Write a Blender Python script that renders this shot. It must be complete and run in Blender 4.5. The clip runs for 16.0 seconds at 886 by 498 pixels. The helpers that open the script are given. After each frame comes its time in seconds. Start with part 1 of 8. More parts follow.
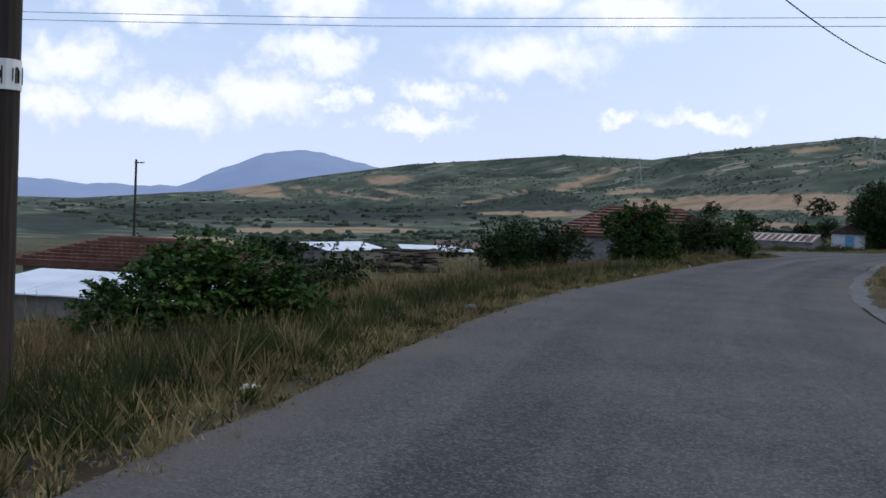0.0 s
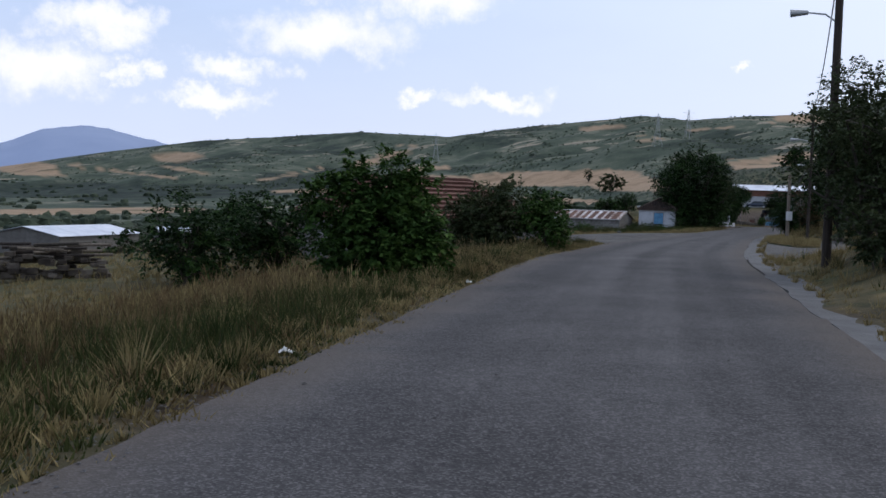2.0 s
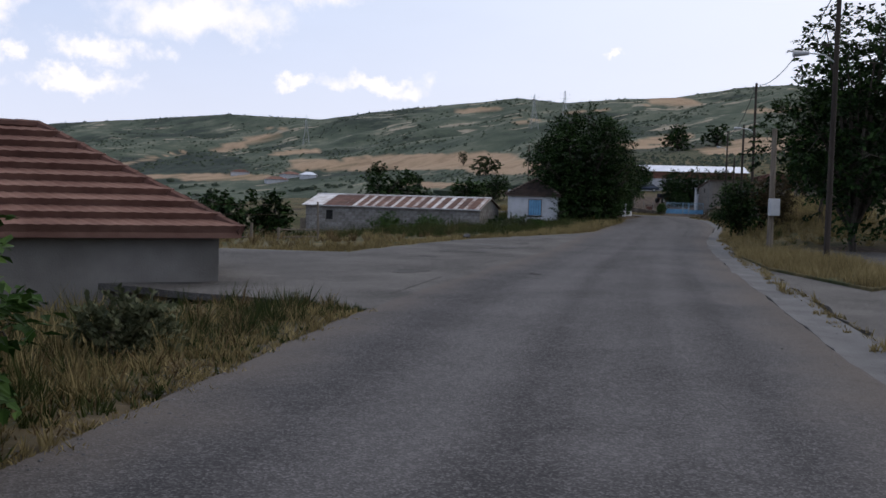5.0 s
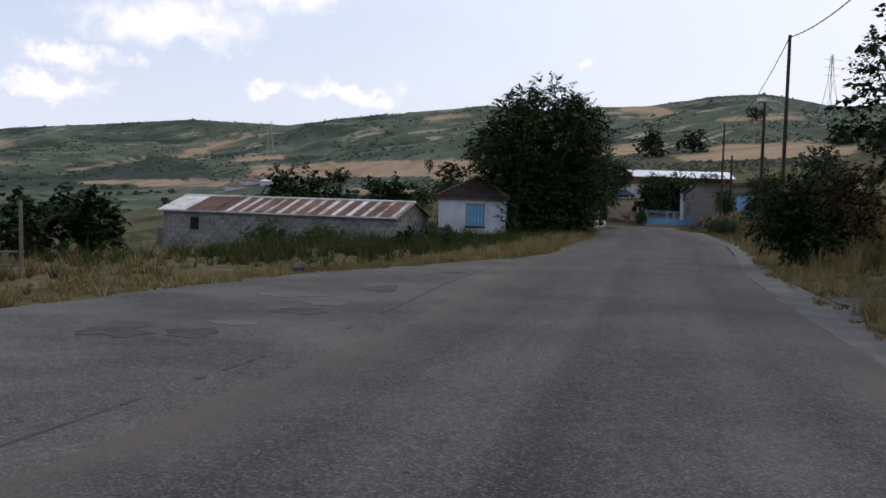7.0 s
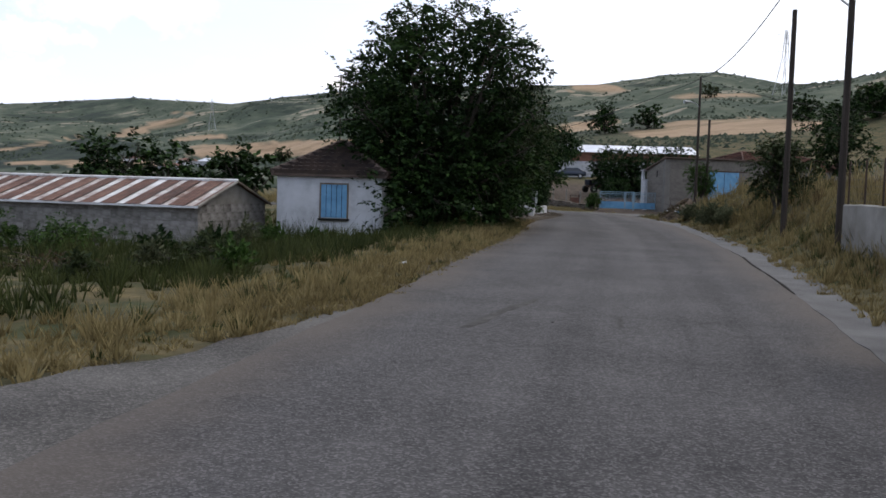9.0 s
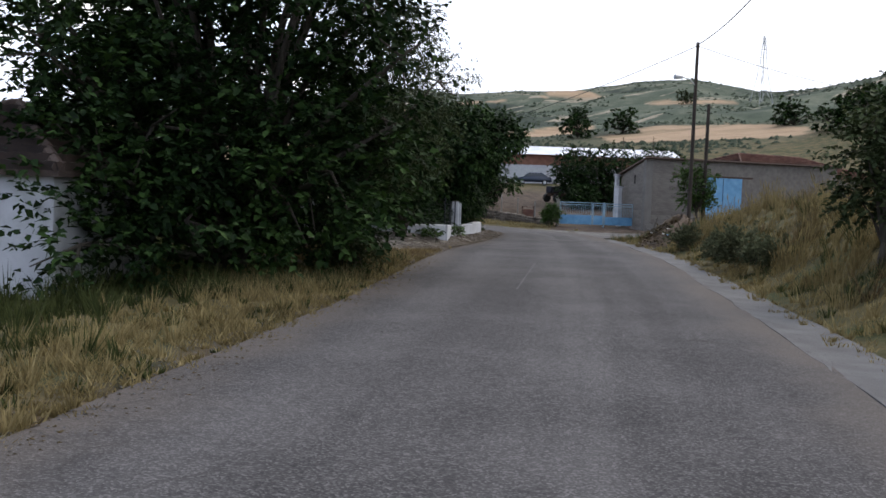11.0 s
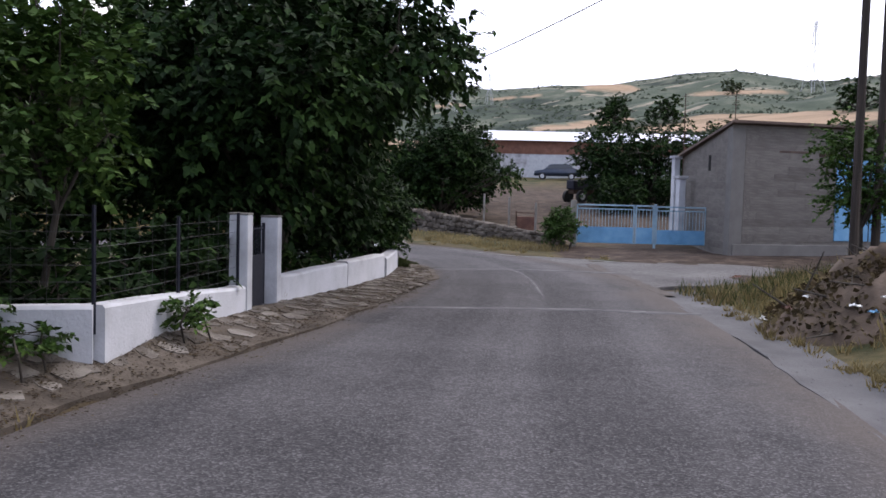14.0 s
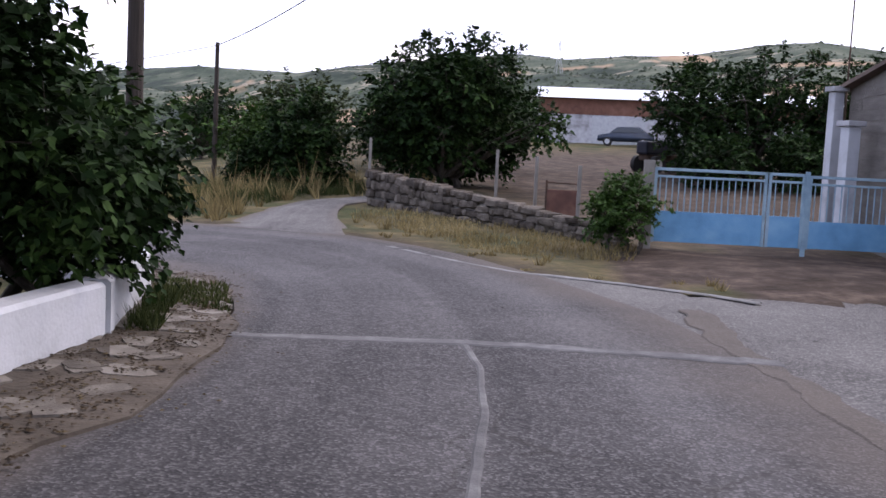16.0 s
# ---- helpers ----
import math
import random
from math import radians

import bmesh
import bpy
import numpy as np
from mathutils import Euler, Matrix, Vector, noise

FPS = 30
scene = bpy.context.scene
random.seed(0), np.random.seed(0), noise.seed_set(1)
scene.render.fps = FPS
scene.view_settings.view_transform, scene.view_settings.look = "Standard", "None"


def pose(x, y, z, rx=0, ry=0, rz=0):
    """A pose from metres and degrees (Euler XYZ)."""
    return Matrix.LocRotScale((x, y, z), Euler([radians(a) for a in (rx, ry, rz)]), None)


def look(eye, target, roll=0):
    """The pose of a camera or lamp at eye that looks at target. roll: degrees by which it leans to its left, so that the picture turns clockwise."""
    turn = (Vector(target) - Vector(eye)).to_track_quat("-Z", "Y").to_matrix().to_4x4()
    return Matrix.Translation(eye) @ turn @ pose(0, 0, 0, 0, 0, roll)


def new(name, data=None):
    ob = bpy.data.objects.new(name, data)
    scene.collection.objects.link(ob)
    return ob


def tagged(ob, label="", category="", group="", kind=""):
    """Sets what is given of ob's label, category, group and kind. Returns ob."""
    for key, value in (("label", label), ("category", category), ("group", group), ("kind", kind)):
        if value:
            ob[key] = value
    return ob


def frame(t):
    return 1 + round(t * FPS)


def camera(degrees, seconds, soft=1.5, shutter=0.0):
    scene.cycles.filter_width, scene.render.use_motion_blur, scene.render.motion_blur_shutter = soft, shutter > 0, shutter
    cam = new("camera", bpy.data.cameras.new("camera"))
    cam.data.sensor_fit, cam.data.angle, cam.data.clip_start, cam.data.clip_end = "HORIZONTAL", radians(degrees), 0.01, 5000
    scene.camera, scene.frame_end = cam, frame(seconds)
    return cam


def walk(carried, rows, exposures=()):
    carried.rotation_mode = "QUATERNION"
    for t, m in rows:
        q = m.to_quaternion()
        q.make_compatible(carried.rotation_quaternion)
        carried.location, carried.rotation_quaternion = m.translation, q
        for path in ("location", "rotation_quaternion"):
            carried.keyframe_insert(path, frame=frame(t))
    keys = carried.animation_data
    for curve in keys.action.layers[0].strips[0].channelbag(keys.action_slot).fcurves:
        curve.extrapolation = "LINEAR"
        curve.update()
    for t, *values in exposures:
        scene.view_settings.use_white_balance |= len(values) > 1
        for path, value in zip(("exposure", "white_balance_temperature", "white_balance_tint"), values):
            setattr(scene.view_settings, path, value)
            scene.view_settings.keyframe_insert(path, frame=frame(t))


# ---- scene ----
# The walk: a slow drive along a village road.
cam = camera(50.0, 16.0, soft=1.6)
PATH = [
    (0, (-0.839, -10.215, 1.534), (-2.821, 9.677, 0.922), 2.39),
    (0.5, (-0.198, -4.938, 1.558), (-0.608, 15.049, 0.955), 2.50),
    (1, (0.429, 0.309, 1.505), (1.360, 20.273, 0.751), 1.99),
    (1.5, (1.506, 5.493, 1.547), (3.097, 25.413, 0.735), 2.09),
    (2, (2.778, 10.663, 1.584), (4.964, 30.522, 0.669), 1.89),
    (2.5, (4.182, 15.930, 1.638), (6.852, 35.727, 0.652), 2.17),
    (3, (5.799, 21.217, 1.708), (8.960, 40.940, 0.698), 2.28),
    (3.5, (7.525, 26.394, 1.678), (11.097, 46.042, 0.588), 2.21),
    (4, (9.494, 31.375, 1.769), (13.451, 50.950, 0.687), 1.84),
    (4.2, (10.248, 33.298, 1.808), (14.409, 52.828, 0.675), 1.74),
    (6.3, (18.303, 52.645, 1.595), (23.317, 71.975, 0.504), 1.99),
    (6.5, (19.136, 54.439, 1.512), (24.189, 73.760, 0.445), 2.25),
    (7, (21.248, 58.880, 1.533), (26.477, 78.161, 0.580), 1.84),
    (7.5, (23.440, 63.243, 1.603), (28.886, 82.475, 0.932), 1.48),
    (8, (25.644, 67.526, 1.633), (31.588, 86.586, 0.449), 2.42),
    (8.5, (27.794, 71.803, 1.654), (33.819, 90.833, 0.411), 2.25),
    (9, (29.966, 76.029, 1.605), (36.127, 95.010, 0.273), 1.64),
    (9.5, (32.215, 80.209, 1.632), (38.577, 99.128, 0.358), 2.28),
    (10, (34.496, 84.234, 1.686), (41.106, 103.073, 0.511), 2.56),
    (10.2, (35.464, 85.722, 1.764), (42.070, 104.561, 0.553), 2.33),
    (12.3, (43.909, 100.877, 1.763), (50.575, 119.702, 0.664), 2.02),
    (12.5, (44.711, 102.259, 1.768), (51.230, 121.130, 0.588), 2.10),
    (13, (46.557, 105.693, 1.842), (52.925, 124.616, 0.673), 1.87),
    (13.5, (48.340, 109.100, 1.861), (54.488, 128.096, 0.701), 1.56),
    (14, (50.104, 112.500, 1.826), (55.973, 131.580, 0.601), 1.49),
    (14.5, (51.793, 115.943, 1.759), (57.337, 135.113, 0.421), 1.49),
    (15, (53.432, 119.337, 1.671), (58.658, 138.593, 0.298), 1.82),
    (15.5, (54.906, 122.580, 1.583), (59.756, 141.911, -0.086), 2.68),
    (16, (56.214, 125.875, 1.476), (60.751, 145.263, -0.399), 2.74),
]
EXPOSURES = [(0.0, -0.52, 6050, 10), (4.0, -0.47, 6450, 15), (7.0, -0.46, 6750, 12), (7.7, -0.41, 6800, 12), (8.5, -0.14, 6900, 12), (9.5, 0.04, 6800, 13), (10.0, 0.2, 6850, 13), (12.5, 0.34, 6750, 13), (14.5, 0.64, 6650, 23), (16.0, 0.68, 6600, 25)]
walk(cam, [(t, look(eye, target, roll)) for t, eye, target, roll in PATH], EXPOSURES)

# ---- light ----
SUN_AZ, SUN_EL = 75.0, 52.0   # compass degrees of the sun, clockwise from +y, and its height


def direction(az, el):
    return Vector((math.sin(radians(az)) * math.cos(radians(el)), math.cos(radians(az)) * math.cos(radians(el)), math.sin(radians(el))))


def build_world():
    """A pale summer sky with a broken layer of cloud."""
    w = bpy.data.worlds.new("sky")
    scene.world = w
    w.use_nodes = True
    nt = w.node_tree
    nt.nodes.clear()
    N, L = nt.nodes.new, nt.links.new
    out, bg = N("ShaderNodeOutputWorld"), N("ShaderNodeBackground")
    sky = N("ShaderNodeTexSky")
    sky.sky_type, sky.sun_disc = "NISHITA", False
    sky.sun_elevation, sky.sun_rotation = radians(SUN_EL), radians(SUN_AZ)
    sky.air_density, sky.dust_density, sky.ozone_density = 1.0, 1.4, 1.5
    co = N("ShaderNodeTexCoord")
    # drifting warp of the cloud edges
    warp = N("ShaderNodeTexNoise")
    warp.inputs["Scale"].default_value, warp.inputs["Detail"].default_value, warp.inputs["Roughness"].default_value = 26.0, 6.0, 0.62
    L(co.outputs["Generated"], warp.inputs["Vector"])
    sub = N("ShaderNodeVectorMath"); sub.operation = "SUBTRACT"
    L(warp.outputs["Color"], sub.inputs[0]); sub.inputs[1].default_value = (0.5, 0.5, 0.5)
    mul = N("ShaderNodeVectorMath"); mul.operation = "MULTIPLY"
    L(sub.outputs[0], mul.inputs[0]); mul.inputs[1].default_value = (0.15, 0.15, 0.07)
    add = N("ShaderNodeVectorMath"); add.operation = "ADD"
    L(co.outputs["Generated"], add.inputs[0]); L(mul.outputs[0], add.inputs[1])
    # heaps of cumulus: azimuth, height, half width, half height
    heaps = [(-0.9, 10.0, 4.6, 1.5), (-6.2, 7.7, 2.4, 0.9), (-7.7, 5.8, 2.6, 0.7), (-12.6, 7.2, 1.6, 0.9), (-16.6, 6.9, 3.3, 1.6), (-2.4, 13.2, 4.0, 1.2), (5.3, 12.4, 3.8, 1.5), (-23.7, 11.2, 3.6, 1.2),
             (-28.3, 5.6, 2.2, 1.3), (-22.3, 5.9, 4.0, 1.2), (9.6, 6.4, 3.0, 0.6), (4.3, 6.6, 1.8, 0.5), (-13.7, 9.6, 3.2, 1.2), (23.2, 8.7, 0.9, 0.35), (-27.0, 8.0, 3.2, 1.2), (-14.0, 12.5, 3.4, 1.2)]
    last = None
    for az, el, w2, h2 in heaps:
        d = direction(az, el)
        diff = N("ShaderNodeVectorMath"); diff.operation = "SUBTRACT"
        L(add.outputs[0], diff.inputs[0]); diff.inputs[1].default_value = d
        sc = N("ShaderNodeVectorMath"); sc.operation = "MULTIPLY"
        L(diff.outputs[0], sc.inputs[0]); sc.inputs[1].default_value = (1 / radians(w2), 1 / radians(w2), 1 / radians(h2))
        ln = N("ShaderNodeVectorMath"); ln.operation = "LENGTH"
        L(sc.outputs[0], ln.inputs[0])
        mr = N("ShaderNodeMapRange"); mr.interpolation_type = "SMOOTHSTEP"
        mr.inputs["From Min"].default_value, mr.inputs["From Max"].default_value = 1.34, 0.34
        L(ln.outputs["Value"], mr.inputs["Value"])
        if last is None:
            last = mr.outputs[0]
        else:
            mx = N("ShaderNodeMath"); mx.operation = "MAXIMUM"
            L(last, mx.inputs[0]); L(mr.outputs[0], mx.inputs[1])
            last = mx.outputs[0]
    # thin veil everywhere, thicker towards the horizon
    st = N("ShaderNodeVectorMath"); st.operation = "MULTIPLY"
    L(co.outputs["Generated"], st.inputs[0]); st.inputs[1].default_value = (1, 1, 3.2)
    veil = N("ShaderNodeTexNoise")
    veil.inputs["Scale"].default_value, veil.inputs["Detail"].default_value, veil.inputs["Roughness"].default_value = 5.0, 7.0, 0.6
    L(st.outputs[0], veil.inputs["Vector"])
    vr = N("ShaderNodeMapRange")
    vr.inputs["From Min"].default_value, vr.inputs["From Max"].default_value, vr.inputs["To Min"].default_value, vr.inputs["To Max"].default_value = 0.3, 0.8, 0.82, 0.97
    L(veil.outputs["Fac"], vr.inputs["Value"])
    mix1 = N("ShaderNodeMix"); mix1.data_type = "RGBA"
    L(vr.outputs[0], mix1.inputs["Factor"]); L(sky.outputs[0], mix1.inputs["A"]); mix1.inputs["B"].default_value = (8.5, 10.4, 13.9, 1)
    up = N("ShaderNodeSeparateXYZ"); L(co.outputs["Generated"], up.inputs[0])
    low = N("ShaderNodeMapRange"); low.interpolation_type = "SMOOTHSTEP"
    low.inputs["From Min"].default_value, low.inputs["From Max"].default_value, low.inputs["To Min"].default_value, low.inputs["To Max"].default_value = 0.02, 0.24, 0.75, 0.0
    L(up.outputs["Z"], low.inputs["Value"])
    haze = N("ShaderNodeMix"); haze.data_type = "RGBA"
    L(low.outputs[0], haze.inputs["Factor"]); L(mix1.outputs["Result"], haze.inputs["A"]); haze.inputs["B"].default_value = (11.4, 12.1, 13.8, 1)
    # the veil is brightest towards the sun
    near_sun = N("ShaderNodeVectorMath"); near_sun.operation = "DOT_PRODUCT"
    L(co.outputs["Generated"], near_sun.inputs[0]); near_sun.inputs[1].default_value = direction(SUN_AZ, SUN_EL)
    sunny = N("ShaderNodeMapRange"); sunny.interpolation_type = "SMOOTHSTEP"
    sunny.inputs["From Min"].default_value, sunny.inputs["From Max"].default_value, sunny.inputs["To Max"].default_value = 0.15, 0.9, 1.0
    L(near_sun.outputs["Value"], sunny.inputs["Value"])
    glow = N("ShaderNodeMix"); glow.data_type = "RGBA"
    L(sunny.outputs[0], glow.inputs["Factor"]); L(haze.outputs["Result"], glow.inputs["A"]); glow.inputs["B"].default_value = (13.6, 14.3, 15.4, 1)
    mix2 = N("ShaderNodeMix"); mix2.data_type = "RGBA"
    soft = N("ShaderNodeMath"); soft.operation = "MULTIPLY"
    L(last, soft.inputs[0]); soft.inputs[1].default_value = 0.96
    L(soft.outputs[0], mix2.inputs["Factor"]); L(glow.outputs["Result"], mix2.inputs["A"]); mix2.inputs["B"].default_value = (14.8, 14.7, 15.2, 1)
    L(mix2.outputs["Result"], bg.inputs["Color"])
    bg.inputs["Strength"].default_value = 0.1
    L(bg.outputs[0], out.inputs["Surface"])


build_world()
sun = new("sun", bpy.data.lights.new("sun", "SUN"))
sun.data.energy, sun.data.angle, sun.data.color = 1.0, radians(14), (1.0, 0.95, 0.88)
sun.matrix_world = look(direction(SUN_AZ, SUN_EL) * 200, (0, 0, 0))

# ---- materials ----


def mixed(name, colours, scale=1.0, rough=0.85, bump=0.3, bump_scale=40.0, metal=0.0, coarse=0.25, detail=6.0, spread=0.0, coord="Object", stretch=(1, 1, 1), island=False, translucent=0.0, gloss=0.3):
    """A surface of two to four colours, broken up at two scales, with fine relief. spread: how much single pieces differ."""
    m = bpy.data.materials.new(name)
    m.use_nodes = True
    nt = m.node_tree
    N, L = nt.nodes.new, nt.links.new
    bsdf = nt.nodes["Principled BSDF"]
    co = N("ShaderNodeTexCoord")
    mp = N("ShaderNodeMapping"); mp.inputs["Scale"].default_value = stretch
    L(co.outputs[coord], mp.inputs["Vector"])
    fine, big = N("ShaderNodeTexNoise"), N("ShaderNodeTexNoise")
    for n, s, de in ((fine, scale, detail), (big, scale * coarse, 3.0)):
        n.inputs["Scale"].default_value, n.inputs["Detail"].default_value, n.inputs["Roughness"].default_value = s, de, 0.65
        L(mp.outputs[0], n.inputs["Vector"])
    ad = N("ShaderNodeMath"); ad.operation = "ADD"
    L(fine.outputs["Fac"], ad.inputs[0]); L(big.outputs["Fac"], ad.inputs[1])
    mr = N("ShaderNodeMapRange"); mr.inputs["From Min"].default_value, mr.inputs["From Max"].default_value = 0.62, 1.38
    L(ad.outputs[0], mr.inputs["Value"])
    fac = mr.outputs[0]
    if spread:
        src = N("ShaderNodeNewGeometry").outputs["Random Per Island"] if island else N("ShaderNodeObjectInfo").outputs["Random"]
        sp = N("ShaderNodeMapRange"); sp.inputs["To Min"].default_value, sp.inputs["To Max"].default_value = -spread, spread
        L(src, sp.inputs["Value"])
        a2 = N("ShaderNodeMath"); a2.operation = "ADD"; a2.use_clamp = True
        L(fac, a2.inputs[0]); L(sp.outputs[0], a2.inputs[1])
        fac = a2.outputs[0]
    ramp = N("ShaderNodeValToRGB")
    els = ramp.color_ramp.elements
    while len(els) < len(colours):
        els.new(0.5)
    for k, (e, c) in enumerate(zip(els, colours)):
        e.position, e.color = k / (len(colours) - 1), (*c, 1)
    L(fac, ramp.inputs["Fac"])
    L(ramp.outputs["Color"], bsdf.inputs["Base Color"])
    bsdf.inputs["Roughness"].default_value, bsdf.inputs["Metallic"].default_value = rough, metal
    bsdf.inputs["Specular IOR Level"].default_value = gloss
    if bump:
        bn = N("ShaderNodeTexNoise"); bn.inputs["Scale"].default_value, bn.inputs["Detail"].default_value = bump_scale, 4.0
        L(mp.outputs[0], bn.inputs["Vector"])
        b = N("ShaderNodeBump"); b.inputs["Strength"].default_value, b.inputs["Distance"].default_value = bump, 0.02
        L(bn.outputs["Fac"], b.inputs["Height"])
        L(b.outputs[0], bsdf.inputs["Normal"])
    if translucent:
        tr = N("ShaderNodeBsdfTranslucent"); L(ramp.outputs["Color"], tr.inputs["Color"])
        ms = N("ShaderNodeMixShader"); ms.inputs[0].default_value = translucent
        L(bsdf.outputs[0], ms.inputs[1]); L(tr.outputs[0], ms.inputs[2])
        L(ms.outputs[0], nt.nodes["Material Output"].inputs["Surface"])
    return m


def ground_material():
    """Dry grass, stubble, scrub and bare soil, laid out by the 'cover' attribute: red stubble, green scrub, blue bare soil."""
    m = bpy.data.materials.new("ground")
    m.use_nodes = True
    nt = m.node_tree
    N, L = nt.nodes.new, nt.links.new
    bsdf = nt.nodes["Principled BSDF"]
    co, at = N("ShaderNodeTexCoord"), N("ShaderNodeAttribute")
    at.attribute_name = "cover"
    sep = N("ShaderNodeSeparateColor"); L(at.outputs["Color"], sep.inputs["Color"])

    def noise_ramp(scale, detail, cols, lo=0.35, hi=0.65):
        n = N("ShaderNodeTexNoise"); n.inputs["Scale"].default_value, n.inputs["Detail"].default_value, n.inputs["Roughness"].default_value = scale, detail, 0.7
        L(co.outputs["Object"], n.inputs["Vector"])
        r = N("ShaderNodeValToRGB")
        e = r.color_ramp.elements
        while len(e) < len(cols):
            e.new(0.5)
        for k, (x, c) in enumerate(zip(e, cols)):
            x.position, x.color = lo + (hi - lo) * k / (len(cols) - 1), (*c, 1)
        L(n.outputs["Fac"], r.inputs["Fac"])
        return r.outputs["Color"], n.outputs["Fac"]

    def blend(fac, a, b):
        x = N("ShaderNodeMix"); x.data_type = "RGBA"
        L(fac, x.inputs["Factor"]); L(a, x.inputs["A"]); L(b, x.inputs["B"])
        return x.outputs["Result"]

    def over(a, b, lo, hi, scale, detail, stretch=(1, 1, 1)):
        """b in scattered patches over a."""
        mp = N("ShaderNodeMapping"); mp.inputs["Scale"].default_value = stretch
        L(co.outputs["Object"], mp.inputs["Vector"])
        n = N("ShaderNodeTexNoise"); n.inputs["Scale"].default_value, n.inputs["Detail"].default_value, n.inputs["Roughness"].default_value = scale, detail, 0.62
        L(mp.outputs[0], n.inputs["Vector"])
        r = N("ShaderNodeMapRange"); r.inputs["From Min"].default_value, r.inputs["From Max"].default_value = lo, hi
        L(n.outputs["Fac"], r.inputs["Value"])
        return blend(r.outputs[0], a, b)

    dry, f1 = noise_ramp(0.9, 9, [(0.032, 0.031, 0.015), (0.07, 0.06, 0.03), (0.135, 0.105, 0.052)])
    dry = over(dry, noise_ramp(3.0, 6, [(0.022, 0.03, 0.012), (0.05, 0.055, 0.024)])[0], 0.5, 0.62, 0.5, 4)
    scrub, f2 = noise_ramp(0.028, 13, [(0.028, 0.04, 0.03), (0.046, 0.061, 0.044), (0.068, 0.083, 0.06), (0.104, 0.114, 0.084), (0.19, 0.178, 0.135)], 0.34, 0.71)
    scrub = over(scrub, noise_ramp(0.1, 6, [(0.02, 0.03, 0.024), (0.034, 0.046, 0.034)])[0], 0.53, 0.6, 0.009, 5)
    scrub = over(scrub, noise_ramp(0.2, 6, [(0.19, 0.165, 0.125), (0.27, 0.24, 0.185)])[0], 0.6, 0.635, 0.02, 7, (1.0, 2.6, 1.0))
    woods, f5 = noise_ramp(0.06, 10, [(0.014, 0.022, 0.019), (0.026, 0.036, 0.029), (0.045, 0.056, 0.042)])
    stub, f3 = noise_ramp(0.05, 8, [(0.19, 0.132, 0.086), (0.29, 0.208, 0.138), (0.23, 0.165, 0.107)])
    stub = over(stub, noise_ramp(0.3, 6, [(0.10, 0.082, 0.05), (0.15, 0.118, 0.073)])[0], 0.54, 0.64, 0.012, 6, (1.0, 3.0, 1.0))
    soil, f4 = noise_ramp(1.7, 8, [(0.022, 0.0155, 0.0125), (0.046, 0.033, 0.027), (0.095, 0.071, 0.057)])
    col = blend(sep.outputs["Green"], dry, scrub)
    col = blend(at.outputs["Alpha"], woods, col)
    col = blend(sep.outputs["Red"], col, stub)
    col = blend(sep.outputs["Blue"], col, soil)
    L(col, bsdf.inputs["Base Color"])
    bsdf.inputs["Roughness"].default_value = 0.95
    bsdf.inputs["Specular IOR Level"].default_value = 0.1
    bn = N("ShaderNodeTexNoise"); bn.inputs["Scale"].default_value, bn.inputs["Detail"].default_value = 6.0, 6.0
    L(co.outputs["Object"], bn.inputs["Vector"])
    b = N("ShaderNodeBump"); b.inputs["Strength"].default_value, b.inputs["Distance"].default_value = 0.6, 0.05
    L(bn.outputs["Fac"], b.inputs["Height"]); L(b.outputs[0], bsdf.inputs["Normal"])
    return m


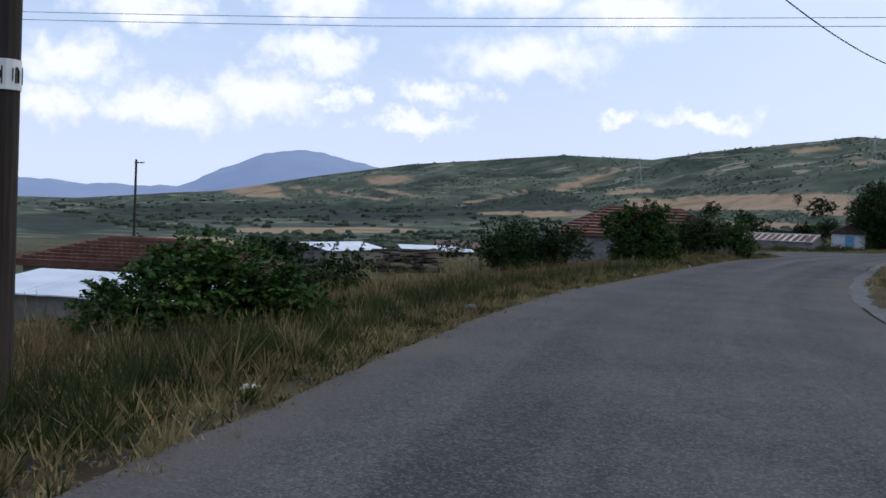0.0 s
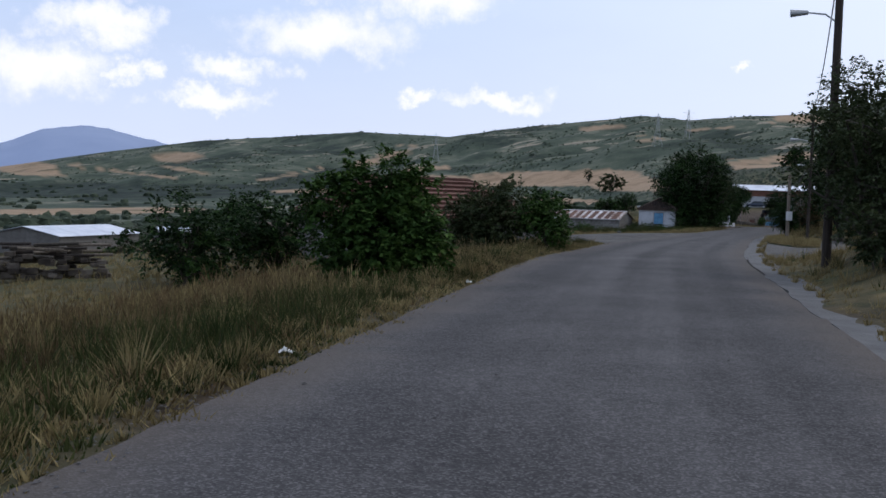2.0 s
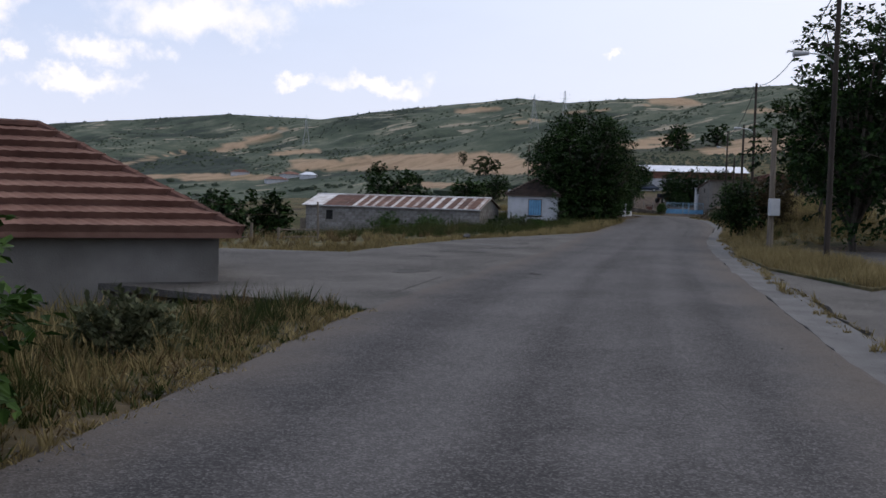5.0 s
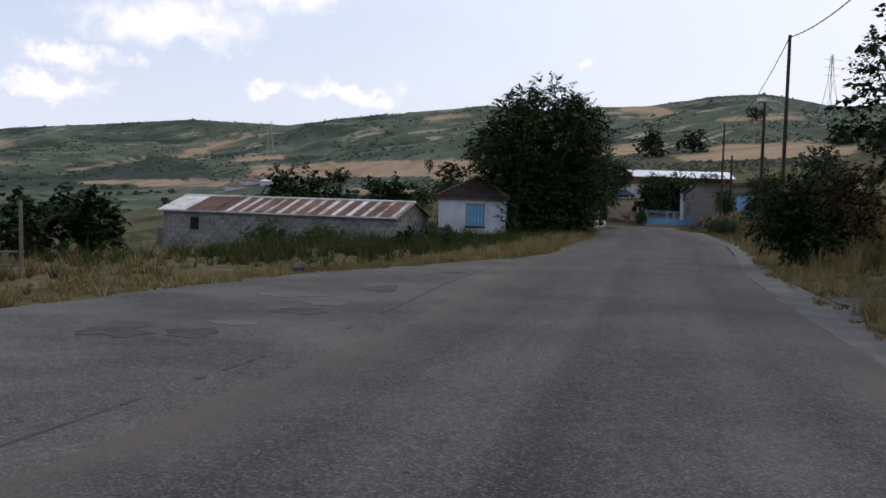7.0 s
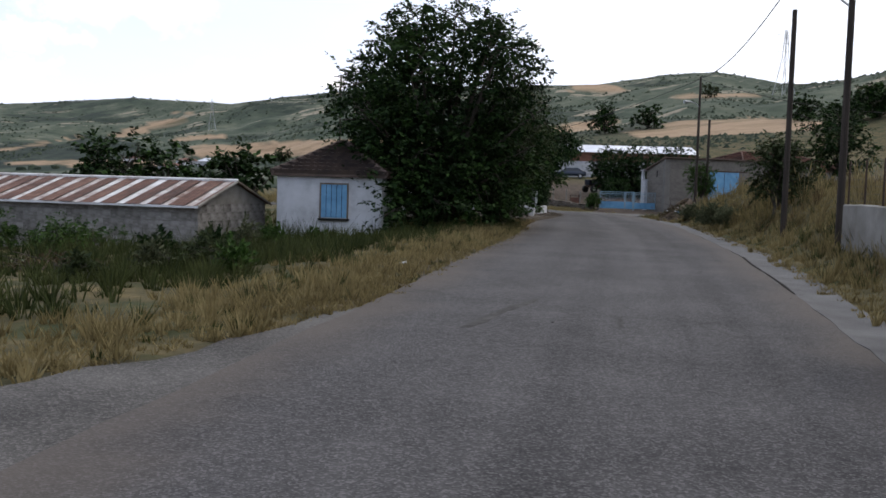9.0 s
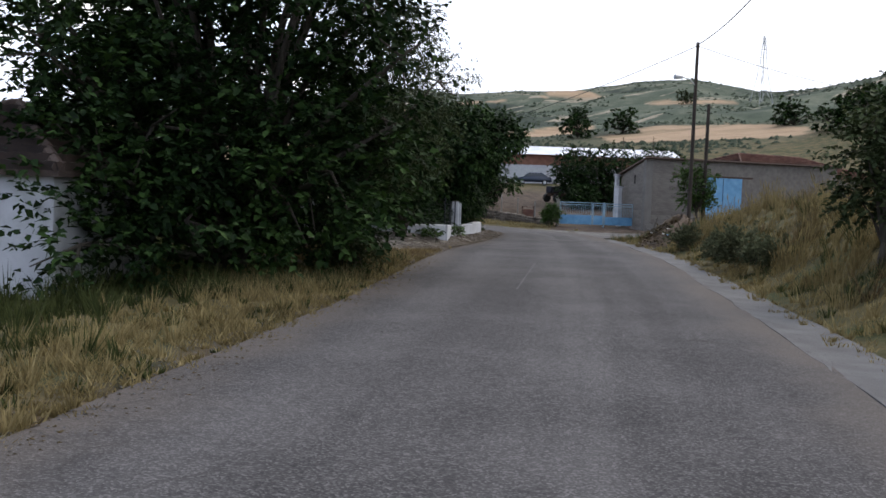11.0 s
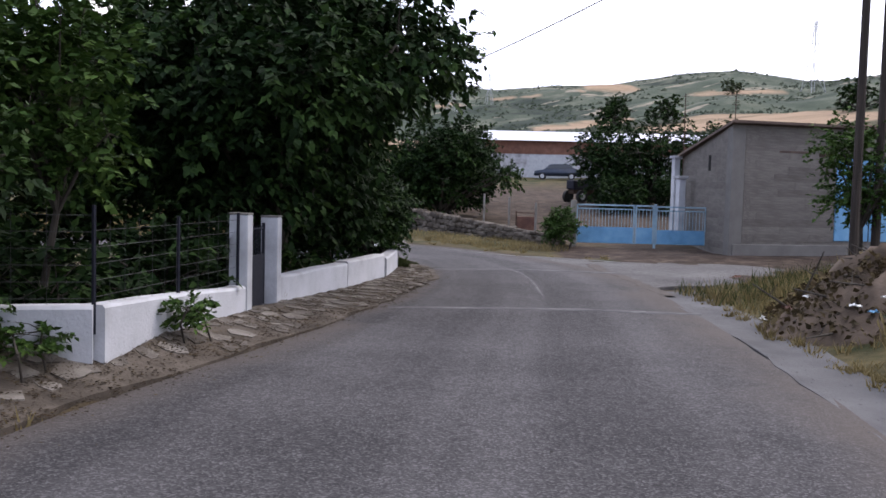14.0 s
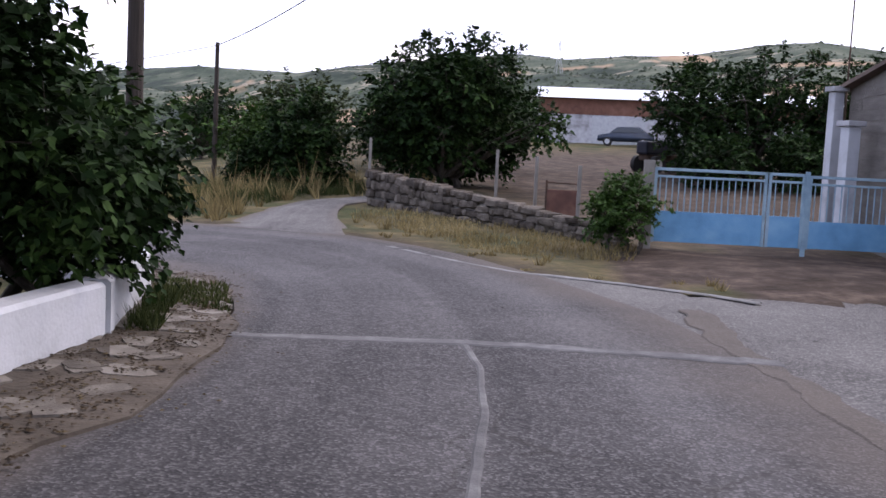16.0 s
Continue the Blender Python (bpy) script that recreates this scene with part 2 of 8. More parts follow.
def asphalt_material(name, dark, light, patches=0.5):
    """Worn chip-seal: pale chippings in dark binder, long worn wheel tracks and stains."""
    m = bpy.data.materials.new(name)
    m.use_nodes = True
    nt = m.node_tree
    N, L = nt.nodes.new, nt.links.new
    bsdf = nt.nodes["Principled BSDF"]
    co = N("ShaderNodeTexCoord")
    vor = N("ShaderNodeTexVoronoi"); vor.inputs["Scale"].default_value = 62.0
    L(co.outputs["Object"], vor.inputs["Vector"])
    spk = N("ShaderNodeSeparateColor"); L(vor.outputs["Color"], spk.inputs["Color"])
    big = N("ShaderNodeTexNoise"); big.inputs["Scale"].default_value, big.inputs["Detail"].default_value, big.inputs["Roughness"].default_value = 0.45, 8.0, 0.6
    L(co.outputs["Object"], big.inputs["Vector"])
    mid = N("ShaderNodeTexNoise"); mid.inputs["Scale"].default_value, mid.inputs["Detail"].default_value, mid.inputs["Roughness"].default_value = 9.0, 6.0, 0.75
    L(co.outputs["Object"], mid.inputs["Vector"])
    uv = N("ShaderNodeUVMap"); uv.uv_map = "lane"
    track = N("ShaderNodeTexNoise"); track.inputs["Scale"].default_value, track.inputs["Detail"].default_value = 1.0, 4.0
    mp = N("ShaderNodeMapping"); mp.inputs["Scale"].default_value = (0.9, 0.012, 1)
    L(uv.outputs[0], mp.inputs["Vector"]); L(mp.outputs[0], track.inputs["Vector"])
    pw = N("ShaderNodeMath"); pw.operation = "POWER"; L(spk.outputs["Red"], pw.inputs[0]); pw.inputs[1].default_value = 3.0
    s1 = N("ShaderNodeMath"); s1.operation = "MULTIPLY_ADD"; L(pw.outputs[0], s1.inputs[0]); s1.inputs[1].default_value = 0.46; s1.inputs[2].default_value = -0.115
    s2 = N("ShaderNodeMath"); s2.operation = "MULTIPLY_ADD"; L(big.outputs["Fac"], s2.inputs[0]); s2.inputs[1].default_value = patches; L(s1.outputs[0], s2.inputs[2])
    s3 = N("ShaderNodeMath"); s3.operation = "MULTIPLY_ADD"; L(mid.outputs["Fac"], s3.inputs[0]); s3.inputs[1].default_value = 0.45; L(s2.outputs[0], s3.inputs[2])
    s4 = N("ShaderNodeMath"); s4.operation = "MULTIPLY_ADD"; L(track.outputs["Fac"], s4.inputs[0]); s4.inputs[1].default_value = 0.62; L(s3.outputs[0], s4.inputs[2])
    r = N("ShaderNodeValToRGB")
    r.color_ramp.elements[0].color, r.color_ramp.elements[1].color = (*dark, 1), (*light, 1)
    mean = 0.535 + 0.5 * patches
    span = N("ShaderNodeMapRange"); span.inputs["From Min"].default_value, span.inputs["From Max"].default_value = mean - 0.22, mean + 0.4
    L(s4.outputs[0], span.inputs["Value"]); L(span.outputs[0], r.inputs["Fac"])
    # brown dust swept to the edges
    lane = N("ShaderNodeSeparateXYZ"); L(uv.outputs[0], lane.inputs[0])
    off = N("ShaderNodeMath"); off.operation = "SUBTRACT"; L(lane.outputs["X"], off.inputs[0]); off.inputs[1].default_value = 3.25
    away = N("ShaderNodeMath"); away.operation = "ABSOLUTE"; L(off.outputs[0], away.inputs[0])
    wob = N("ShaderNodeMath"); wob.operation = "MULTIPLY_ADD"; L(big.outputs["Fac"], wob.inputs[0]); wob.inputs[1].default_value = 2.4; L(away.outputs[0], wob.inputs[2])
    dusty = N("ShaderNodeMapRange"); dusty.interpolation_type = "SMOOTHSTEP"
    dusty.inputs["From Min"].default_value, dusty.inputs["From Max"].default_value, dusty.inputs["To Max"].default_value = 3.3, 4.7, 0.72
    L(wob.outputs[0], dusty.inputs["Value"])
    mixd = N("ShaderNodeMix"); mixd.data_type = "RGBA"
    L(dusty.outputs[0], mixd.inputs["Factor"]); L(r.outputs["Color"], mixd.inputs["A"]); mixd.inputs["B"].default_value = (0.088, 0.074, 0.064, 1)
    # fine cracks in the worn stretches
    bent = N("ShaderNodeVectorMath"); bent.operation = "MULTIPLY_ADD"
    L(mid.outputs["Color"], bent.inputs[0]); bent.inputs[1].default_value = (0.22, 0.22, 0.0); L(co.outputs["Object"], bent.inputs[2])
    net = N("ShaderNodeTexVoronoi"); net.feature = "DISTANCE_TO_EDGE"; net.inputs["Scale"].default_value = 0.9
    L(bent.outputs[0], net.inputs["Vector"])
    thin = N("ShaderNodeMapRange"); thin.inputs["From Min"].default_value, thin.inputs["From Max"].default_value = 0.003, 0.014
    thin.inputs["To Min"].default_value, thin.inputs["To Max"].default_value = 1.0, 0.0
    L(net.outputs["Distance"], thin.inputs["Value"])
    zone = N("ShaderNodeTexNoise"); zone.inputs["Scale"].default_value, zone.inputs["Detail"].default_value = 0.16, 3.0
    L(co.outputs["Object"], zone.inputs["Vector"])
    worn = N("ShaderNodeMapRange"); worn.inputs["From Min"].default_value, worn.inputs["From Max"].default_value, worn.inputs["To Max"].default_value = 0.55, 0.68, 0.55
    L(zone.outputs["Fac"], worn.inputs["Value"])
    crack = N("ShaderNodeMath"); crack.operation = "MULTIPLY"; L(thin.outputs[0], crack.inputs[0]); L(worn.outputs[0], crack.inputs[1])
    mixc = N("ShaderNodeMix"); mixc.data_type = "RGBA"
    L(crack.outputs[0], mixc.inputs["Factor"]); L(mixd.outputs["Result"], mixc.inputs["A"]); mixc.inputs["B"].default_value = (0.022, 0.02, 0.018, 1)
    L(mixc.outputs["Result"], bsdf.inputs["Base Color"])
    bsdf.inputs["Roughness"].default_value = 0.88
    bsdf.inputs["Specular IOR Level"].default_value = 0.14
    b = N("ShaderNodeBump"); b.inputs["Strength"].default_value, b.inputs["Distance"].default_value = 0.36, 0.008
    L(vor.outputs["Distance"], b.inputs["Height"]); L(b.outputs[0], bsdf.inputs["Normal"])
    return m


M = {
    "ground": ground_material(),
    "asphalt": asphalt_material("asphalt", (0.0275, 0.0267, 0.0283), (0.12, 0.1155, 0.118)),
    "old_asphalt": asphalt_material("old asphalt", (0.036, 0.034, 0.033), (0.135, 0.128, 0.122), 1.0),
    "pale_asphalt": asphalt_material("pale dusty asphalt", (0.05, 0.048, 0.048), (0.175, 0.168, 0.164), 0.9),
    "concrete": mixed("gutter concrete", [(0.05, 0.049, 0.051), (0.085, 0.084, 0.087), (0.122, 0.121, 0.124)], 1.3, 0.9, 0.4, 30),
    "pale_edge": mixed("pale edging", [(0.07, 0.068, 0.068), (0.13, 0.128, 0.127), (0.2, 0.197, 0.195)], 3.0, 0.9, 0.4, 30),
    "tar": mixed("tar", [(0.012, 0.011, 0.011), (0.024, 0.022, 0.021)], 6, 0.9, 0.4, 50, gloss=0.05),
    "soft_tar": mixed("worn tar", [(0.03, 0.029, 0.028), (0.05, 0.048, 0.047), (0.08, 0.077, 0.076)], 5, 0.85, 0.4, 50, gloss=0.1),
    "road_paint": mixed("worn road paint", [(0.06, 0.059, 0.061), (0.105, 0.104, 0.106), (0.18, 0.178, 0.18)], 7, 0.85, 0.3, 60, coarse=0.2, gloss=0.1),
    "faint_paint": mixed("nearly worn-off paint", [(0.055, 0.054, 0.056), (0.075, 0.074, 0.076), (0.17, 0.168, 0.17)], 7, 0.85, 0.3, 60, coarse=0.2, gloss=0.1),
    "white_wash": mixed("lime wash", [(0.13, 0.127, 0.125), (0.33, 0.33, 0.34), (0.46, 0.46, 0.48)], 2.0, 0.9, 0.35, 25),
    "lime_white": mixed("fresh lime wash", [(0.22, 0.22, 0.22), (0.42, 0.43, 0.45), (0.52, 0.53, 0.56)], 1.6, 0.9, 0.35, 25, coarse=0.3),
    "render_grey": mixed("grey render", [(0.0924, 0.0862, 0.0792), (0.1364, 0.1285, 0.1197), (0.176, 0.1672, 0.1566)], 1.3, 0.92, 0.4, 30),
    "old_plaster": mixed("stained plaster", [(0.0748, 0.0678, 0.0581), (0.1672, 0.1566, 0.1408), (0.264, 0.2552, 0.2376)], 1.5, 0.92, 0.5, 18, coarse=0.4),
    "stone": mixed("field stone", [(0.03, 0.024, 0.019), (0.068, 0.055, 0.043), (0.135, 0.115, 0.094)], 3.0, 0.92, 0.7, 20, spread=0.45),
    "flagstone": mixed("flagstone", [(0.06, 0.051, 0.042), (0.112, 0.098, 0.083), (0.19, 0.172, 0.15)], 2.6, 0.9, 0.5, 20, spread=0.35),
    "block": mixed("concrete block", [(0.088, 0.079, 0.07), (0.122, 0.11, 0.098), (0.165, 0.15, 0.134)], 4.0, 0.93, 0.5, 50, spread=0.22),
    "pale_block": mixed("bare pale block", [(0.11, 0.112, 0.116), (0.165, 0.167, 0.172), (0.22, 0.222, 0.228)], 4.0, 0.93, 0.5, 50, spread=0.25),
    "stable_block": mixed("stained block", [(0.07, 0.062, 0.054), (0.17, 0.158, 0.145), (0.28, 0.265, 0.25)], 2.2, 0.93, 0.5, 40, spread=0.2, coarse=0.3),
    "tile": mixed("clay roof tile", [(0.05, 0.026, 0.021), (0.11, 0.053, 0.04), (0.18, 0.1, 0.077)], 2.0, 0.9, 0.4, 30, spread=0.3, coarse=0.3),
    "tile_dark": mixed("old roof tile", [(0.04, 0.032, 0.03), (0.085, 0.06, 0.05), (0.13, 0.095, 0.075)], 2.0, 0.92, 0.4, 30, spread=0.3),
    "rust": mixed("rusted sheet", [(0.045, 0.023, 0.018), (0.095, 0.045, 0.033), (0.165, 0.09, 0.065)], 3.0, 0.8, 0.3, 40, spread=0.2),
    "zinc": mixed("weathered galvanised sheet", [(0.13, 0.07, 0.05), (0.34, 0.29, 0.27), (0.5, 0.49, 0.49), (0.6, 0.6, 0.61)], 2.2, 0.55, 0.2, 30, metal=0.2, spread=0.35),
    "metal_roof": mixed("pale metal roof", [(0.40, 0.43, 0.50), (0.55, 0.58, 0.65), (0.66, 0.68, 0.73)], 0.6, 0.5, 0.1, 20, metal=0.15),
    "blue_paint": mixed("weathered blue paint", [(0.075, 0.19, 0.31), (0.105, 0.265, 0.43), (0.16, 0.33, 0.48)], 3.0, 0.6, 0.15, 30),
    "pale_blue": mixed("faded blue paint", [(0.13, 0.21, 0.27), (0.2, 0.3, 0.36), (0.28, 0.37, 0.42)], 4.0, 0.6, 0.15, 40),
    "dark_metal": mixed("dark painted steel", [(0.009, 0.01, 0.018), (0.017, 0.018, 0.028)], 8, 0.55, 0.1, 40, metal=0.3),
    "rusty_steel": mixed("rusty steel", [(0.03, 0.022, 0.018), (0.09, 0.055, 0.038)], 9, 0.8, 0.3, 60, metal=0.3),
    "steel": mixed("grey steel", [(0.3, 0.31, 0.32), (0.42, 0.43, 0.44)], 5, 0.5, 0.1, 40, metal=0.4),
    "pole_wood": mixed("creosoted pole", [(0.017, 0.013, 0.011), (0.035, 0.027, 0.022), (0.06, 0.046, 0.036)], 3, 0.9, 0.6, 20, stretch=(6, 6, 0.4)),
    "timber": mixed("grey timber", [(0.07, 0.055, 0.042), (0.14, 0.115, 0.09), (0.20, 0.17, 0.135)], 4, 0.9, 0.5, 20, stretch=(5, 5, 0.6)),
    "bark": mixed("bark", [(0.02, 0.017, 0.014), (0.05, 0.042, 0.034), (0.09, 0.078, 0.064)], 6, 0.95, 0.8, 12, stretch=(2, 2, 0.5)),
    "void": mixed("dark interior", [(0.008, 0.008, 0.008), (0.016, 0.015, 0.014)], 3, 0.9, 0.0),
    "brick_red": mixed("red brickwork", [(0.09, 0.042, 0.03), (0.15, 0.07, 0.048), (0.2, 0.105, 0.075)], 2.0, 0.9, 0.3, 25),
    "cable": mixed("cable", [(0.02, 0.02, 0.022), (0.05, 0.05, 0.052)], 3, 0.6, 0.0),
    "car_paint": mixed("dark car paint", [(0.022, 0.03, 0.045), (0.03, 0.04, 0.06)], 2, 0.25, 0.0, metal=0.3),
    "rubber": mixed("rubber", [(0.012, 0.012, 0.012), (0.02, 0.02, 0.02)], 8, 0.8, 0.2),
    "paper": mixed("paper", [(0.55, 0.55, 0.54), (0.75, 0.75, 0.74)], 6, 0.8, 0.0),
    "leaf_dark": mixed("dark green leaf", [(0.0042, 0.0112, 0.0033), (0.011, 0.0275, 0.0072), (0.04, 0.078, 0.019)], 1.2, 0.68, 0, spread=0.35, island=True, translucent=0.12, gloss=0.1),
    "leaf_mid": mixed("green leaf", [(0.0137, 0.0315, 0.0068), (0.0323, 0.0693, 0.0145), (0.0735, 0.1239, 0.0272)], 1.2, 0.68, 0, spread=0.35, island=True, translucent=0.12, gloss=0.1),
    "leaf_olive": mixed("grey green leaf", [(0.018, 0.028, 0.012), (0.035, 0.049, 0.02), (0.066, 0.08, 0.034)], 1.2, 0.68, 0, spread=0.35, island=True, translucent=0.2, gloss=0.1),
    "leaf_brown": mixed("withered leaf", [(0.03, 0.024, 0.012), (0.065, 0.047, 0.024), (0.11, 0.084, 0.043)], 1.2, 0.75, 0, spread=0.35, island=True, translucent=0.15, gloss=0.1),
    "mulch": mixed("fallen leaves and mulch", [(0.014, 0.010, 0.006), (0.032, 0.022, 0.013), (0.07, 0.05, 0.03)], 1.2, 0.85, 0, spread=0.35, island=True, gloss=0.1),
    "leaf_grey": mixed("grey green weed", [(0.04, 0.048, 0.026), (0.075, 0.085, 0.046), (0.125, 0.128, 0.075)], 1.2, 0.75, 0, spread=0.35, island=True, translucent=0.2, gloss=0.1),
    "far_leaf": mixed("distant scrub", [(0.022, 0.032, 0.022), (0.036, 0.048, 0.033), (0.06, 0.073, 0.048)], 0.4, 0.9, 0, spread=0.4, island=True, gloss=0.1),
    "straw": mixed("dry grass", [(0.098, 0.076, 0.034), (0.185, 0.145, 0.067), (0.285, 0.228, 0.112)], 0.8, 0.85, 0, spread=0.35, island=True, translucent=0.2, gloss=0.1),
    "brown_grass": mixed("brown grass", [(0.046, 0.031, 0.0155), (0.1, 0.069, 0.034), (0.18, 0.13, 0.067)], 0.8, 0.85, 0, spread=0.35, island=True, translucent=0.2, gloss=0.1),
    "green_grass": mixed("green grass", [(0.0158, 0.0232, 0.007), (0.0335, 0.044, 0.0135), (0.07, 0.079, 0.027)], 0.8, 0.8, 0, spread=0.35, island=True, translucent=0.25, gloss=0.1),
}
GLASS = bpy.data.materials.new("window glass")
GLASS.use_nodes = True
GLASS.node_tree.nodes["Principled BSDF"].inputs["Base Color"].default_value = (0.02, 0.025, 0.03, 1)
GLASS.node_tree.nodes["Principled BSDF"].inputs["Roughness"].default_value = 0.08

# ---- building blocks ----


def link_mesh(name, me, material, parent=None, label=""):
    me.materials.append(material)
    ob = new(name, me)
    if parent is not None:
        ob.parent = parent
    if label:
        tagged(ob, label)
    return ob


def part(name, bm, material, parent=None, label="", smooth=False):
    me = bpy.data.meshes.new(name)
    bm.normal_update()
    bm.to_mesh(me)
    bm.free()
    if smooth:
        me.shade_smooth()
    return link_mesh(name, me, material, parent, label)


def arrays(name, verts, faces, material, parent=None, label="", smooth=False):
    """A mesh from numpy arrays of points and of equal-sided faces."""
    me = bpy.data.meshes.new(name)
    n, k = faces.shape
    me.vertices.add(len(verts)); me.loops.add(n * k); me.polygons.add(n)
    me.vertices.foreach_set("co", np.ascontiguousarray(verts, dtype=np.float32).ravel())
    me.loops.foreach_set("vertex_index", np.ascontiguousarray(faces, dtype=np.int32).ravel())
    me.polygons.foreach_set("loop_start", np.arange(0, n * k, k, dtype=np.int32))
    me.polygons.foreach_set("use_smooth", np.full(n, smooth))
    me.update(calc_edges=True)
    return link_mesh(name, me, material, parent, label)


def thing(name, m, label, category, group="", kind=""):
    ob = new(name)
    ob.empty_display_size = 0.2
    ob.matrix_basis = m
    return tagged(ob, label, category, group, kind)


def box(bm, lo, hi, bevel=0.0):
    """A box from corner to corner, its edges rounded off."""
    lo, hi = Vector(lo), Vector(hi)
    r = bmesh.ops.create_cube(bm, size=1.0, matrix=Matrix.Translation((lo + hi) / 2) @ Matrix.Diagonal((*(hi - lo), 1)))
    if bevel:
        es = list({e for v in r["verts"] for e in v.link_edges})
        bmesh.ops.bevel(bm, geom=es, offset=bevel, segments=2, affect="EDGES", profile=0.6)
    return bm


def boxed(lo, hi, bevel=0.0):
    return box(bmesh.new(), lo, hi, bevel)


def rod(bm, a, b, r0, r1=None, sides=10):
    """A round bar from a to b that tapers from r0 to r1."""
    a, b = Vector(a), Vector(b)
    r1 = r0 if r1 is None else r1
    turn = (b - a).to_track_quat("Z", "Y").to_matrix().to_4x4()
    bmesh.ops.create_cone(bm, cap_ends=True, segments=sides, radius1=r0, radius2=r1, depth=(b - a).length, matrix=Matrix.Translation((a + b) / 2) @ turn)
    return bm


def rods(*bars, sides=8):
    bm = bmesh.new()
    for a, b, r0, r1 in bars:
        rod(bm, a, b, r0, r1, sides)
    return bm


def prism(bm, outline, z0, z1):
    """An upright block over an outline of (x, y)."""
    low, top = [bm.verts.new((x, y, z0)) for x, y in outline], [bm.verts.new((x, y, z1)) for x, y in outline]
    n = len(outline)
    bm.faces.new(top); bm.faces.new(low[::-1])
    for k in range(n):
        bm.faces.new((low[k], low[(k + 1) % n], top[(k + 1) % n], top[k]))
    return bm


def hull(points, faces):
    bm = bmesh.new()
    vs = [bm.verts.new(p) for p in points]
    for f in faces:
        bm.faces.new([vs[k] for k in f])
    bmesh.ops.recalc_face_normals(bm, faces=bm.faces)
    return bm


def smooth01(x):
    x = np.clip(x, 0, 1)
    return x * x * (3 - 2 * x)


def fbm(x, y, scale, octaves=4, seed=0):
    """Cheap rolling noise on numpy arrays, about -1 to 1."""
    rng = np.random.default_rng(seed)
    out, amp = np.zeros_like(x, dtype=float), 1.0
    for o in range(octaves):
        for _ in range(3):
            a, p, q = rng.uniform(0, 2 * np.pi), rng.uniform(0, 2 * np.pi), rng.uniform(0.7, 1.3)
            out = out + amp / 3 * np.sin((x * np.cos(a) + y * np.sin(a)) * q * 2 ** o / scale * 2 * np.pi + p + 1.3 * np.sin((y * np.cos(a) - x * np.sin(a)) * 2 ** o / scale * 4.1 + q * 9))
        amp *= 0.55
    return out


# ---- the ground ----
LEFT = [(-14.0, -70.0), (-7.5, -30.0), (-3.9, -10.0), (-2.4, 0.6), (-1.35, 6.9), (-0.26, 11.9), (2.0, 18.6), (3.9, 24.8), (5.5, 29.8), (7.5, 36.0), (9.6, 42.2), (11.7, 46.6), (15.6, 55.5), (20.3, 64.2), (24.4, 71.4), (29.4, 81.8),
        (33.1, 88.7), (36.8, 95.8), (42.3, 106.0), (45.6, 112.9), (49.1, 119.9), (51.9, 124.2), (55.0, 129.6), (56.1, 132.8), (56.5, 134.9), (56.4, 136.4), (55.5, 138.2), (52.6, 139.8), (46.0, 140.8), (36.0, 141.6)]
RIGHT = [(-5.5, -72.0), (0.4, -32.0), (3.0, -10.0), (4.4, 1.0), (5.4, 7.3), (6.4, 12.0), (8.9, 20.7), (10.9, 26.2), (12.9, 31.5), (15.3, 38.2), (17.8, 44.4), (20.0, 49.6), (22.1, 54.0), (26.2, 62.8), (30.2, 71.0), (34.6, 79.4),
         (37.2, 83.8), (40.0, 88.6), (45.2, 97.5), (50.0, 106.8), (52.7, 112.2), (54.6, 116.0), (57.0, 121.9), (58.6, 126.6), (60.0, 130.4), (60.6, 134.0), (60.5, 137.0), (60.0, 140.5), (58.3, 144.0), (54.5, 145.6), (46.0, 146.4), (36.0, 147.0)]
LEFT_XY, RIGHT_XY = np.array(LEFT), np.array(RIGHT)


def along(poly, step=0.5):
    """Points along a polyline rounded off into a smooth line."""
    p = np.array(poly, float)
    s = np.r_[0, np.cumsum(np.hypot(*np.diff(p, axis=0).T))]
    t = np.arange(0, s[-1], step)
    q = np.stack([np.interp(t, s, p[:, k]) for k in (0, 1)], 1)
    ker = np.hanning(int(7 / step) | 1); ker /= ker.sum()
    pad = len(ker) // 2
    return np.stack([np.convolve(np.r_[np.linspace(2 * q[0, k] - q[pad, k], q[0, k], pad, endpoint=False), q[:, k], np.linspace(q[-1, k], 2 * q[-1, k] - q[-pad - 1, k], pad + 1)[1:]], ker, "valid") for k in (0, 1)], 1)


def beside(x, y, line):
    """Distance to a line, the side (positive to its left) and the y of the nearest point."""
    x, y = np.asarray(x, float), np.asarray(y, float)
    flat = np.stack([x.ravel(), y.ravel()], 1)
    d, side, near = np.empty(len(flat)), np.empty(len(flat)), np.empty(len(flat))
    tang = np.gradient(line, axis=0)
    for a in range(0, len(flat), 20000):
        f = flat[a:a + 20000]
        dd = ((f[:, None] - line[None]) ** 2).sum(-1)
        k = dd.argmin(1)
        off = f - line[k]
        c = tang[k, 0] * off[:, 1] - tang[k, 1] * off[:, 0]
        d[a:a + 20000], side[a:a + 20000], near[a:a + 20000] = np.sqrt(dd.min(1)), np.sign(c), line[k, 1]
    return d.reshape(x.shape), side.reshape(x.shape), near.reshape(x.shape)


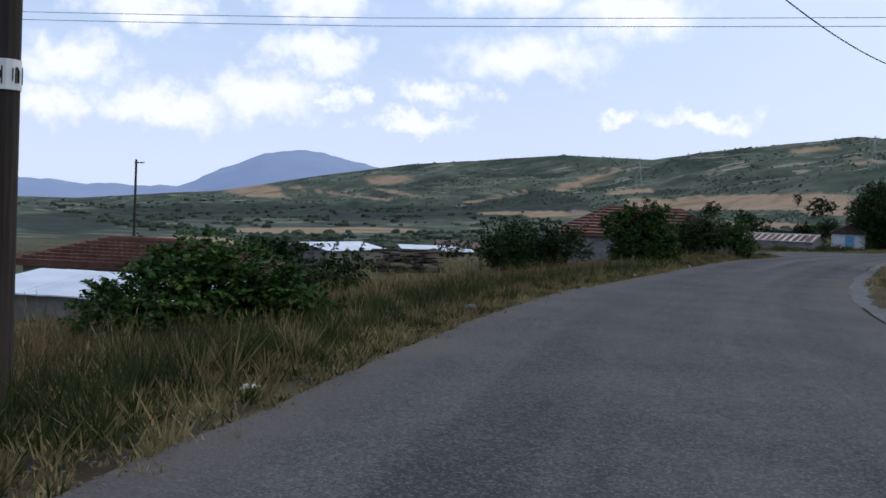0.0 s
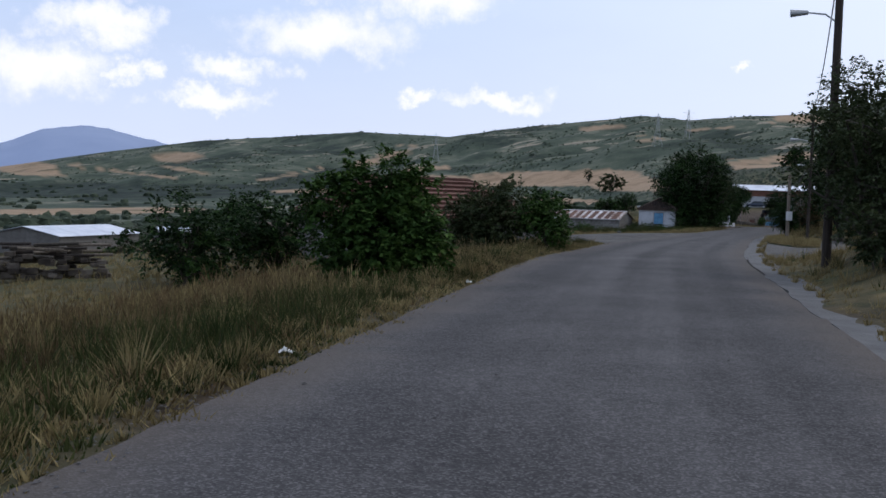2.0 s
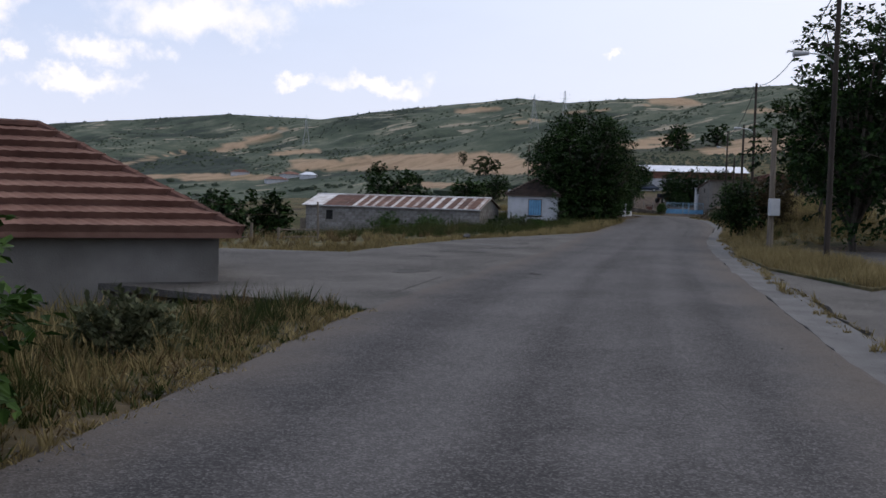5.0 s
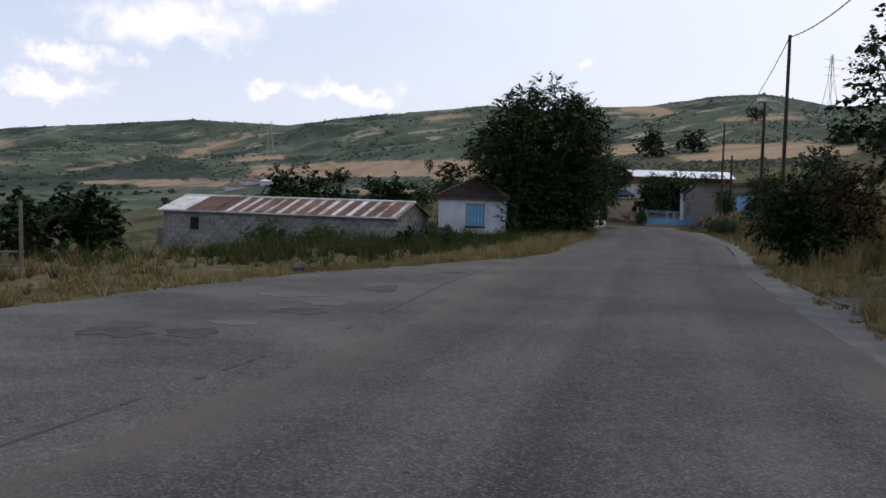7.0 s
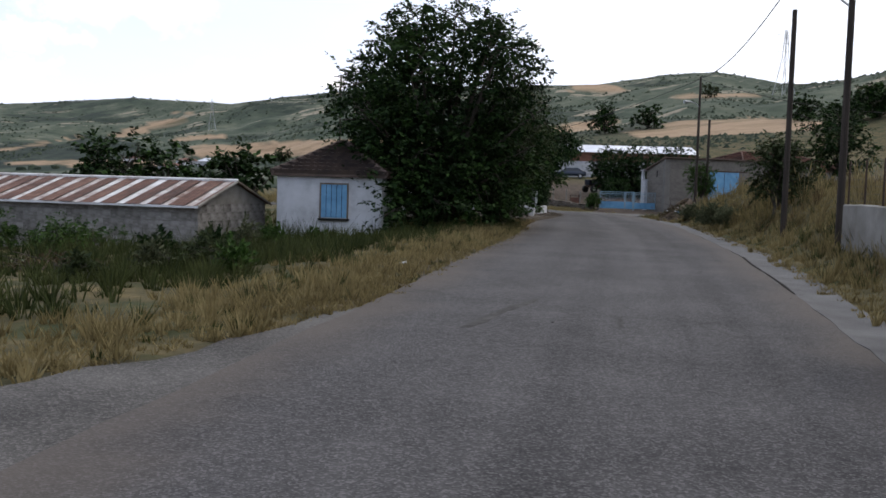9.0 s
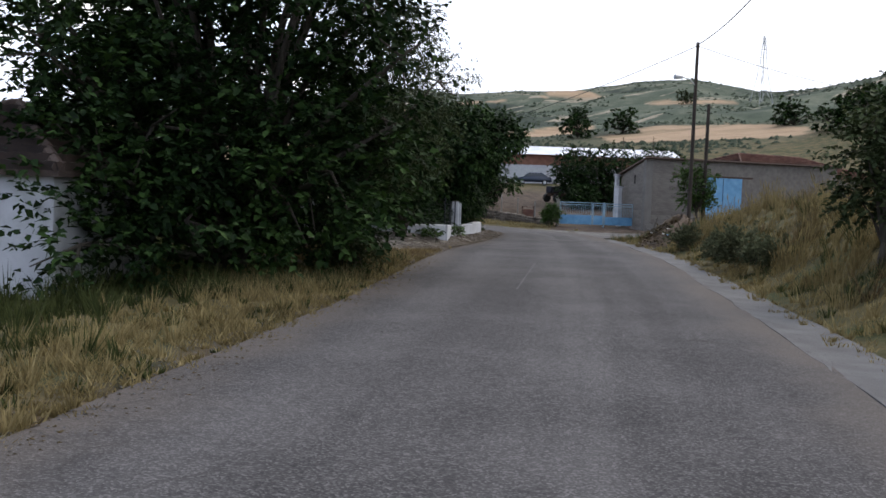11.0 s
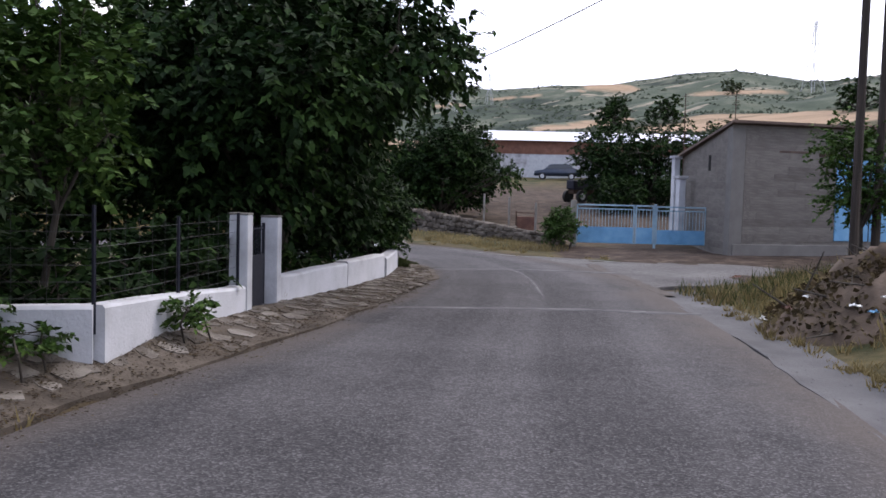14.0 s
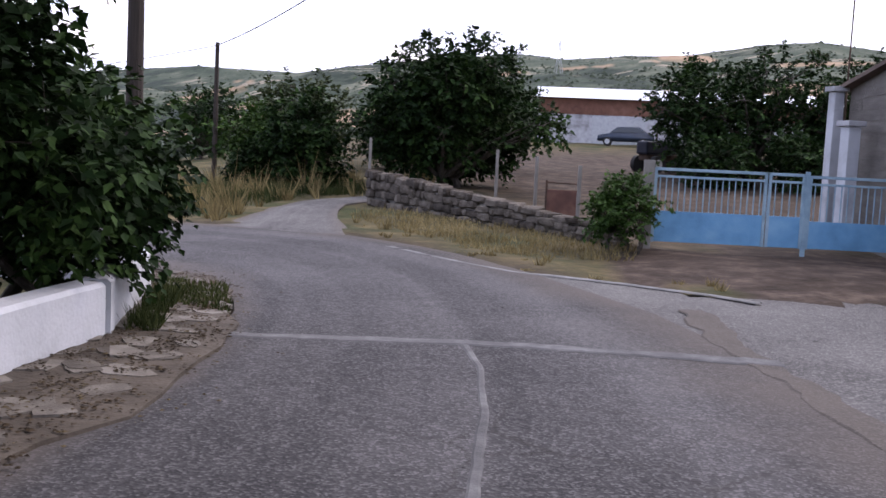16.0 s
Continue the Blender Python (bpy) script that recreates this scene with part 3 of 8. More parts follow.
L_LINE, R_LINE = along(LEFT, 1.0), along(RIGHT, 1.0)
ORIGIN = (40.0, 80.0)
RIDGE_AZ = [-180, -120, -60, -40, -30, -22, -15.5, -10.3, -6.5, -0.7, 4.9, 8.1, 12.1, 16.9, 20, 23, 26.5, 30.7, 33.1, 37.6, 39.7, 42.8, 50, 70, 110, 180]
RIDGE_EL = [1.5, 0.5, 0.3, 0.2, 0.35, 1.15, 2.45, 3.4, 3.8, 4.46, 4.4, 4.94, 5.5, 6.05, 5.8, 6.05, 6.19, 6.83, 6.95, 6.25, 6.41, 7.1, 7.8, 7.2, 4.5, 1.5]
FAR_AZ = [-60, -45, -32, -28, -22.5, -20, -18, -15.5, -13, -11, -6, 10, 60]
FAR_EL = [0.8, 1.2, 1.55, 1.3, 1.35, 2.5, 3.4, 3.95, 3.6, 3.1, 2.2, 1.0, 0.8]


def height(x, y):
    """The lie of the land: the road shelf, the slope down to the valley, the banks and the hills."""
    x, y = np.asarray(x, float), np.asarray(y, float)
    dl, sl, yl = beside(x, y, L_LINE)
    dr, sr, yr = beside(x, y, R_LINE)
    left, right = np.where(sl > 0, dl, 0), np.where(sr < 0, dr, 0)
    z = np.zeros_like(x)
    # the valley side
    steep = np.interp(yl, [-60, 40, 52, 66, 86, 104, 112, 118, 140], [0.15, 0.15, 0.11, 0.02, 0.045, 0.06, 0.02, 0.0, -0.004])
    deep = np.interp(yl, [-60, 60, 100, 115, 135, 160], [0.062, 0.058, 0.055, 0.012, 0.01, 0.0])
    z = z - np.where(left > 0, steep * np.clip(left - 0.9, 0, 12), 0) - deep * np.clip(left - 14, 0, 110)
    edge = np.interp(y, [50, 75, 95], [-5, 2, 28])
    low = -2.0 - 0.115 * np.clip(edge - 8 - x, 0, 60)
    z = z + (np.minimum(low, z) - z) * smooth01((edge - x) / 25) * smooth01((y - 50) / 30)
    # the banks on the other side
    bank = np.interp(yr, [-40, 8, 20, 36, 42, 45, 74, 80, 92, 100, 112, 120, 126, 131], [0.7, 0.8, 1.4, 1.3, 0.7, 0.0, 0.0, 0.35, 1.1, 1.6, 1.9, 1.7, 0.8, 0.1])
    z = z + np.where(right > 0, bank * smooth01((right - 0.9) / 3.3), 0) + np.clip(right - 9, 0, 120) * np.interp(yr, [40, 80, 125, 140], [0.02, 0.04, 0.03, 0.02])
    # the land climbs behind the junction
    back = (y - 142) + 0.25 * (x - 60)
    z = z + 0.036 * np.clip(back, 0, 80) * smooth01((x - 52) / 12)
    z = z + 0.05 * fbm(x, y, 6.0, 3, 3) * smooth01((np.maximum(left, right) - 0.6) / 2)
    # hills
    r, az = np.hypot(x - ORIGIN[0], y - ORIGIN[1]), np.degrees(np.arctan2(x - ORIGIN[0], y - ORIGIN[1]))
    el, dist = np.interp(az, RIDGE_AZ, RIDGE_EL) + 0.06, np.interp(az, [-180, -60, -10, 4, 12, 27, 34, 38, 43, 60, 180], [900, 1500, 1350, 1000, 950, 900, 850, 640, 520, 420, 700])
    floor = np.interp(az, [-180, -60, -5, 8, 20, 35, 60, 120, 180], [-4, -9, -8, -4, 3, 6, 8, 2, -4])
    start = np.interp(az, [-180, -60, 0, 12, 22, 40, 180], [200, 560, 430, 260, 120, 100, 200])
    top = dist * np.tan(np.radians(el)) + 1.6
    t = (r - start) / (dist - start)
    rise = np.where(t < 1, 0.55 * np.clip(t, 0, 1) + 0.45 * np.clip(t, 0, 1) ** 2, 1 - 0.45 * smooth01((t - 1) / 0.8))
    rough = fbm(x, y, 360, 4, 11) * 9 * smooth01(t * 1.6) * smooth01((1.02 - t) * 4 + 0.12)
    far = floor + (top - floor) * rise + rough
    w = smooth01((r - 100) / 130)
    return z * (1 - w) + far * w


def zat(x, y):
    return float(height(np.array([float(x)]), np.array([float(y)]))[0])


def inside(x, y, poly):
    """Whether points lie in a polygon."""
    hit = np.zeros(np.shape(x), bool)
    for (x0, y0), (x1, y1) in zip(poly, poly[1:] + poly[:1]):
        hit ^= ((y0 > y) != (y1 > y)) & (x < (x1 - x0) * (y - y0) / (y1 - y0 + 1e-12) + x0)
    return hit


APRON = [(17.2, 55.5), (15.6, 55.2), (12.5, 58.0), (6.0, 64.0), (2.0, 71.0), (5.0, 74.0), (12.0, 70.5), (17.0, 69.0), (20.5, 74.5), (23.6, 78.6), (26.5, 81.2), (27.9, 82.7), (29.5, 84.3), (31.6, 86.5), (33.0, 88.4), (33.8, 89.2), (34.4, 89.0), (30.9, 81.2), (25.9, 70.8), (21.8, 63.6)]
LOT = [(18.7, 43.8), (24.0, 44.4), (30.0, 49.4), (38.0, 57.0), (52.0, 67.0), (50.0, 72.5), (40.0, 74.0), (33.0, 74.4), (31.2, 71.0), (27.0, 62.4), (22.9, 53.8), (20.7, 49.2)]
ISLET = [(26.6, 58.0), (28.4, 59.0), (31.4, 64.6), (33.0, 70.0), (32.2, 72.4), (30.4, 70.0), (27.6, 63.4)]
BRANCH = [(58.8, 128.6), (59.8, 129.2), (63.5, 130.4), (70.0, 130.6), (80.0, 131.5), (95.0, 133.0), (95.0, 138.0), (80.0, 136.4), (72.0, 135.4), (66.5, 136.0), (62.5, 135.9), (60.3, 138.0), (59.4, 138.0), (59.6, 134.0)]
PAVEMENT = [(44.2, 111.2), (45.6, 112.9), (49.1, 119.9), (51.9, 124.2), (55.0, 129.6), (56.0, 132.6), (56.2, 135.6), (54.9, 133.6), (51.3, 125.2), (49.6, 121.7), (43.2, 121.9), (41.0, 116.0)]


# Stubble fields on the hills and in the valley, and dark woods: azimuth, height, half width, half height, tilt, as seen from the middle of the village.
HILL_FIELDS = [(10.7, 2.16, 5.4, 0.42, 0.06), (0.1, 2.85, 2.0, 0.2, 0.28), (14.3, 5.32, 1.3, 0.15, 0.1), (26.3, 6.03, 1.5, 0.24, -0.05), (22.0, 5.52, 3.4, 0.05, 0.12), (32.4, 4.0, 3.0, 0.3, 0.02), (33.0, 5.68, 2.4, 0.1, 0.04), (-20.0, 1.33, 1.5, 0.38, 0),
               (-11.9, 2.42, 1.3, 0.24, 0.1), (-12.0, 1.65, 1.1, 0.08, -0.15), (-15.6, 1.4, 2.4, 0.07, -0.1), (2.8, 2.39, 1.5, 0.1, 0.1), (25.6, 3.95, 1.6, 0.2, 0.1), (-5.4, 1.75, 2.6, 0.05, 0.22), (1.9, 3.74, 0.7, 0.05, 0.1), (17.1, 4.85, 0.9, 0.05, 0.1), (1.4, 3.2, 1.0, 0.1, 0.2)]
VALLEY_FIELDS = [(-4.2, 0.71, 3.2, 0.12, 0.05), (9.9, 1.92, 5.7, 0.36, 0.05), (-20.4, -1.09, 7.1, 0.17, 0.04), (-36.5, -2.26, 4.6, 0.25, 0.03), (-2.0, 0.67, 2.7, 0.17, 0.05), (32.2, 3.72, 4.9, 0.25, 0.06), (33.9, 4.06, 4.1, 0.32, 0.02),
                 (15.1, 1.87, 2.4, 0.38, 0.05), (11.9, 2.04, 4.2, 0.3, 0.03), (24.1, 3.69, 2.4, 0.2, 0.1), (10.2, 0.58, 2.4, 0.2, 0.0), (3.6, 1.66, 1.6, 0.34, 0.05)]
DARK_WOODS = [(-34.0, -0.9, 9.0, 0.4, 0.09), (-24.0, -0.05, 8.0, 0.42, 0.06), (-13.0, 0.3, 7.0, 0.42, 0.06), (-4.6, 1.25, 3.2, 0.45, 0.0), (-2.3, 1.75, 1.8, 0.35, -0.08)]


def fields(azd, el, r, plots=HILL_FIELDS + VALLEY_FIELDS):
    """How much of the given plots lies in a direction, seen from the middle of the village."""
    out = np.zeros_like(r)
    for fa, fe, fw, fh, ft in plots:
        u, v = (azd - fa) / fw, (el - fe - ft * (azd - fa)) / fh
        edge = u ** 4 + v ** 4 + 0.35 * fbm(azd * 40, el * 160, 60, 2, 5)
        out = np.maximum(out, smooth01((1.2 - edge) / 0.3) * (r > 130) * (r < 1700))
    return out


def build_ground():
    # a sheet of rings round the middle of the village, out to the horizon
    rings = np.r_[0.02, np.arange(1.2, 120, 1.1), 120 * np.exp(np.linspace(0.012, np.log(1500 / 120), 165)), 1500 * np.exp(np.linspace(0.05, np.log(4600 / 1500), 14))]
    az = np.radians(np.r_[np.arange(-46, 66, 0.35), np.arange(66, 314, 1.6)])
    r, a = np.meshgrid(rings, az, indexing="ij")
    x, y = ORIGIN[0] + r * np.sin(a), ORIGIN[1] + r * np.cos(a)
    z = height(x, y)
    n, k = r.shape
    dl, sl, yl = beside(x, y, L_LINE)
    dr, sr, yr = beside(x, y, R_LINE)
    on_road = (sl < 0) & (sr > 0)
    paved = on_road | inside(x, y, APRON) | inside(x, y, LOT) | inside(x, y, BRANCH)
    gutter_bed = (sr < 0) & (dr < 0.95) & (yr > -32) & (yr < 129.5)
    z = z - np.where(paved, 0.10, 0.0) - np.where(gutter_bed & ~paved, 0.05, 0.0)
    verts = np.r_[np.stack([x, y, z], -1).reshape(-1, 3), [[ORIGIN[0], ORIGIN[1], zat(*ORIGIN) - 0.1]]]
    i, j = np.meshgrid(np.arange(n - 1), np.arange(k), indexing="ij")
    q = np.stack([i * k + j, i * k + (j + 1) % k, (i + 1) * k + (j + 1) % k, (i + 1) * k + j], -1).reshape(-1, 4)[:, ::-1]
    ob = arrays("ground", verts, q, M["ground"], smooth=True)
    tagged(ob, "dry grassy valley land rising to scrub-covered hills", "ground", kind="structure")
    # what grows where
    azd, el = np.degrees(a), np.degrees(np.arctan2(z - 1.6, r))
    azd = np.where(azd > 180, azd - 360, azd)
    scrub = np.maximum(smooth01((r - 170) / 160), 0.18 * smooth01((np.where(sl > 0, dl, 0) - 14) / 16))
    field = fields(azd, el, r)
    near = np.minimum(np.where(sl > 0, dl, 99), np.where(sr < 0, dr, 99))
    soil = np.clip(smooth01((0.9 - near) / 0.7) * 0.55, 0, 1)
    soil = np.maximum(soil, 0.9 * paved)
    yard = smooth01((x - 60) / 6) * smooth01((y - 139) / 4) * smooth01((192 - y) / 20)
    soil = np.maximum(soil, 0.9 * yard)
    soil = np.maximum(soil, 0.95 * inside(x, y, [(61.2, 137.6), (62.6, 136.0), (75.0, 135.0), (75.0, 139.0), (68.0, 140.4), (63.6, 141.6), (62.4, 140.0)]))
    field = np.maximum(field, 0.12 * yard)
    cover = np.stack([field, scrub, soil, 1 - fields(azd, el, r, DARK_WOODS)], -1).reshape(-1, 4)
    cover = np.r_[cover, [[0, 0, 1, 1]]].astype(np.float32)
    at = ob.data.color_attributes.new("cover", "FLOAT_COLOR", "POINT")
    at.data.foreach_set("color", cover.ravel())
    return ob


build_ground()


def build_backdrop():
    """The mountains far beyond the valley, the blue of the haze put into their colour."""
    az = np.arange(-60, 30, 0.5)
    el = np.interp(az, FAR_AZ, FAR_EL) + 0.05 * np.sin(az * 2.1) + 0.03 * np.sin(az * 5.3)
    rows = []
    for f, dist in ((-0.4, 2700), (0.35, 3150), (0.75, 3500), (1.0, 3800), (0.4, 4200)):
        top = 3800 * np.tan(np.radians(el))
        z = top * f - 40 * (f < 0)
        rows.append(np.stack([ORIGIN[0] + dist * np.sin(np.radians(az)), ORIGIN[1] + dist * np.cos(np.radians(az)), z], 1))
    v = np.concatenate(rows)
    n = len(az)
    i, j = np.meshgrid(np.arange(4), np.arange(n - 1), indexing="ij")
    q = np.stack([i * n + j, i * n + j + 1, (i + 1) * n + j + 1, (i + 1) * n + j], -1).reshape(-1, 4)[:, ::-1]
    # base colour carries the blue of the distance haze
    m = mixed("haze-blue far mountain", [(0.20, 0.25, 0.38), (0.23, 0.285, 0.42), (0.26, 0.315, 0.45)], 0.003, 1.0, 0)
    tagged(arrays("backdrop", v, q, m, smooth=True), "distant mountains beyond the valley, blue haze in their colour", "mountains", kind="structure")


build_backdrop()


def ribbon(name, left, right, material, label, category, z=0.0, crown=0.0, cols=9, step=0.6, ragged=0.0, thick=0.12, seed=1, lift=0.0, follow=False):
    """A paved strip between two lines, with broken edges and some thickness."""
    a, b = along(left, step), along(right, step)
    m = max(len(a), len(b))
    t = np.linspace(0, 1, m)
    a, b = (np.stack([np.interp(t, np.linspace(0, 1, len(p)), p[:, k]) for k in (0, 1)], 1) for p in (a, b))
    rng = np.random.default_rng(seed)
    across = (b - a) / np.hypot(*(b - a).T)[:, None]
    if ragged:
        ja, jb = (np.convolve(rng.normal(0, ragged, m + 4), [0.2, 0.3, 0.3, 0.2], "same")[2:-2] + rng.normal(0, ragged * 0.35, m) for _ in (0, 1))
        a, b = a + across * ja[:, None], b - across * jb[:, None]
    f = np.linspace(0, 1, cols)
    xy = a[:, None] * (1 - f)[None, :, None] + b[:, None] * f[None, :, None]
    zz = np.broadcast_to(z + (0 if callable(lift) else lift) * (1 - f) + crown * (1 - (2 * f - 1) ** 2), xy.shape[:2]) + 0.008 * fbm(xy[..., 0], xy[..., 1], 5, 2, seed)
    if callable(lift):
        zz = zz + lift(a[:, 1])[:, None] * (1 - f)[None] ** 1.2
    if follow:
        zz = zz + np.maximum(height(xy[..., 0], xy[..., 1]), 0) - 0.07 * np.clip(1 - np.arange(m) * step / 2.5, 0, 1)[:, None]
    top = np.dstack([xy, zz])
    low = top.copy(); low[..., 2] -= thick
    verts = np.r_[top.reshape(-1, 3), low[:, [0, -1]].reshape(-1, 3)]
    i, j = np.meshgrid(np.arange(m - 1), np.arange(cols - 1), indexing="ij")
    q = np.stack([i * cols + j, i * cols + j + 1, (i + 1) * cols + j + 1, (i + 1) * cols + j], -1).reshape(-1, 4)[:, ::-1]
    o, r = m * cols, np.arange(m - 1)
    ql = np.stack([r * cols, (r + 1) * cols, o + 2 * (r + 1), o + 2 * r], 1)
    qr = np.stack([(r + 1) * cols + cols - 1, r * cols + cols - 1, o + 2 * r + 1, o + 2 * (r + 1) + 1], 1)
    q = np.r_[q, ql, qr][:, ::-1]
    ob = arrays(name, verts, q, material, smooth=False)
    uv = ob.data.uv_layers.new(name="lane")
    s = np.arange(m) * step
    u = np.r_[np.repeat(f[None] , m, 0).ravel() * 6.5, np.tile([0, 6.5], m)]
    v = np.r_[np.repeat(s, cols), np.repeat(s, 2)]
    uv.data.foreach_set("uv", np.stack([u, v], 1)[q.ravel()].astype(np.float32).ravel())
    return tagged(ob, label, category, kind="structure")


def slab(name, outline, material, label, category, z=0.0, thick=0.12, ragged=0.08, seed=2, step=0.6):
    """A flat paved area with an uneven edge."""
    p = np.array(outline + outline[:1], float)
    s = np.r_[0, np.cumsum(np.hypot(*np.diff(p, axis=0).T))]
    t = np.arange(0, s[-1], step)
    q = np.stack([np.interp(t, s, p[:, k]) for k in (0, 1)], 1) + np.random.default_rng(seed).normal(0, ragged, (len(t), 2))
    bm = bmesh.new()
    prism(bm, [tuple(v) for v in q], z - thick, z)
    ob = part(name, bm, material)
    lane = ob.data.uv_layers.new(name="lane")
    lane.data.foreach_set("uv", np.full(2 * len(lane.data), 3.25, dtype=np.float32))
    return tagged(ob, label, category, kind="structure")


ribbon("road", LEFT, RIGHT, M["asphalt"], "worn grey chip-sealed village road with broken edges", "road", 0.0, 0.03, 11, 0.5, 0.05)

slab("side_road", APRON, M["old_asphalt"], "cracked old asphalt of a side road joining the road", "side road", -0.004, seed=4)
slab("yard_lot", LOT, M["old_asphalt"], "dusty broken asphalt lot beside the road", "lot", -0.014, seed=5)
slab("branch_road", BRANCH, M["pale_asphalt"], "dusty pale side street in front of the gate", "side road", -0.006, ragged=0.22, seed=6)
tagged(part("grass_islet", prism(bmesh.new(), ISLET, -0.1, 0.05), M["ground"]), "low strip of dry grass between road and lot", "verge", kind="structure")

# Concrete gutter along the far edge of the road.
_r = along(RIGHT, 1.0)
_t = np.gradient(_r, axis=0); _t /= np.hypot(*_t.T)[:, None]
_out = np.stack([_t[:, 1], -_t[:, 0]], 1)
_k = (_r[:, 1] > -30) & (_r[:, 1] < 129.5)
_w = 0.78 + 0.12 * np.sin(_r[:, 1] * 0.21)[_k]
ribbon("gutter", [tuple(p) for p in _r[_k] - 0.04 * _out[_k]], [tuple(p) for p in _r[_k] + _out[_k] * _w[:, None]], M["concrete"], "pale worn concrete gutter along the road", "gutter", 0.004, -0.02, 5, 0.5, 0.05, 0.16, 3)
# Lane up behind the stone wall.
ribbon("lane", [(55.7, 144.2), (56.6, 146.2), (57.6, 148.9), (59.0, 151.2), (61.2, 153.0)], [(58.6, 143.0), (58.5, 146.4), (59.1, 148.8), (60.2, 150.8), (61.8, 152.2)], M["pale_asphalt"], "narrow pale lane between verges", "lane", 0.03, 0.02, 5, 0.6, 0.08, 0.3, 9, follow=True)
# Flagged pavement in front of the garden wall.
PAVE_IN = [(40.6, 114.6), (42.6, 119.4), (44.4, 121.6), (49.4, 121.5), (50.4, 123.4), (51.6, 125.9), (53.2, 128.8), (54.6, 131.8), (55.3, 135.4), (55.2, 137.4)]
PAVE_OUT = [(44.0, 110.6), (45.6, 113.2), (47.2, 116.4), (49.2, 120.1), (50.6, 122.2), (52.2, 124.8), (53.8, 127.4), (55.3, 130.2), (56.1, 132.6), (56.5, 135.2), (56.0, 137.2)]


def pave_lift(y):
    """How far the pavement rises towards the garden wall."""
    return np.interp(y, [112, 116, 121.4, 123.4, 126, 129, 138], [0.15, 0.32, 0.43, 0.27, 0.13, 0.06, 0.05])


ribbon("pavement", PAVE_IN, PAVE_OUT, mixed("pavement dirt", [(0.034, 0.027, 0.02), (0.068, 0.055, 0.043), (0.12, 0.101, 0.081)], 2.5, 0.95, 0.6, 20), "dirty flagged pavement along the garden wall", "pavement", 0.03, 0.0, 9, 0.5, 0.12, 0.4, 12, pave_lift)
PAVE = bpy.data.objects["pavement"]


from mathutils import bvhtree


PAVE_BED = bvhtree.BVHTree.FromPolygons([v.co for v in PAVE.data.vertices], [tuple(f.vertices) for f in PAVE.data.polygons])


def build_flags():
    rng = np.random.default_rng(31)
    kinds = []
    for k in range(10):
        n = rng.integers(5, 8)
        ang = np.sort(rng.uniform(0, 2 * np.pi, n)) * 0.4 + 0.6 * np.arange(n) * 2 * np.pi / n
        rad = rng.uniform(0.2, 0.3, n)
        bm = bmesh.new()
        prism(bm, [(r * math.cos(b) * 1.25, r * math.sin(b) * 0.9) for r, b in zip(rad, ang)], -0.04, 0.0)
        me = bpy.data.meshes.new("flagstone")
        bm.to_mesh(me); bm.free()
        me.materials.append(M["flagstone"])
        kinds.append(me)
    a, b = along(PAVE_IN, 0.5), along(PAVE_OUT, 0.5)
    m = max(len(a), len(b))
    t = np.linspace(0, 1, m)
    a, b = (np.stack([np.interp(t, np.linspace(0, 1, len(p)), p[:, k]) for k in (0, 1)], 1) for p in (a, b))
    count, s = 0, m - 1.0
    rest = bmesh.new()
    while s > 0:
        p, q = a[int(s)], b[int(s)]
        d = q - p
        n = max(1, int(np.hypot(*d) / 0.29))
        for k in range(n):
            f = (k + 0.5 + rng.uniform(-0.15, 0.15)) / n
            # earth and straw cover the road side and the near corner
            bare = (0.93 if p[1] > 126 else 0.8) + rng.normal(0, 0.04)
            if f > bare or p[1] + d[1] * f < 117.6 + rng.normal(0, 0.4) or rng.random() < 0.05:
                continue
            x, y = p + d * f + rng.normal(0, 0.04, 2)
            hit, up, _, _ = PAVE_BED.ray_cast(Vector((x, y, 3.0)), Vector((0, 0, -1)))
            if hit is None:
                continue
            sc = rng.uniform(0.44, 0.72)
            pose_m = Matrix.Translation(hit + up * rng.uniform(0.003, 0.016)) @ Vector((0, 0, 1)).rotation_difference(up).to_matrix().to_4x4() @ Euler((rng.normal(0, 0.012), rng.normal(0, 0.012), rng.uniform(0, 6.3))).to_matrix().to_4x4() @ Matrix.Diagonal((sc, sc, 1, 1))
            me = kinds[rng.integers(10)]
            if count < 295:
                ob = new("flagstone", me)
                ob.parent = PAVE
                ob.matrix_basis = pose_m
            else:
                old = len(rest.verts)
                rest.from_mesh(me)
                rest.verts.ensure_lookup_table()
                bmesh.ops.transform(rest, matrix=pose_m, verts=rest.verts[old:])
            count += 1
        s -= 0.62
    ob = part("flagstones", rest, M["flagstone"], PAVE)
    tagged(ob, kind="stuff")


build_flags()


def road_z(x, y):
    """The road's surface with its camber."""
    dl, _, _ = beside(x, y, L_LINE)
    dr, _, _ = beside(x, y, R_LINE)
    f = dl / (dl + dr + 1e-6)
    return 0.03 * (1 - (2 * f - 1) ** 2) + 0.008 * fbm(x, y, 5, 2, 1)


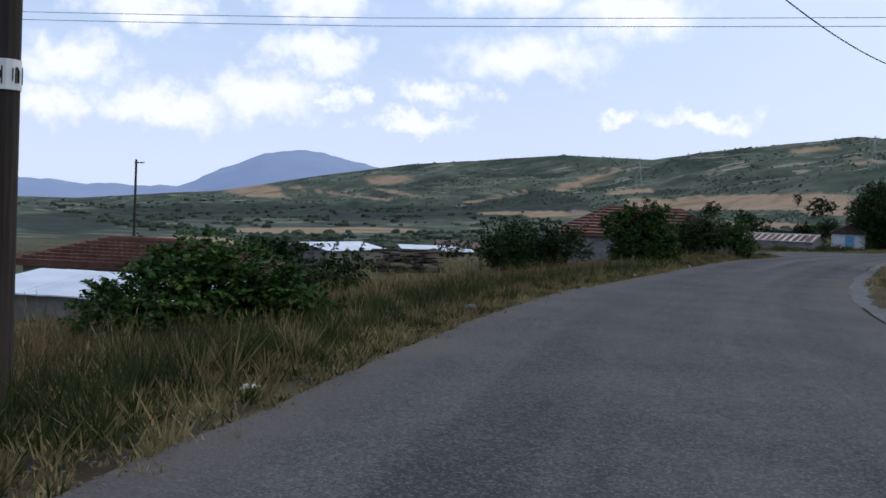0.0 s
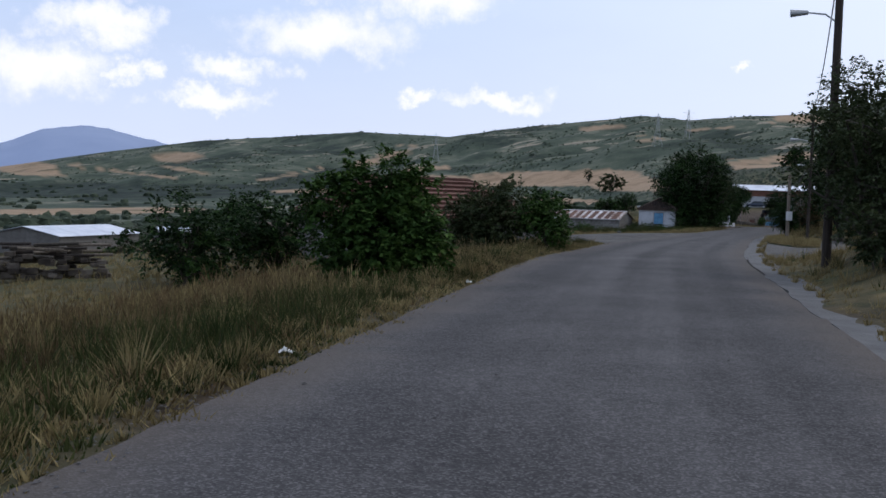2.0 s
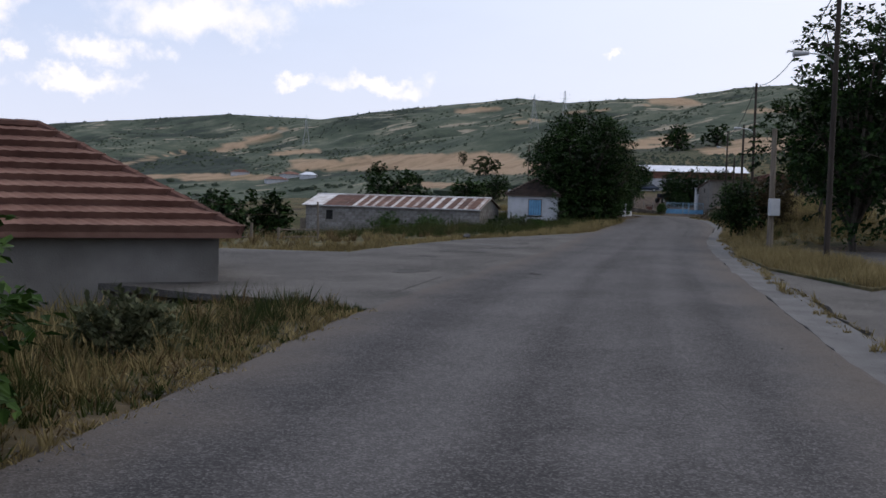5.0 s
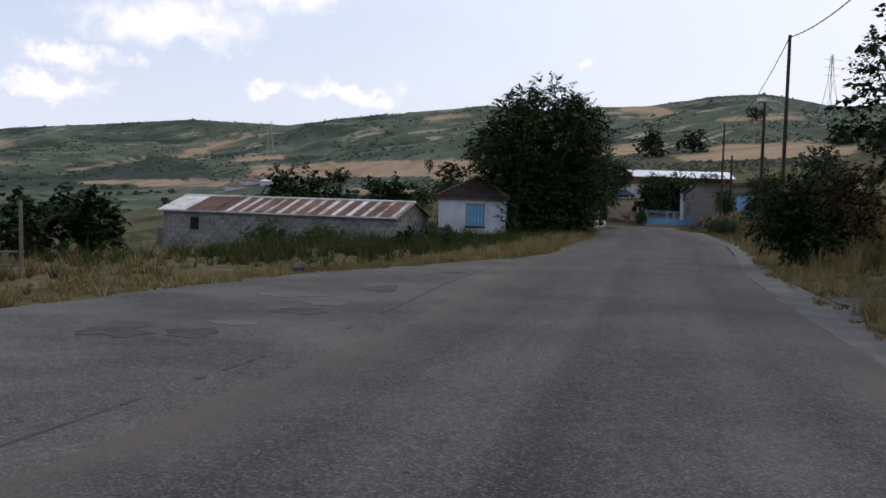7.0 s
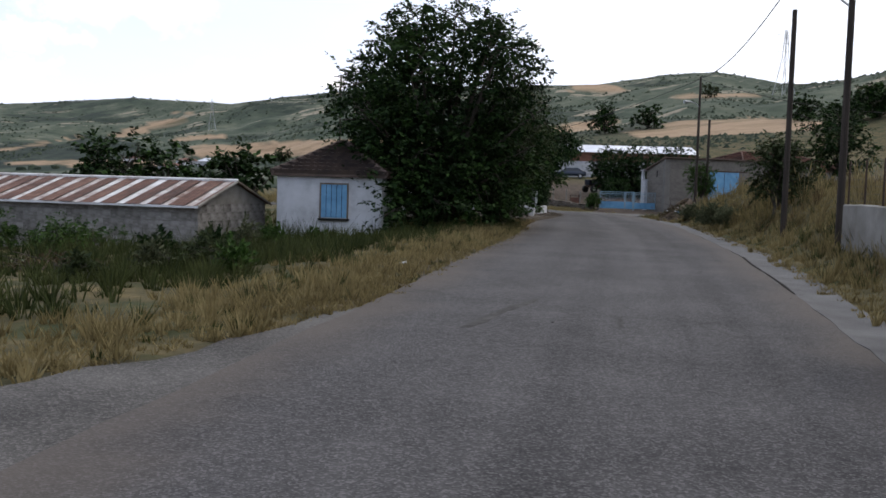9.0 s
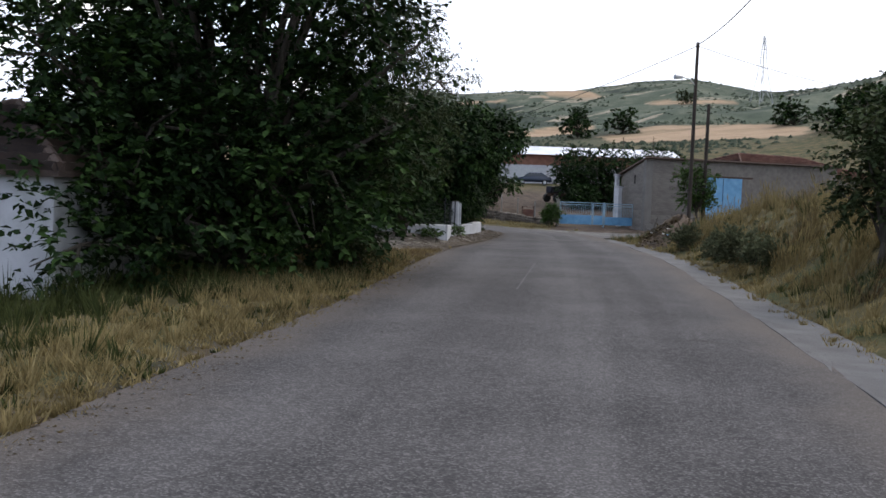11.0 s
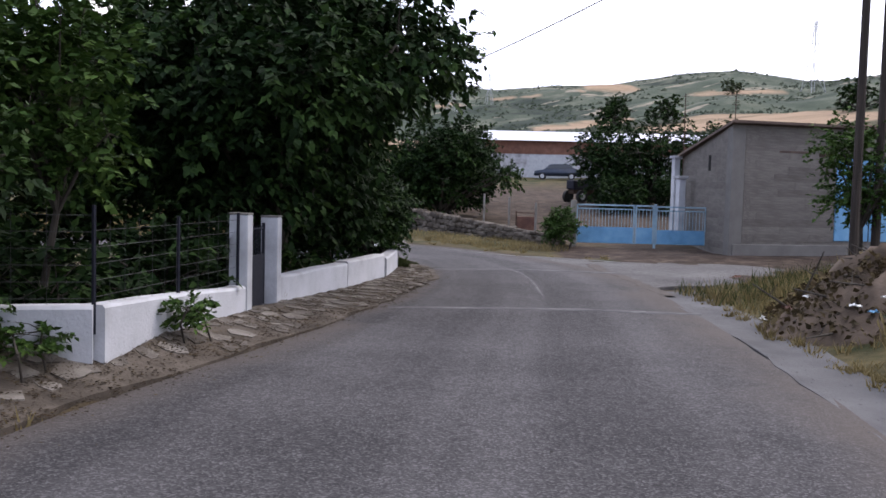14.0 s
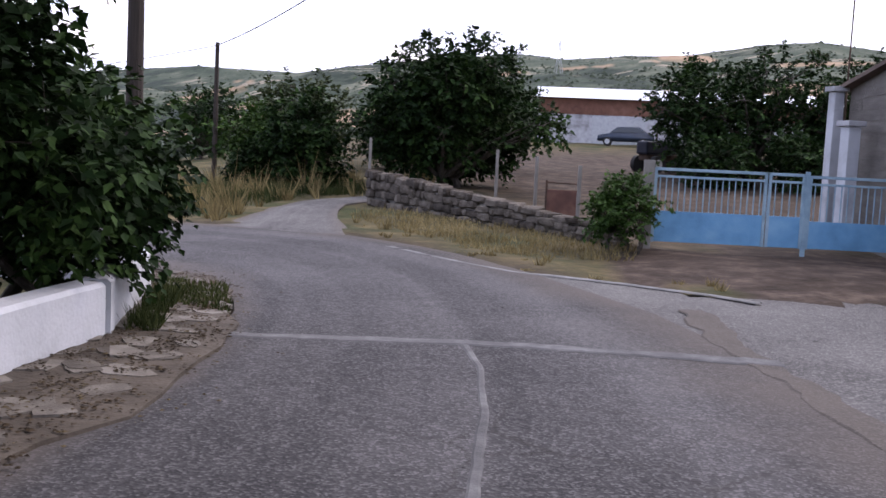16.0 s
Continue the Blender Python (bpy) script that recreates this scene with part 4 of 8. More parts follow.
def strip(name, pts, width, material, label, z, seed=1, category="road marking", worn=0.0):
    """A thin worn strip on the road, with an uneven outline."""
    p = np.array(pts, float)
    s = np.r_[0, np.cumsum(np.hypot(*np.diff(p, axis=0).T))]
    t = np.linspace(0, s[-1], max(3, int(s[-1] / 0.12)))
    q = np.stack([np.interp(t, s, p[:, k]) for k in (0, 1)], 1)
    g = np.gradient(q, axis=0); g /= np.hypot(*g.T)[:, None]
    nrm = np.stack([-g[:, 1], g[:, 0]], 1)
    rng = np.random.default_rng(seed)
    w = np.stack([np.convolve(np.pad(q, 3, "edge"), np.hanning(9)[1:-1] / np.hanning(9).sum(), "valid") for q in rng.normal(0.85, 0.45, (2, len(t)))])
    w = width / 2 * np.clip(w, 0.12, 1.4)
    mid = 0.06 * width * rng.normal(size=len(t))
    a, b = q + nrm * (w[0] + mid)[:, None], q - nrm * (w[1] - mid)[:, None]
    za, zb = (np.full(len(t), z), np.full(len(t), z)) if z < 0.03 else (road_z(*a.T) + 0.004 + z - ROAD_Z, road_z(*b.T) + 0.004 + z - ROAD_Z)
    v = np.r_[np.c_[a, za], np.c_[b, zb], np.c_[a + 0.02 * nrm, za - 0.012], np.c_[b - 0.02 * nrm, zb - 0.012]]
    n, k = len(t), np.arange(len(t) - 1)
    f = np.r_[np.stack([k, n + k, n + k + 1, k + 1], 1), np.stack([k, k + 1, 2 * n + k + 1, 2 * n + k], 1), np.stack([n + k + 1, n + k, 3 * n + k, 3 * n + k + 1], 1)]
    if worn:
        hold = np.convolve(rng.normal(size=len(k) + 8), np.ones(9) / 3, "same")[4:-4] > worn
        f = f[np.tile(hold, 3)]
    return tagged(arrays(name, v, f, material), label, category, kind="structure")


def blot(name, x, y, rx, ry, turn, material, label, z, seed=1):
    """A flat patch with a torn outline."""
    rng = np.random.default_rng(seed)
    bm = bmesh.new()
    c, s = math.cos(radians(turn)), math.sin(radians(turn))
    n = 26
    rad = np.convolve(rng.uniform(0.3, 1.35, n + 2), [0.3, 0.4, 0.3], "valid")
    pts = []
    for k in range(n):
        u, v = rx * rad[k] * math.cos(2 * math.pi * k / n), ry * rad[k] * math.sin(2 * math.pi * k / n)
        pts.append((x + u * c - v * s, y + u * s + v * c))
    prism(bm, pts, z - 0.03, z)
    return tagged(part(name, bm, material), label, "road patch", kind="structure")


ROAD_Z = 0.034
strip("tar_strip", [(61.1, 135.0), (60.45, 133.0), (60.2, 131.6), (59.7, 129.6), (59.2, 127.8)], 0.3, M["old_asphalt"], "dark tarred joint where the side street meets the road", ROAD_Z, 31, "road seam")
strip("edge_strip", [(58.9, 141.2), (59.4, 139.7), (60.1, 138.2), (61.2, 137.05), (61.9, 136.1), (62.2, 135.5)], 0.11, M["pale_edge"], "pale concrete edging along the earth", ROAD_Z, 32, "road edge", worn=-0.5)
strip("stop_line", [(56.2, 133.55), (58.1, 133.1), (60.5, 132.4)], 0.2, M["road_paint"], "worn pale line across the road", ROAD_Z + 0.005, 1)
strip("stop_line", [(53.6, 126.65), (56.0, 126.1), (58.3, 125.4)], 0.18, M["road_paint"], "worn pale line across the road", ROAD_Z + 0.005, 2)
strip("centre_line", [(46.1, 107.7), (47.6, 110.6), (49.5, 114.2)], 0.024, M["faint_paint"], "faint worn centre line", ROAD_Z + 0.001, 4)
strip("centre_line", [(56.7, 127.9), (57.35, 129.9), (57.7, 131.0), (58.0, 132.2), (58.1, 133.0)], 0.045, M["road_paint"], "faint worn centre line", ROAD_Z + 0.002, 5)
strip("road_crack", [(33.5, 86.0), (34.3, 87.1), (35.4, 88.4)], 0.13, M["soft_tar"], "dark tarred crack in the road", ROAD_Z, 6)
for k, (x, y, rx, ry, tn, mt) in enumerate(((20.5, 70.1, 0.45, 0.75, -10, "soft_tar"), (21.3, 69.9, 0.35, 0.45, -30, "soft_tar"), (22.8, 72.0, 0.4, 0.5, -20, "soft_tar"), (27.05, 79.3, 0.35, 0.5, 10, "soft_tar"), (22.9, 74.2, 0.5, 0.5, -25, "concrete"), (21.85, 70.7, 0.3, 0.32, -25, "concrete"), (23.3, 72.9, 0.35, 0.4, -25, "concrete"), (17.6, 62.3, 0.5, 0.5, 10, "soft_tar"), (19.2, 67.6, 0.3, 0.6, 20, "soft_tar"), (24.6, 75.4, 0.3, 0.7, -20, "soft_tar"))):
    blot("asphalt_patch", x, y, rx, ry, tn, M[mt], "dark pothole patch in the old asphalt" if "tar" in mt else "pale worn patch in the old asphalt", 0.001, k)
blot("asphalt_patch", 20.3, 61.3, 0.16, 0.12, 0, M["tar"], "small dark tar spot on the road", ROAD_Z + 0.003, 20)


strip("asphalt_seam", [(16.2, 57.3), (19.4, 63.6), (23.4, 70.6), (26.2, 76.7), (28.8, 81.7)], 0.03, M["soft_tar"], "dark ragged seam between old and new asphalt", 0.004, 9, "road seam", worn=-0.4)

# ---- plants ----


def leaves(rng, centres, size, droop=0.3, shape=0.33, ways=None):
    """Folded leaf blades, a four-sided face each, at the given places; ways: the directions in which they point."""
    n = len(centres)
    if ways is None:
        d = rng.normal(size=(n, 3))
    else:
        d = ways + rng.normal(0, 0.33, (n, 3))
    d[:, 2] -= droop
    d /= np.linalg.norm(d, axis=1)[:, None]
    up = rng.normal(size=(n, 3)) * 0.45 + (0, 0, 1)
    side = np.cross(d, up); side /= np.linalg.norm(side, axis=1)[:, None] + 1e-9
    s = 1.15 * size * rng.uniform(0.6, 1.35, n)[:, None]
    mid = centres + d * s * 0.42 + (0, 0, 0.1) * s
    v = np.stack([centres, mid + side * s * shape, centres + d * s, mid - side * s * shape], 1).reshape(-1, 3)
    return v, np.arange(4 * n).reshape(-1, 4)


def crown_points(rng, lobes, n, clump=0.28, per=14, fill=0.3, leaders=0.1):
    """Leaves set in two ranks along arching shoots that grow out of the lobes of a crown; leaders: share of long shoots that stand out of it."""
    lobes = np.array(lobes, float)
    vol = lobes[:, 3] ** 2 * lobes[:, 4]
    k = rng.choice(len(lobes), size=max(4, n // per), p=vol ** 0.7 / (vol ** 0.7).sum())
    d = rng.normal(size=(len(k), 3)); d /= np.linalg.norm(d, axis=1)[:, None]
    rad = np.where(rng.random(len(k)) < fill, rng.uniform(0.2, 0.85, len(k)), rng.uniform(0.78, 1.0, len(k)))
    c = lobes[k, :3] + d * rad[:, None] * np.stack([lobes[k, 3], lobes[k, 3], lobes[k, 4]], 1)
    lead = (rng.random(len(k)) < leaders) & (d[:, 2] > -0.1)
    twig = d * (1, 1, 0.7) + rng.normal(0, 0.35, d.shape) + np.where(lead, 0.75, 0.15)[:, None] * (0, 0, 1)
    twig /= np.linalg.norm(twig, axis=1)[:, None]
    long = clump * rng.uniform(1.0, 2.3, len(k)) * np.where(lead, 1.5, 1.0)
    m = np.repeat(np.arange(len(k)), per)
    u = (np.tile(np.arange(per), len(k)) + rng.random(len(m))) / per
    rank = np.where(np.arange(len(m)) % 2 == 0, 1.0, -1.0)[:, None]
    side = np.cross(twig, (0, 0, 1)); side /= np.linalg.norm(side, axis=1)[:, None] + 1e-9
    side = side + rng.normal(0, 0.2, side.shape)
    at = c[m] + twig[m] * (u * long[m])[:, None] - (0, 0, 0.28) * (u ** 2 * long[m])[:, None] + rng.normal(0, 0.07, (len(m), 3)) * clump
    return at, twig[m] * 0.55 + side[m] * rank * 0.85


def make_lobes(rng, height, radius, base, count=9, narrow=1.0):
    """A crown of overlapping lobes between base and height."""
    out = []
    mid, half = (height + base) / 2, (height - base) / 2
    for k in range(count):
        t = rng.uniform(-0.8, 0.85)
        a, r = rng.uniform(0, 2 * np.pi), radius * np.sqrt(max(0.05, 1 - t * t)) * rng.uniform(0.35, 0.72) * narrow
        s = radius * rng.uniform(0.34, 0.52)
        out.append((r * np.cos(a), r * np.sin(a), mid + t * half * 0.78, s, s * rng.uniform(0.75, 1.05)))
    for k in range(count):
        t = rng.uniform(-0.55, 0.95)
        a, r = rng.uniform(0, 2 * np.pi), radius * np.sqrt(max(0.03, 1 - t * t)) * rng.uniform(0.82, 1.0) * narrow
        s = radius * rng.uniform(0.13, 0.22)
        out.append((r * np.cos(a), r * np.sin(a), mid + t * half * 0.95, s, s * rng.uniform(0.7, 1.1)))
    out.append((0, 0, mid, radius * 0.62, half * 0.72))
    out.append((rng.uniform(-0.2, 0.2) * radius, rng.uniform(-0.2, 0.2) * radius, height - radius * 0.3, radius * 0.3, radius * 0.34))
    return out


def tree(name, x, y, height, radius, base, n, leaf, material, label, category="tree", trunk=0.16, seed=1, count=9, lobes=None, clump=0.28, z=None, stems=1, group="", droop=0.3, leaders=0.1, shape=0.33):
    rng = np.random.default_rng(seed)
    z = zat(x, y) - 0.05 if z is None else z
    t = thing(name, Matrix.Translation((x, y, z)), label, category, group)
    lobes = lobes or make_lobes(rng, height, radius, base, count)
    bm = bmesh.new()
    fork = max(0.35, base * 0.9)
    for s in range(stems):
        a = 2 * np.pi * s / stems + rng.uniform(0, 1)
        foot = Vector((0.25 * math.cos(a), 0.25 * math.sin(a), 0)) if stems > 1 else Vector((0, 0, 0))
        bend = foot + Vector((rng.uniform(-0.12, 0.12), rng.uniform(-0.12, 0.12), fork * 0.55))
        head = bend + Vector((rng.uniform(-0.15, 0.15), rng.uniform(-0.15, 0.15), fork * 0.5))
        rod(bm, foot - Vector((0, 0, 0.1)), bend, trunk, trunk * 0.85, 9); rod(bm, bend - Vector((0, 0, 0.04)), head, trunk * 0.85, trunk * 0.7, 9)
        for cx, cy, cz, s0, s1 in lobes[s::stems]:
            elbow = head.lerp(Vector((cx, cy, cz)), 0.5) + Vector((0, 0, 0.12 * (cz - head.z)))
            rod(bm, head - Vector((0, 0, 0.05)), elbow, trunk * 0.5, trunk * 0.32, 7); rod(bm, elbow, (cx, cy, cz), trunk * 0.32, trunk * 0.12, 6)
            for _ in range(4):
                d = Vector(rng.normal(size=3)).normalized()
                rod(bm, (cx, cy, cz), Vector((cx, cy, cz)) + Vector((d.x * s0, d.y * s0, d.z * s1)) * 0.85, trunk * 0.14, trunk * 0.04, 5)
    part("trunk", bm, M["bark"], t)
    c, ways = crown_points(rng, lobes, n, clump, leaders=leaders)
    above = c[:, 2] > 0.12
    v, f = leaves(rng, c[above], leaf, droop, shape, ways[above])
    arrays("crown", v, f, material, t)
    return t


def blades(rng, x, y, z, h, width=0.012, lean=0.35, way=None, heads=0.0):
    """Grass blades at the given feet; way: the directions in which they lean; heads: share that bear a seed head."""
    n = len(x)
    a = rng.uniform(0, 2 * np.pi, n)
    b = rng.uniform(0, 2 * np.pi, n) if way is None else way + rng.normal(0, 0.6, n)
    l = lean * h * rng.uniform(0.15, 1.0, n)
    w = width * rng.uniform(0.6, 1.4, n)
    foot = np.stack([x, y, z], 1)
    ax, dv = np.stack([np.cos(a) * w, np.sin(a) * w, 0 * w], 1), np.stack([np.cos(b) * l, np.sin(b) * l, 0 * l], 1)
    tip = foot + dv + np.stack([0 * h, 0 * h, h], 1)
    v = np.stack([foot - ax, foot + ax, tip], 1).reshape(-1, 3)
    if heads:
        k = rng.random(n) < heads
        low, top = foot[k] + (tip[k] - foot[k]) * 0.74, tip[k] + (tip[k] - foot[k]) * 0.06
        wide = ax[k] * 1.5
        mid = low * 0.55 + top * 0.45
        v = np.r_[v, np.stack([low, mid + wide, top, low, top, mid - wide], 1).reshape(-1, 3)]
    return v, np.arange(len(v)).reshape(-1, 3)


# ---- boundary things: walls, gates ----
def wall_frame(a, b):
    """The pose of a wall from a to b: its x runs along it."""
    a, b = Vector((*a, 0)), Vector((*b, 0))
    return Matrix.Translation(a) @ Matrix.Rotation(math.atan2(b.y - a.y, b.x - a.x), 4, "Z"), (b - a).length

# ---- houses ----


def tiled_slope(t, name, p, q, r, s, material, rows, cols, rise=0.14):
    """A roof plane with corners p, q along the eave and s, r along the ridge, laid with courses of humped tiles."""
    p, q, r, s = (Vector(v) for v in (p, q, r, s))
    nrm = (q - p).cross(s - p).normalized()
    if nrm.z < 0:
        nrm = -nrm
    verts, faces = [], []
    for i in range(rows):
        f0, f1 = i / rows, (i + 1.12) / rows
        a0, b0, a1, b1 = p.lerp(s, f0), q.lerp(r, f0), p.lerp(s, min(1, f1)), q.lerp(r, min(1, f1))
        wide = (b0 - a0).length
        m = max(2, int(round(cols * wide / max(0.1, (q - p).length)))) * 2
        k0 = len(verts)
        for j in range(m + 1):
            g = j / m
            hump = 0.12 * rise * (0.5 - 0.5 * math.cos(2 * math.pi * j / 2)) if m > 2 else 0
            lo, hi = a0.lerp(b0, g), a1.lerp(b1, g)
            verts += [lo + nrm * (hump + rise * 1.1), hi + nrm * hump, lo + nrm * -0.01]
        for j in range(m):
            a = k0 + 3 * j
            faces += [(a, a + 3, a + 4, a + 1), (a + 2, a + 5, a + 3, a)]
    return arrays(name, np.array([tuple(v) for v in verts]), np.array(faces), material, t)


def hip_house(name, m, w, d, wall_h, ridge_h, ridge, wall_mat, tile_mat, label, rows=11, over=0.35, openings=()):
    """A low house under a hipped tile roof. x along the front, y to the back; ridge: inset of the ridge's ends from the eaves."""
    t = thing(name, m, label, "house")
    wall = bmesh.new()
    box(wall, (0, 0, -0.6), (w, d, wall_h), 0.02)
    body = part("wall", wall, wall_mat, t)
    e = wall_h
    A, B, C, D = (-over, -over, e), (w + over, -over, e), (w + over, d + over, e), (-over, d + over, e)
    R1, R2 = (ridge, d / 2, ridge_h), (w - ridge, d / 2, ridge_h)
    roof = part("roof", hull([A, B, C, D, R1, R2, (-over, -over, e - 0.1), (w + over, -over, e - 0.1), (w + over, d + over, e - 0.1), (-over, d + over, e - 0.1)],
                             [(0, 1, 5, 4), (1, 2, 5), (2, 3, 4, 5), (3, 0, 4), (0, 6, 7, 1), (1, 7, 8, 2), (2, 8, 9, 3), (3, 9, 6, 0), (6, 9, 8, 7)]), tile_mat, t)
    per = (w + 2 * over) / 0.24
    tiled_slope(roof, "front_tiles", A, B, R2, R1, tile_mat, rows, int(per))
    tiled_slope(roof, "end_tiles", B, C, R2, R2, tile_mat, rows, int((d + 2 * over) / 0.24))
    tiled_slope(roof, "end_tiles", D, A, R1, R1, tile_mat, rows, int((d + 2 * over) / 0.24))
    ridge_bm = bmesh.new()
    for a, b in ((R1, R2), (A, R1), (B, R2), (C, R2), (D, R1)):
        a, b = Vector(a) + Vector((0, 0, 0.05)), Vector(b) + Vector((0, 0, 0.05))
        n = max(2, int((b - a).length / 0.4))
        for k in range(n):
            rod(ridge_bm, a.lerp(b, k / n), a.lerp(b, (k + 1.1) / n), 0.105, 0.09, 7)
    part("ridge_tiles", ridge_bm, tile_mat, roof)
    for kind, x0, x1, z0, z1, mat in openings:
        part(kind, boxed((x0, -0.03, z0), (x1, 0.1, z1), 0.01), mat, t)
    return t, body, roof


def at_ground(x, y, dz=0.0, turn=0.0):
    return Matrix.Translation((x, y, zat(x, y) + dz)) @ Matrix.Rotation(radians(turn), 4, "Z")

# Old house with a hipped tile roof, below the road.
hA, hA_wall, hA_roof = hip_house("old_house", Matrix.Translation((1.75, 57.2, -1.55)) @ Matrix.Rotation(radians(12), 4, "Z"), 11.8, 5.9, 2.5, 4.5, 3.1, M["render_grey"], M["tile"], "abandoned grey block house with red tile roof", 9)
part("vent", boxed((3.0, -0.012, 2.28), (3.75, 0.1, 2.42), 0.01), M["void"], hA_wall)
part("corner_pier", boxed((4.95, -0.03, -0.5), (5.3, 0.1, 2.4), 0.015), M["pale_block"], hA_wall, "pale rendered pier")
part("brick_patch", boxed((5.32, -0.01, -0.4), (7.4, 0.1, 2.36), 0.02), M["tile_dark"], hA_wall, "bare dark brick where the render has fallen")
part("lintel", boxed((5.35, -0.04, 1.78), (6.7, 0.08, 1.95), 0.01), M["pale_block"], hA_wall)
part("doorway", boxed((5.4, -0.03, -0.1), (6.2, 0.12, 1.75), 0.01), M["void"], hA_wall)

# Small house further back on the slope.
hB, hB_wall, hB_roof = hip_house("small_house", Matrix.Translation((-19.6, 22.9, -2.7)), 8.2, 4.6, 2.05, 2.95, 2.2, M["old_plaster"], M["tile"], "small plastered house with brown tile roof", 8)
part("side_plaster", boxed((8.2, 0.02, -0.4), (8.206, 4.58, 2.0)), M["white_wash"], hB_wall, "white-washed side wall")
part("chimney", boxed((6.9, 2.9, 2.0), (7.3, 3.3, 2.95), 0.02), M["old_plaster"], hB_roof)


def lean_to(name, m, w, d, h0, h1, wall_mat, label):
    t = thing(name, m, label, "shed")
    part("wall", hull([(0, 0, -1), (w, 0, -1), (w, d, -1), (0, d, -1), (0, 0, h0), (w, 0, h0), (w, d, h1), (0, d, h1)], [(0, 1, 5, 4), (1, 2, 6, 5), (2, 3, 7, 6), (3, 0, 4, 7), (4, 5, 6, 7), (3, 2, 1, 0)]), wall_mat, t)
    n = int(w / 0.9)
    for k in range(n):
        a, b = -0.2 + (w + 0.4) * k / n, -0.2 + (w + 0.4) * (k + 1) / n + 0.03
        z = 0.012 * (k % 2)
        s = (h1 - h0) / d
        part("roof_sheet", hull([(a, -0.3, h0 - 0.3 * s + z + 0.01), (b, -0.3, h0 - 0.3 * s + z + 0.01), (b, d + 0.2, h1 + 0.2 * s + z + 0.01), (a, d + 0.2, h1 + 0.2 * s + z + 0.01),
                                 (a, -0.3, h0 - 0.3 * s + z + 0.05), (b, -0.3, h0 - 0.3 * s + z + 0.05), (b, d + 0.2, h1 + 0.2 * s + z + 0.05), (a, d + 0.2, h1 + 0.2 * s + z + 0.05)],
                                [(0, 3, 2, 1), (4, 5, 6, 7), (0, 1, 5, 4), (1, 2, 6, 5), (2, 3, 7, 6), (3, 0, 4, 7)]), M["metal_roof"], t)
    return t


lean_to("lean_to_shed", Matrix.Translation((-17.5, 16.2, -3.0)) @ Matrix.Rotation(radians(-6), 4, "Z"), 7.5, 3.6, 1.9, 2.3, M["old_plaster"], "low shed with a pale sheet-metal roof")


def gable_barn(name, m, w, d, h, ridge, wall_mat, roof_mat, label, over=0.4, band=None):
    """A barn whose gable faces along -y of its own pose."""
    t = thing(name, m, label, "barn")
    wall = part("wall", hull([(0, 0, -1), (w, 0, -1), (w, d, -1), (0, d, -1), (0, 0, h), (w, 0, h), (w, d, h), (0, d, h), (w / 2, 0, ridge), (w / 2, d, ridge)],
                      [(0, 1, 5, 8, 4), (1, 2, 6, 5), (2, 3, 7, 9, 6), (3, 0, 4, 7), (4, 8, 9, 7), (5, 6, 9, 8), (3, 2, 1, 0)]), wall_mat, t)
    s = (ridge - h) / (w / 2)
    for sgn in (-1, 1):
        x0, x1 = w / 2, w / 2 + sgn * (w / 2 + over)
        z0, z1 = ridge + 0.06, h - s * over + 0.06
        part("roof", hull([(x0, -over, z0), (x1, -over, z1), (x1, d + over, z1), (x0, d + over, z0), (x0, -over, z0 + 0.06), (x1, -over, z1 + 0.06), (x1, d + over, z1 + 0.06), (x0, d + over, z0 + 0.06)],
                          [(0, 1, 2, 3), (4, 7, 6, 5), (0, 4, 5, 1), (1, 5, 6, 2), (2, 6, 7, 3), (3, 7, 4, 0)]), roof_mat, t)
    return t, wall


gable_barn("farm_barn", Matrix.Translation((-48.0, 155.6, -8.6)) @ Matrix.Rotation(radians(-18), 4, "Z"), 11.5, 22, 3.9, 5.1, M["render_grey"], M["metal_roof"], "farm barn with rendered gable and pale metal roof")
gable_barn("farm_shed", Matrix.Translation((-31.0, 190.0, -7.6)) @ Matrix.Rotation(radians(-70), 4, "Z"), 8, 12, 2.9, 3.6, M["render_grey"], M["metal_roof"], "farm shed with pale metal roof")
gable_barn("open_shed", Matrix.Translation((-22.0, 176.0, -7.0)) @ Matrix.Rotation(radians(-60), 4, "Z"), 6, 7, 2.5, 2.9, M["brick_red"], M["metal_roof"], "small brick shed with metal roof")
gable_barn("brick_barn", Matrix.Translation((-24.0, 205.0, -7.0)) @ Matrix.Rotation(radians(-80), 4, "Z"), 9, 18, 2.6, 4.0, M["brick_red"], M["tile_dark"], "long brick barn with dark tile roof")

# Long low stable with a rusted sheet roof.
ST = Matrix.Translation((20.0, 115.0, -1.7)) @ Matrix.Rotation(math.atan2(-7.6, 11.8), 4, "Z")
stable = thing("stable", ST, "long low plastered stable with rusted sheet roof", "stable")
SW, SD, SE, SR = 14.1, 4.9, 2.48, 3.22
st_wall = part("wall", hull([(0, 0, -0.6), (SW, 0, -0.6), (SW, SD, -0.6), (0, SD, -0.6), (0, 0, SE), (SW, 0, SE), (SW, SD, SE), (0, SD, SE), (SW, SD / 2, SR), (0, SD / 2, SR)],
                            [(0, 1, 5, 4), (1, 2, 6, 8, 5), (2, 3, 7, 6), (3, 0, 4, 9, 7), (4, 5, 8, 9), (6, 7, 9, 8), (3, 2, 1, 0)]), M["old_plaster"], stable)
part("window", boxed((1.75, -0.012, 1.35), (2.3, 0.12, 2.05), 0.01), M["void"], st_wall, "dark unglazed window hole")


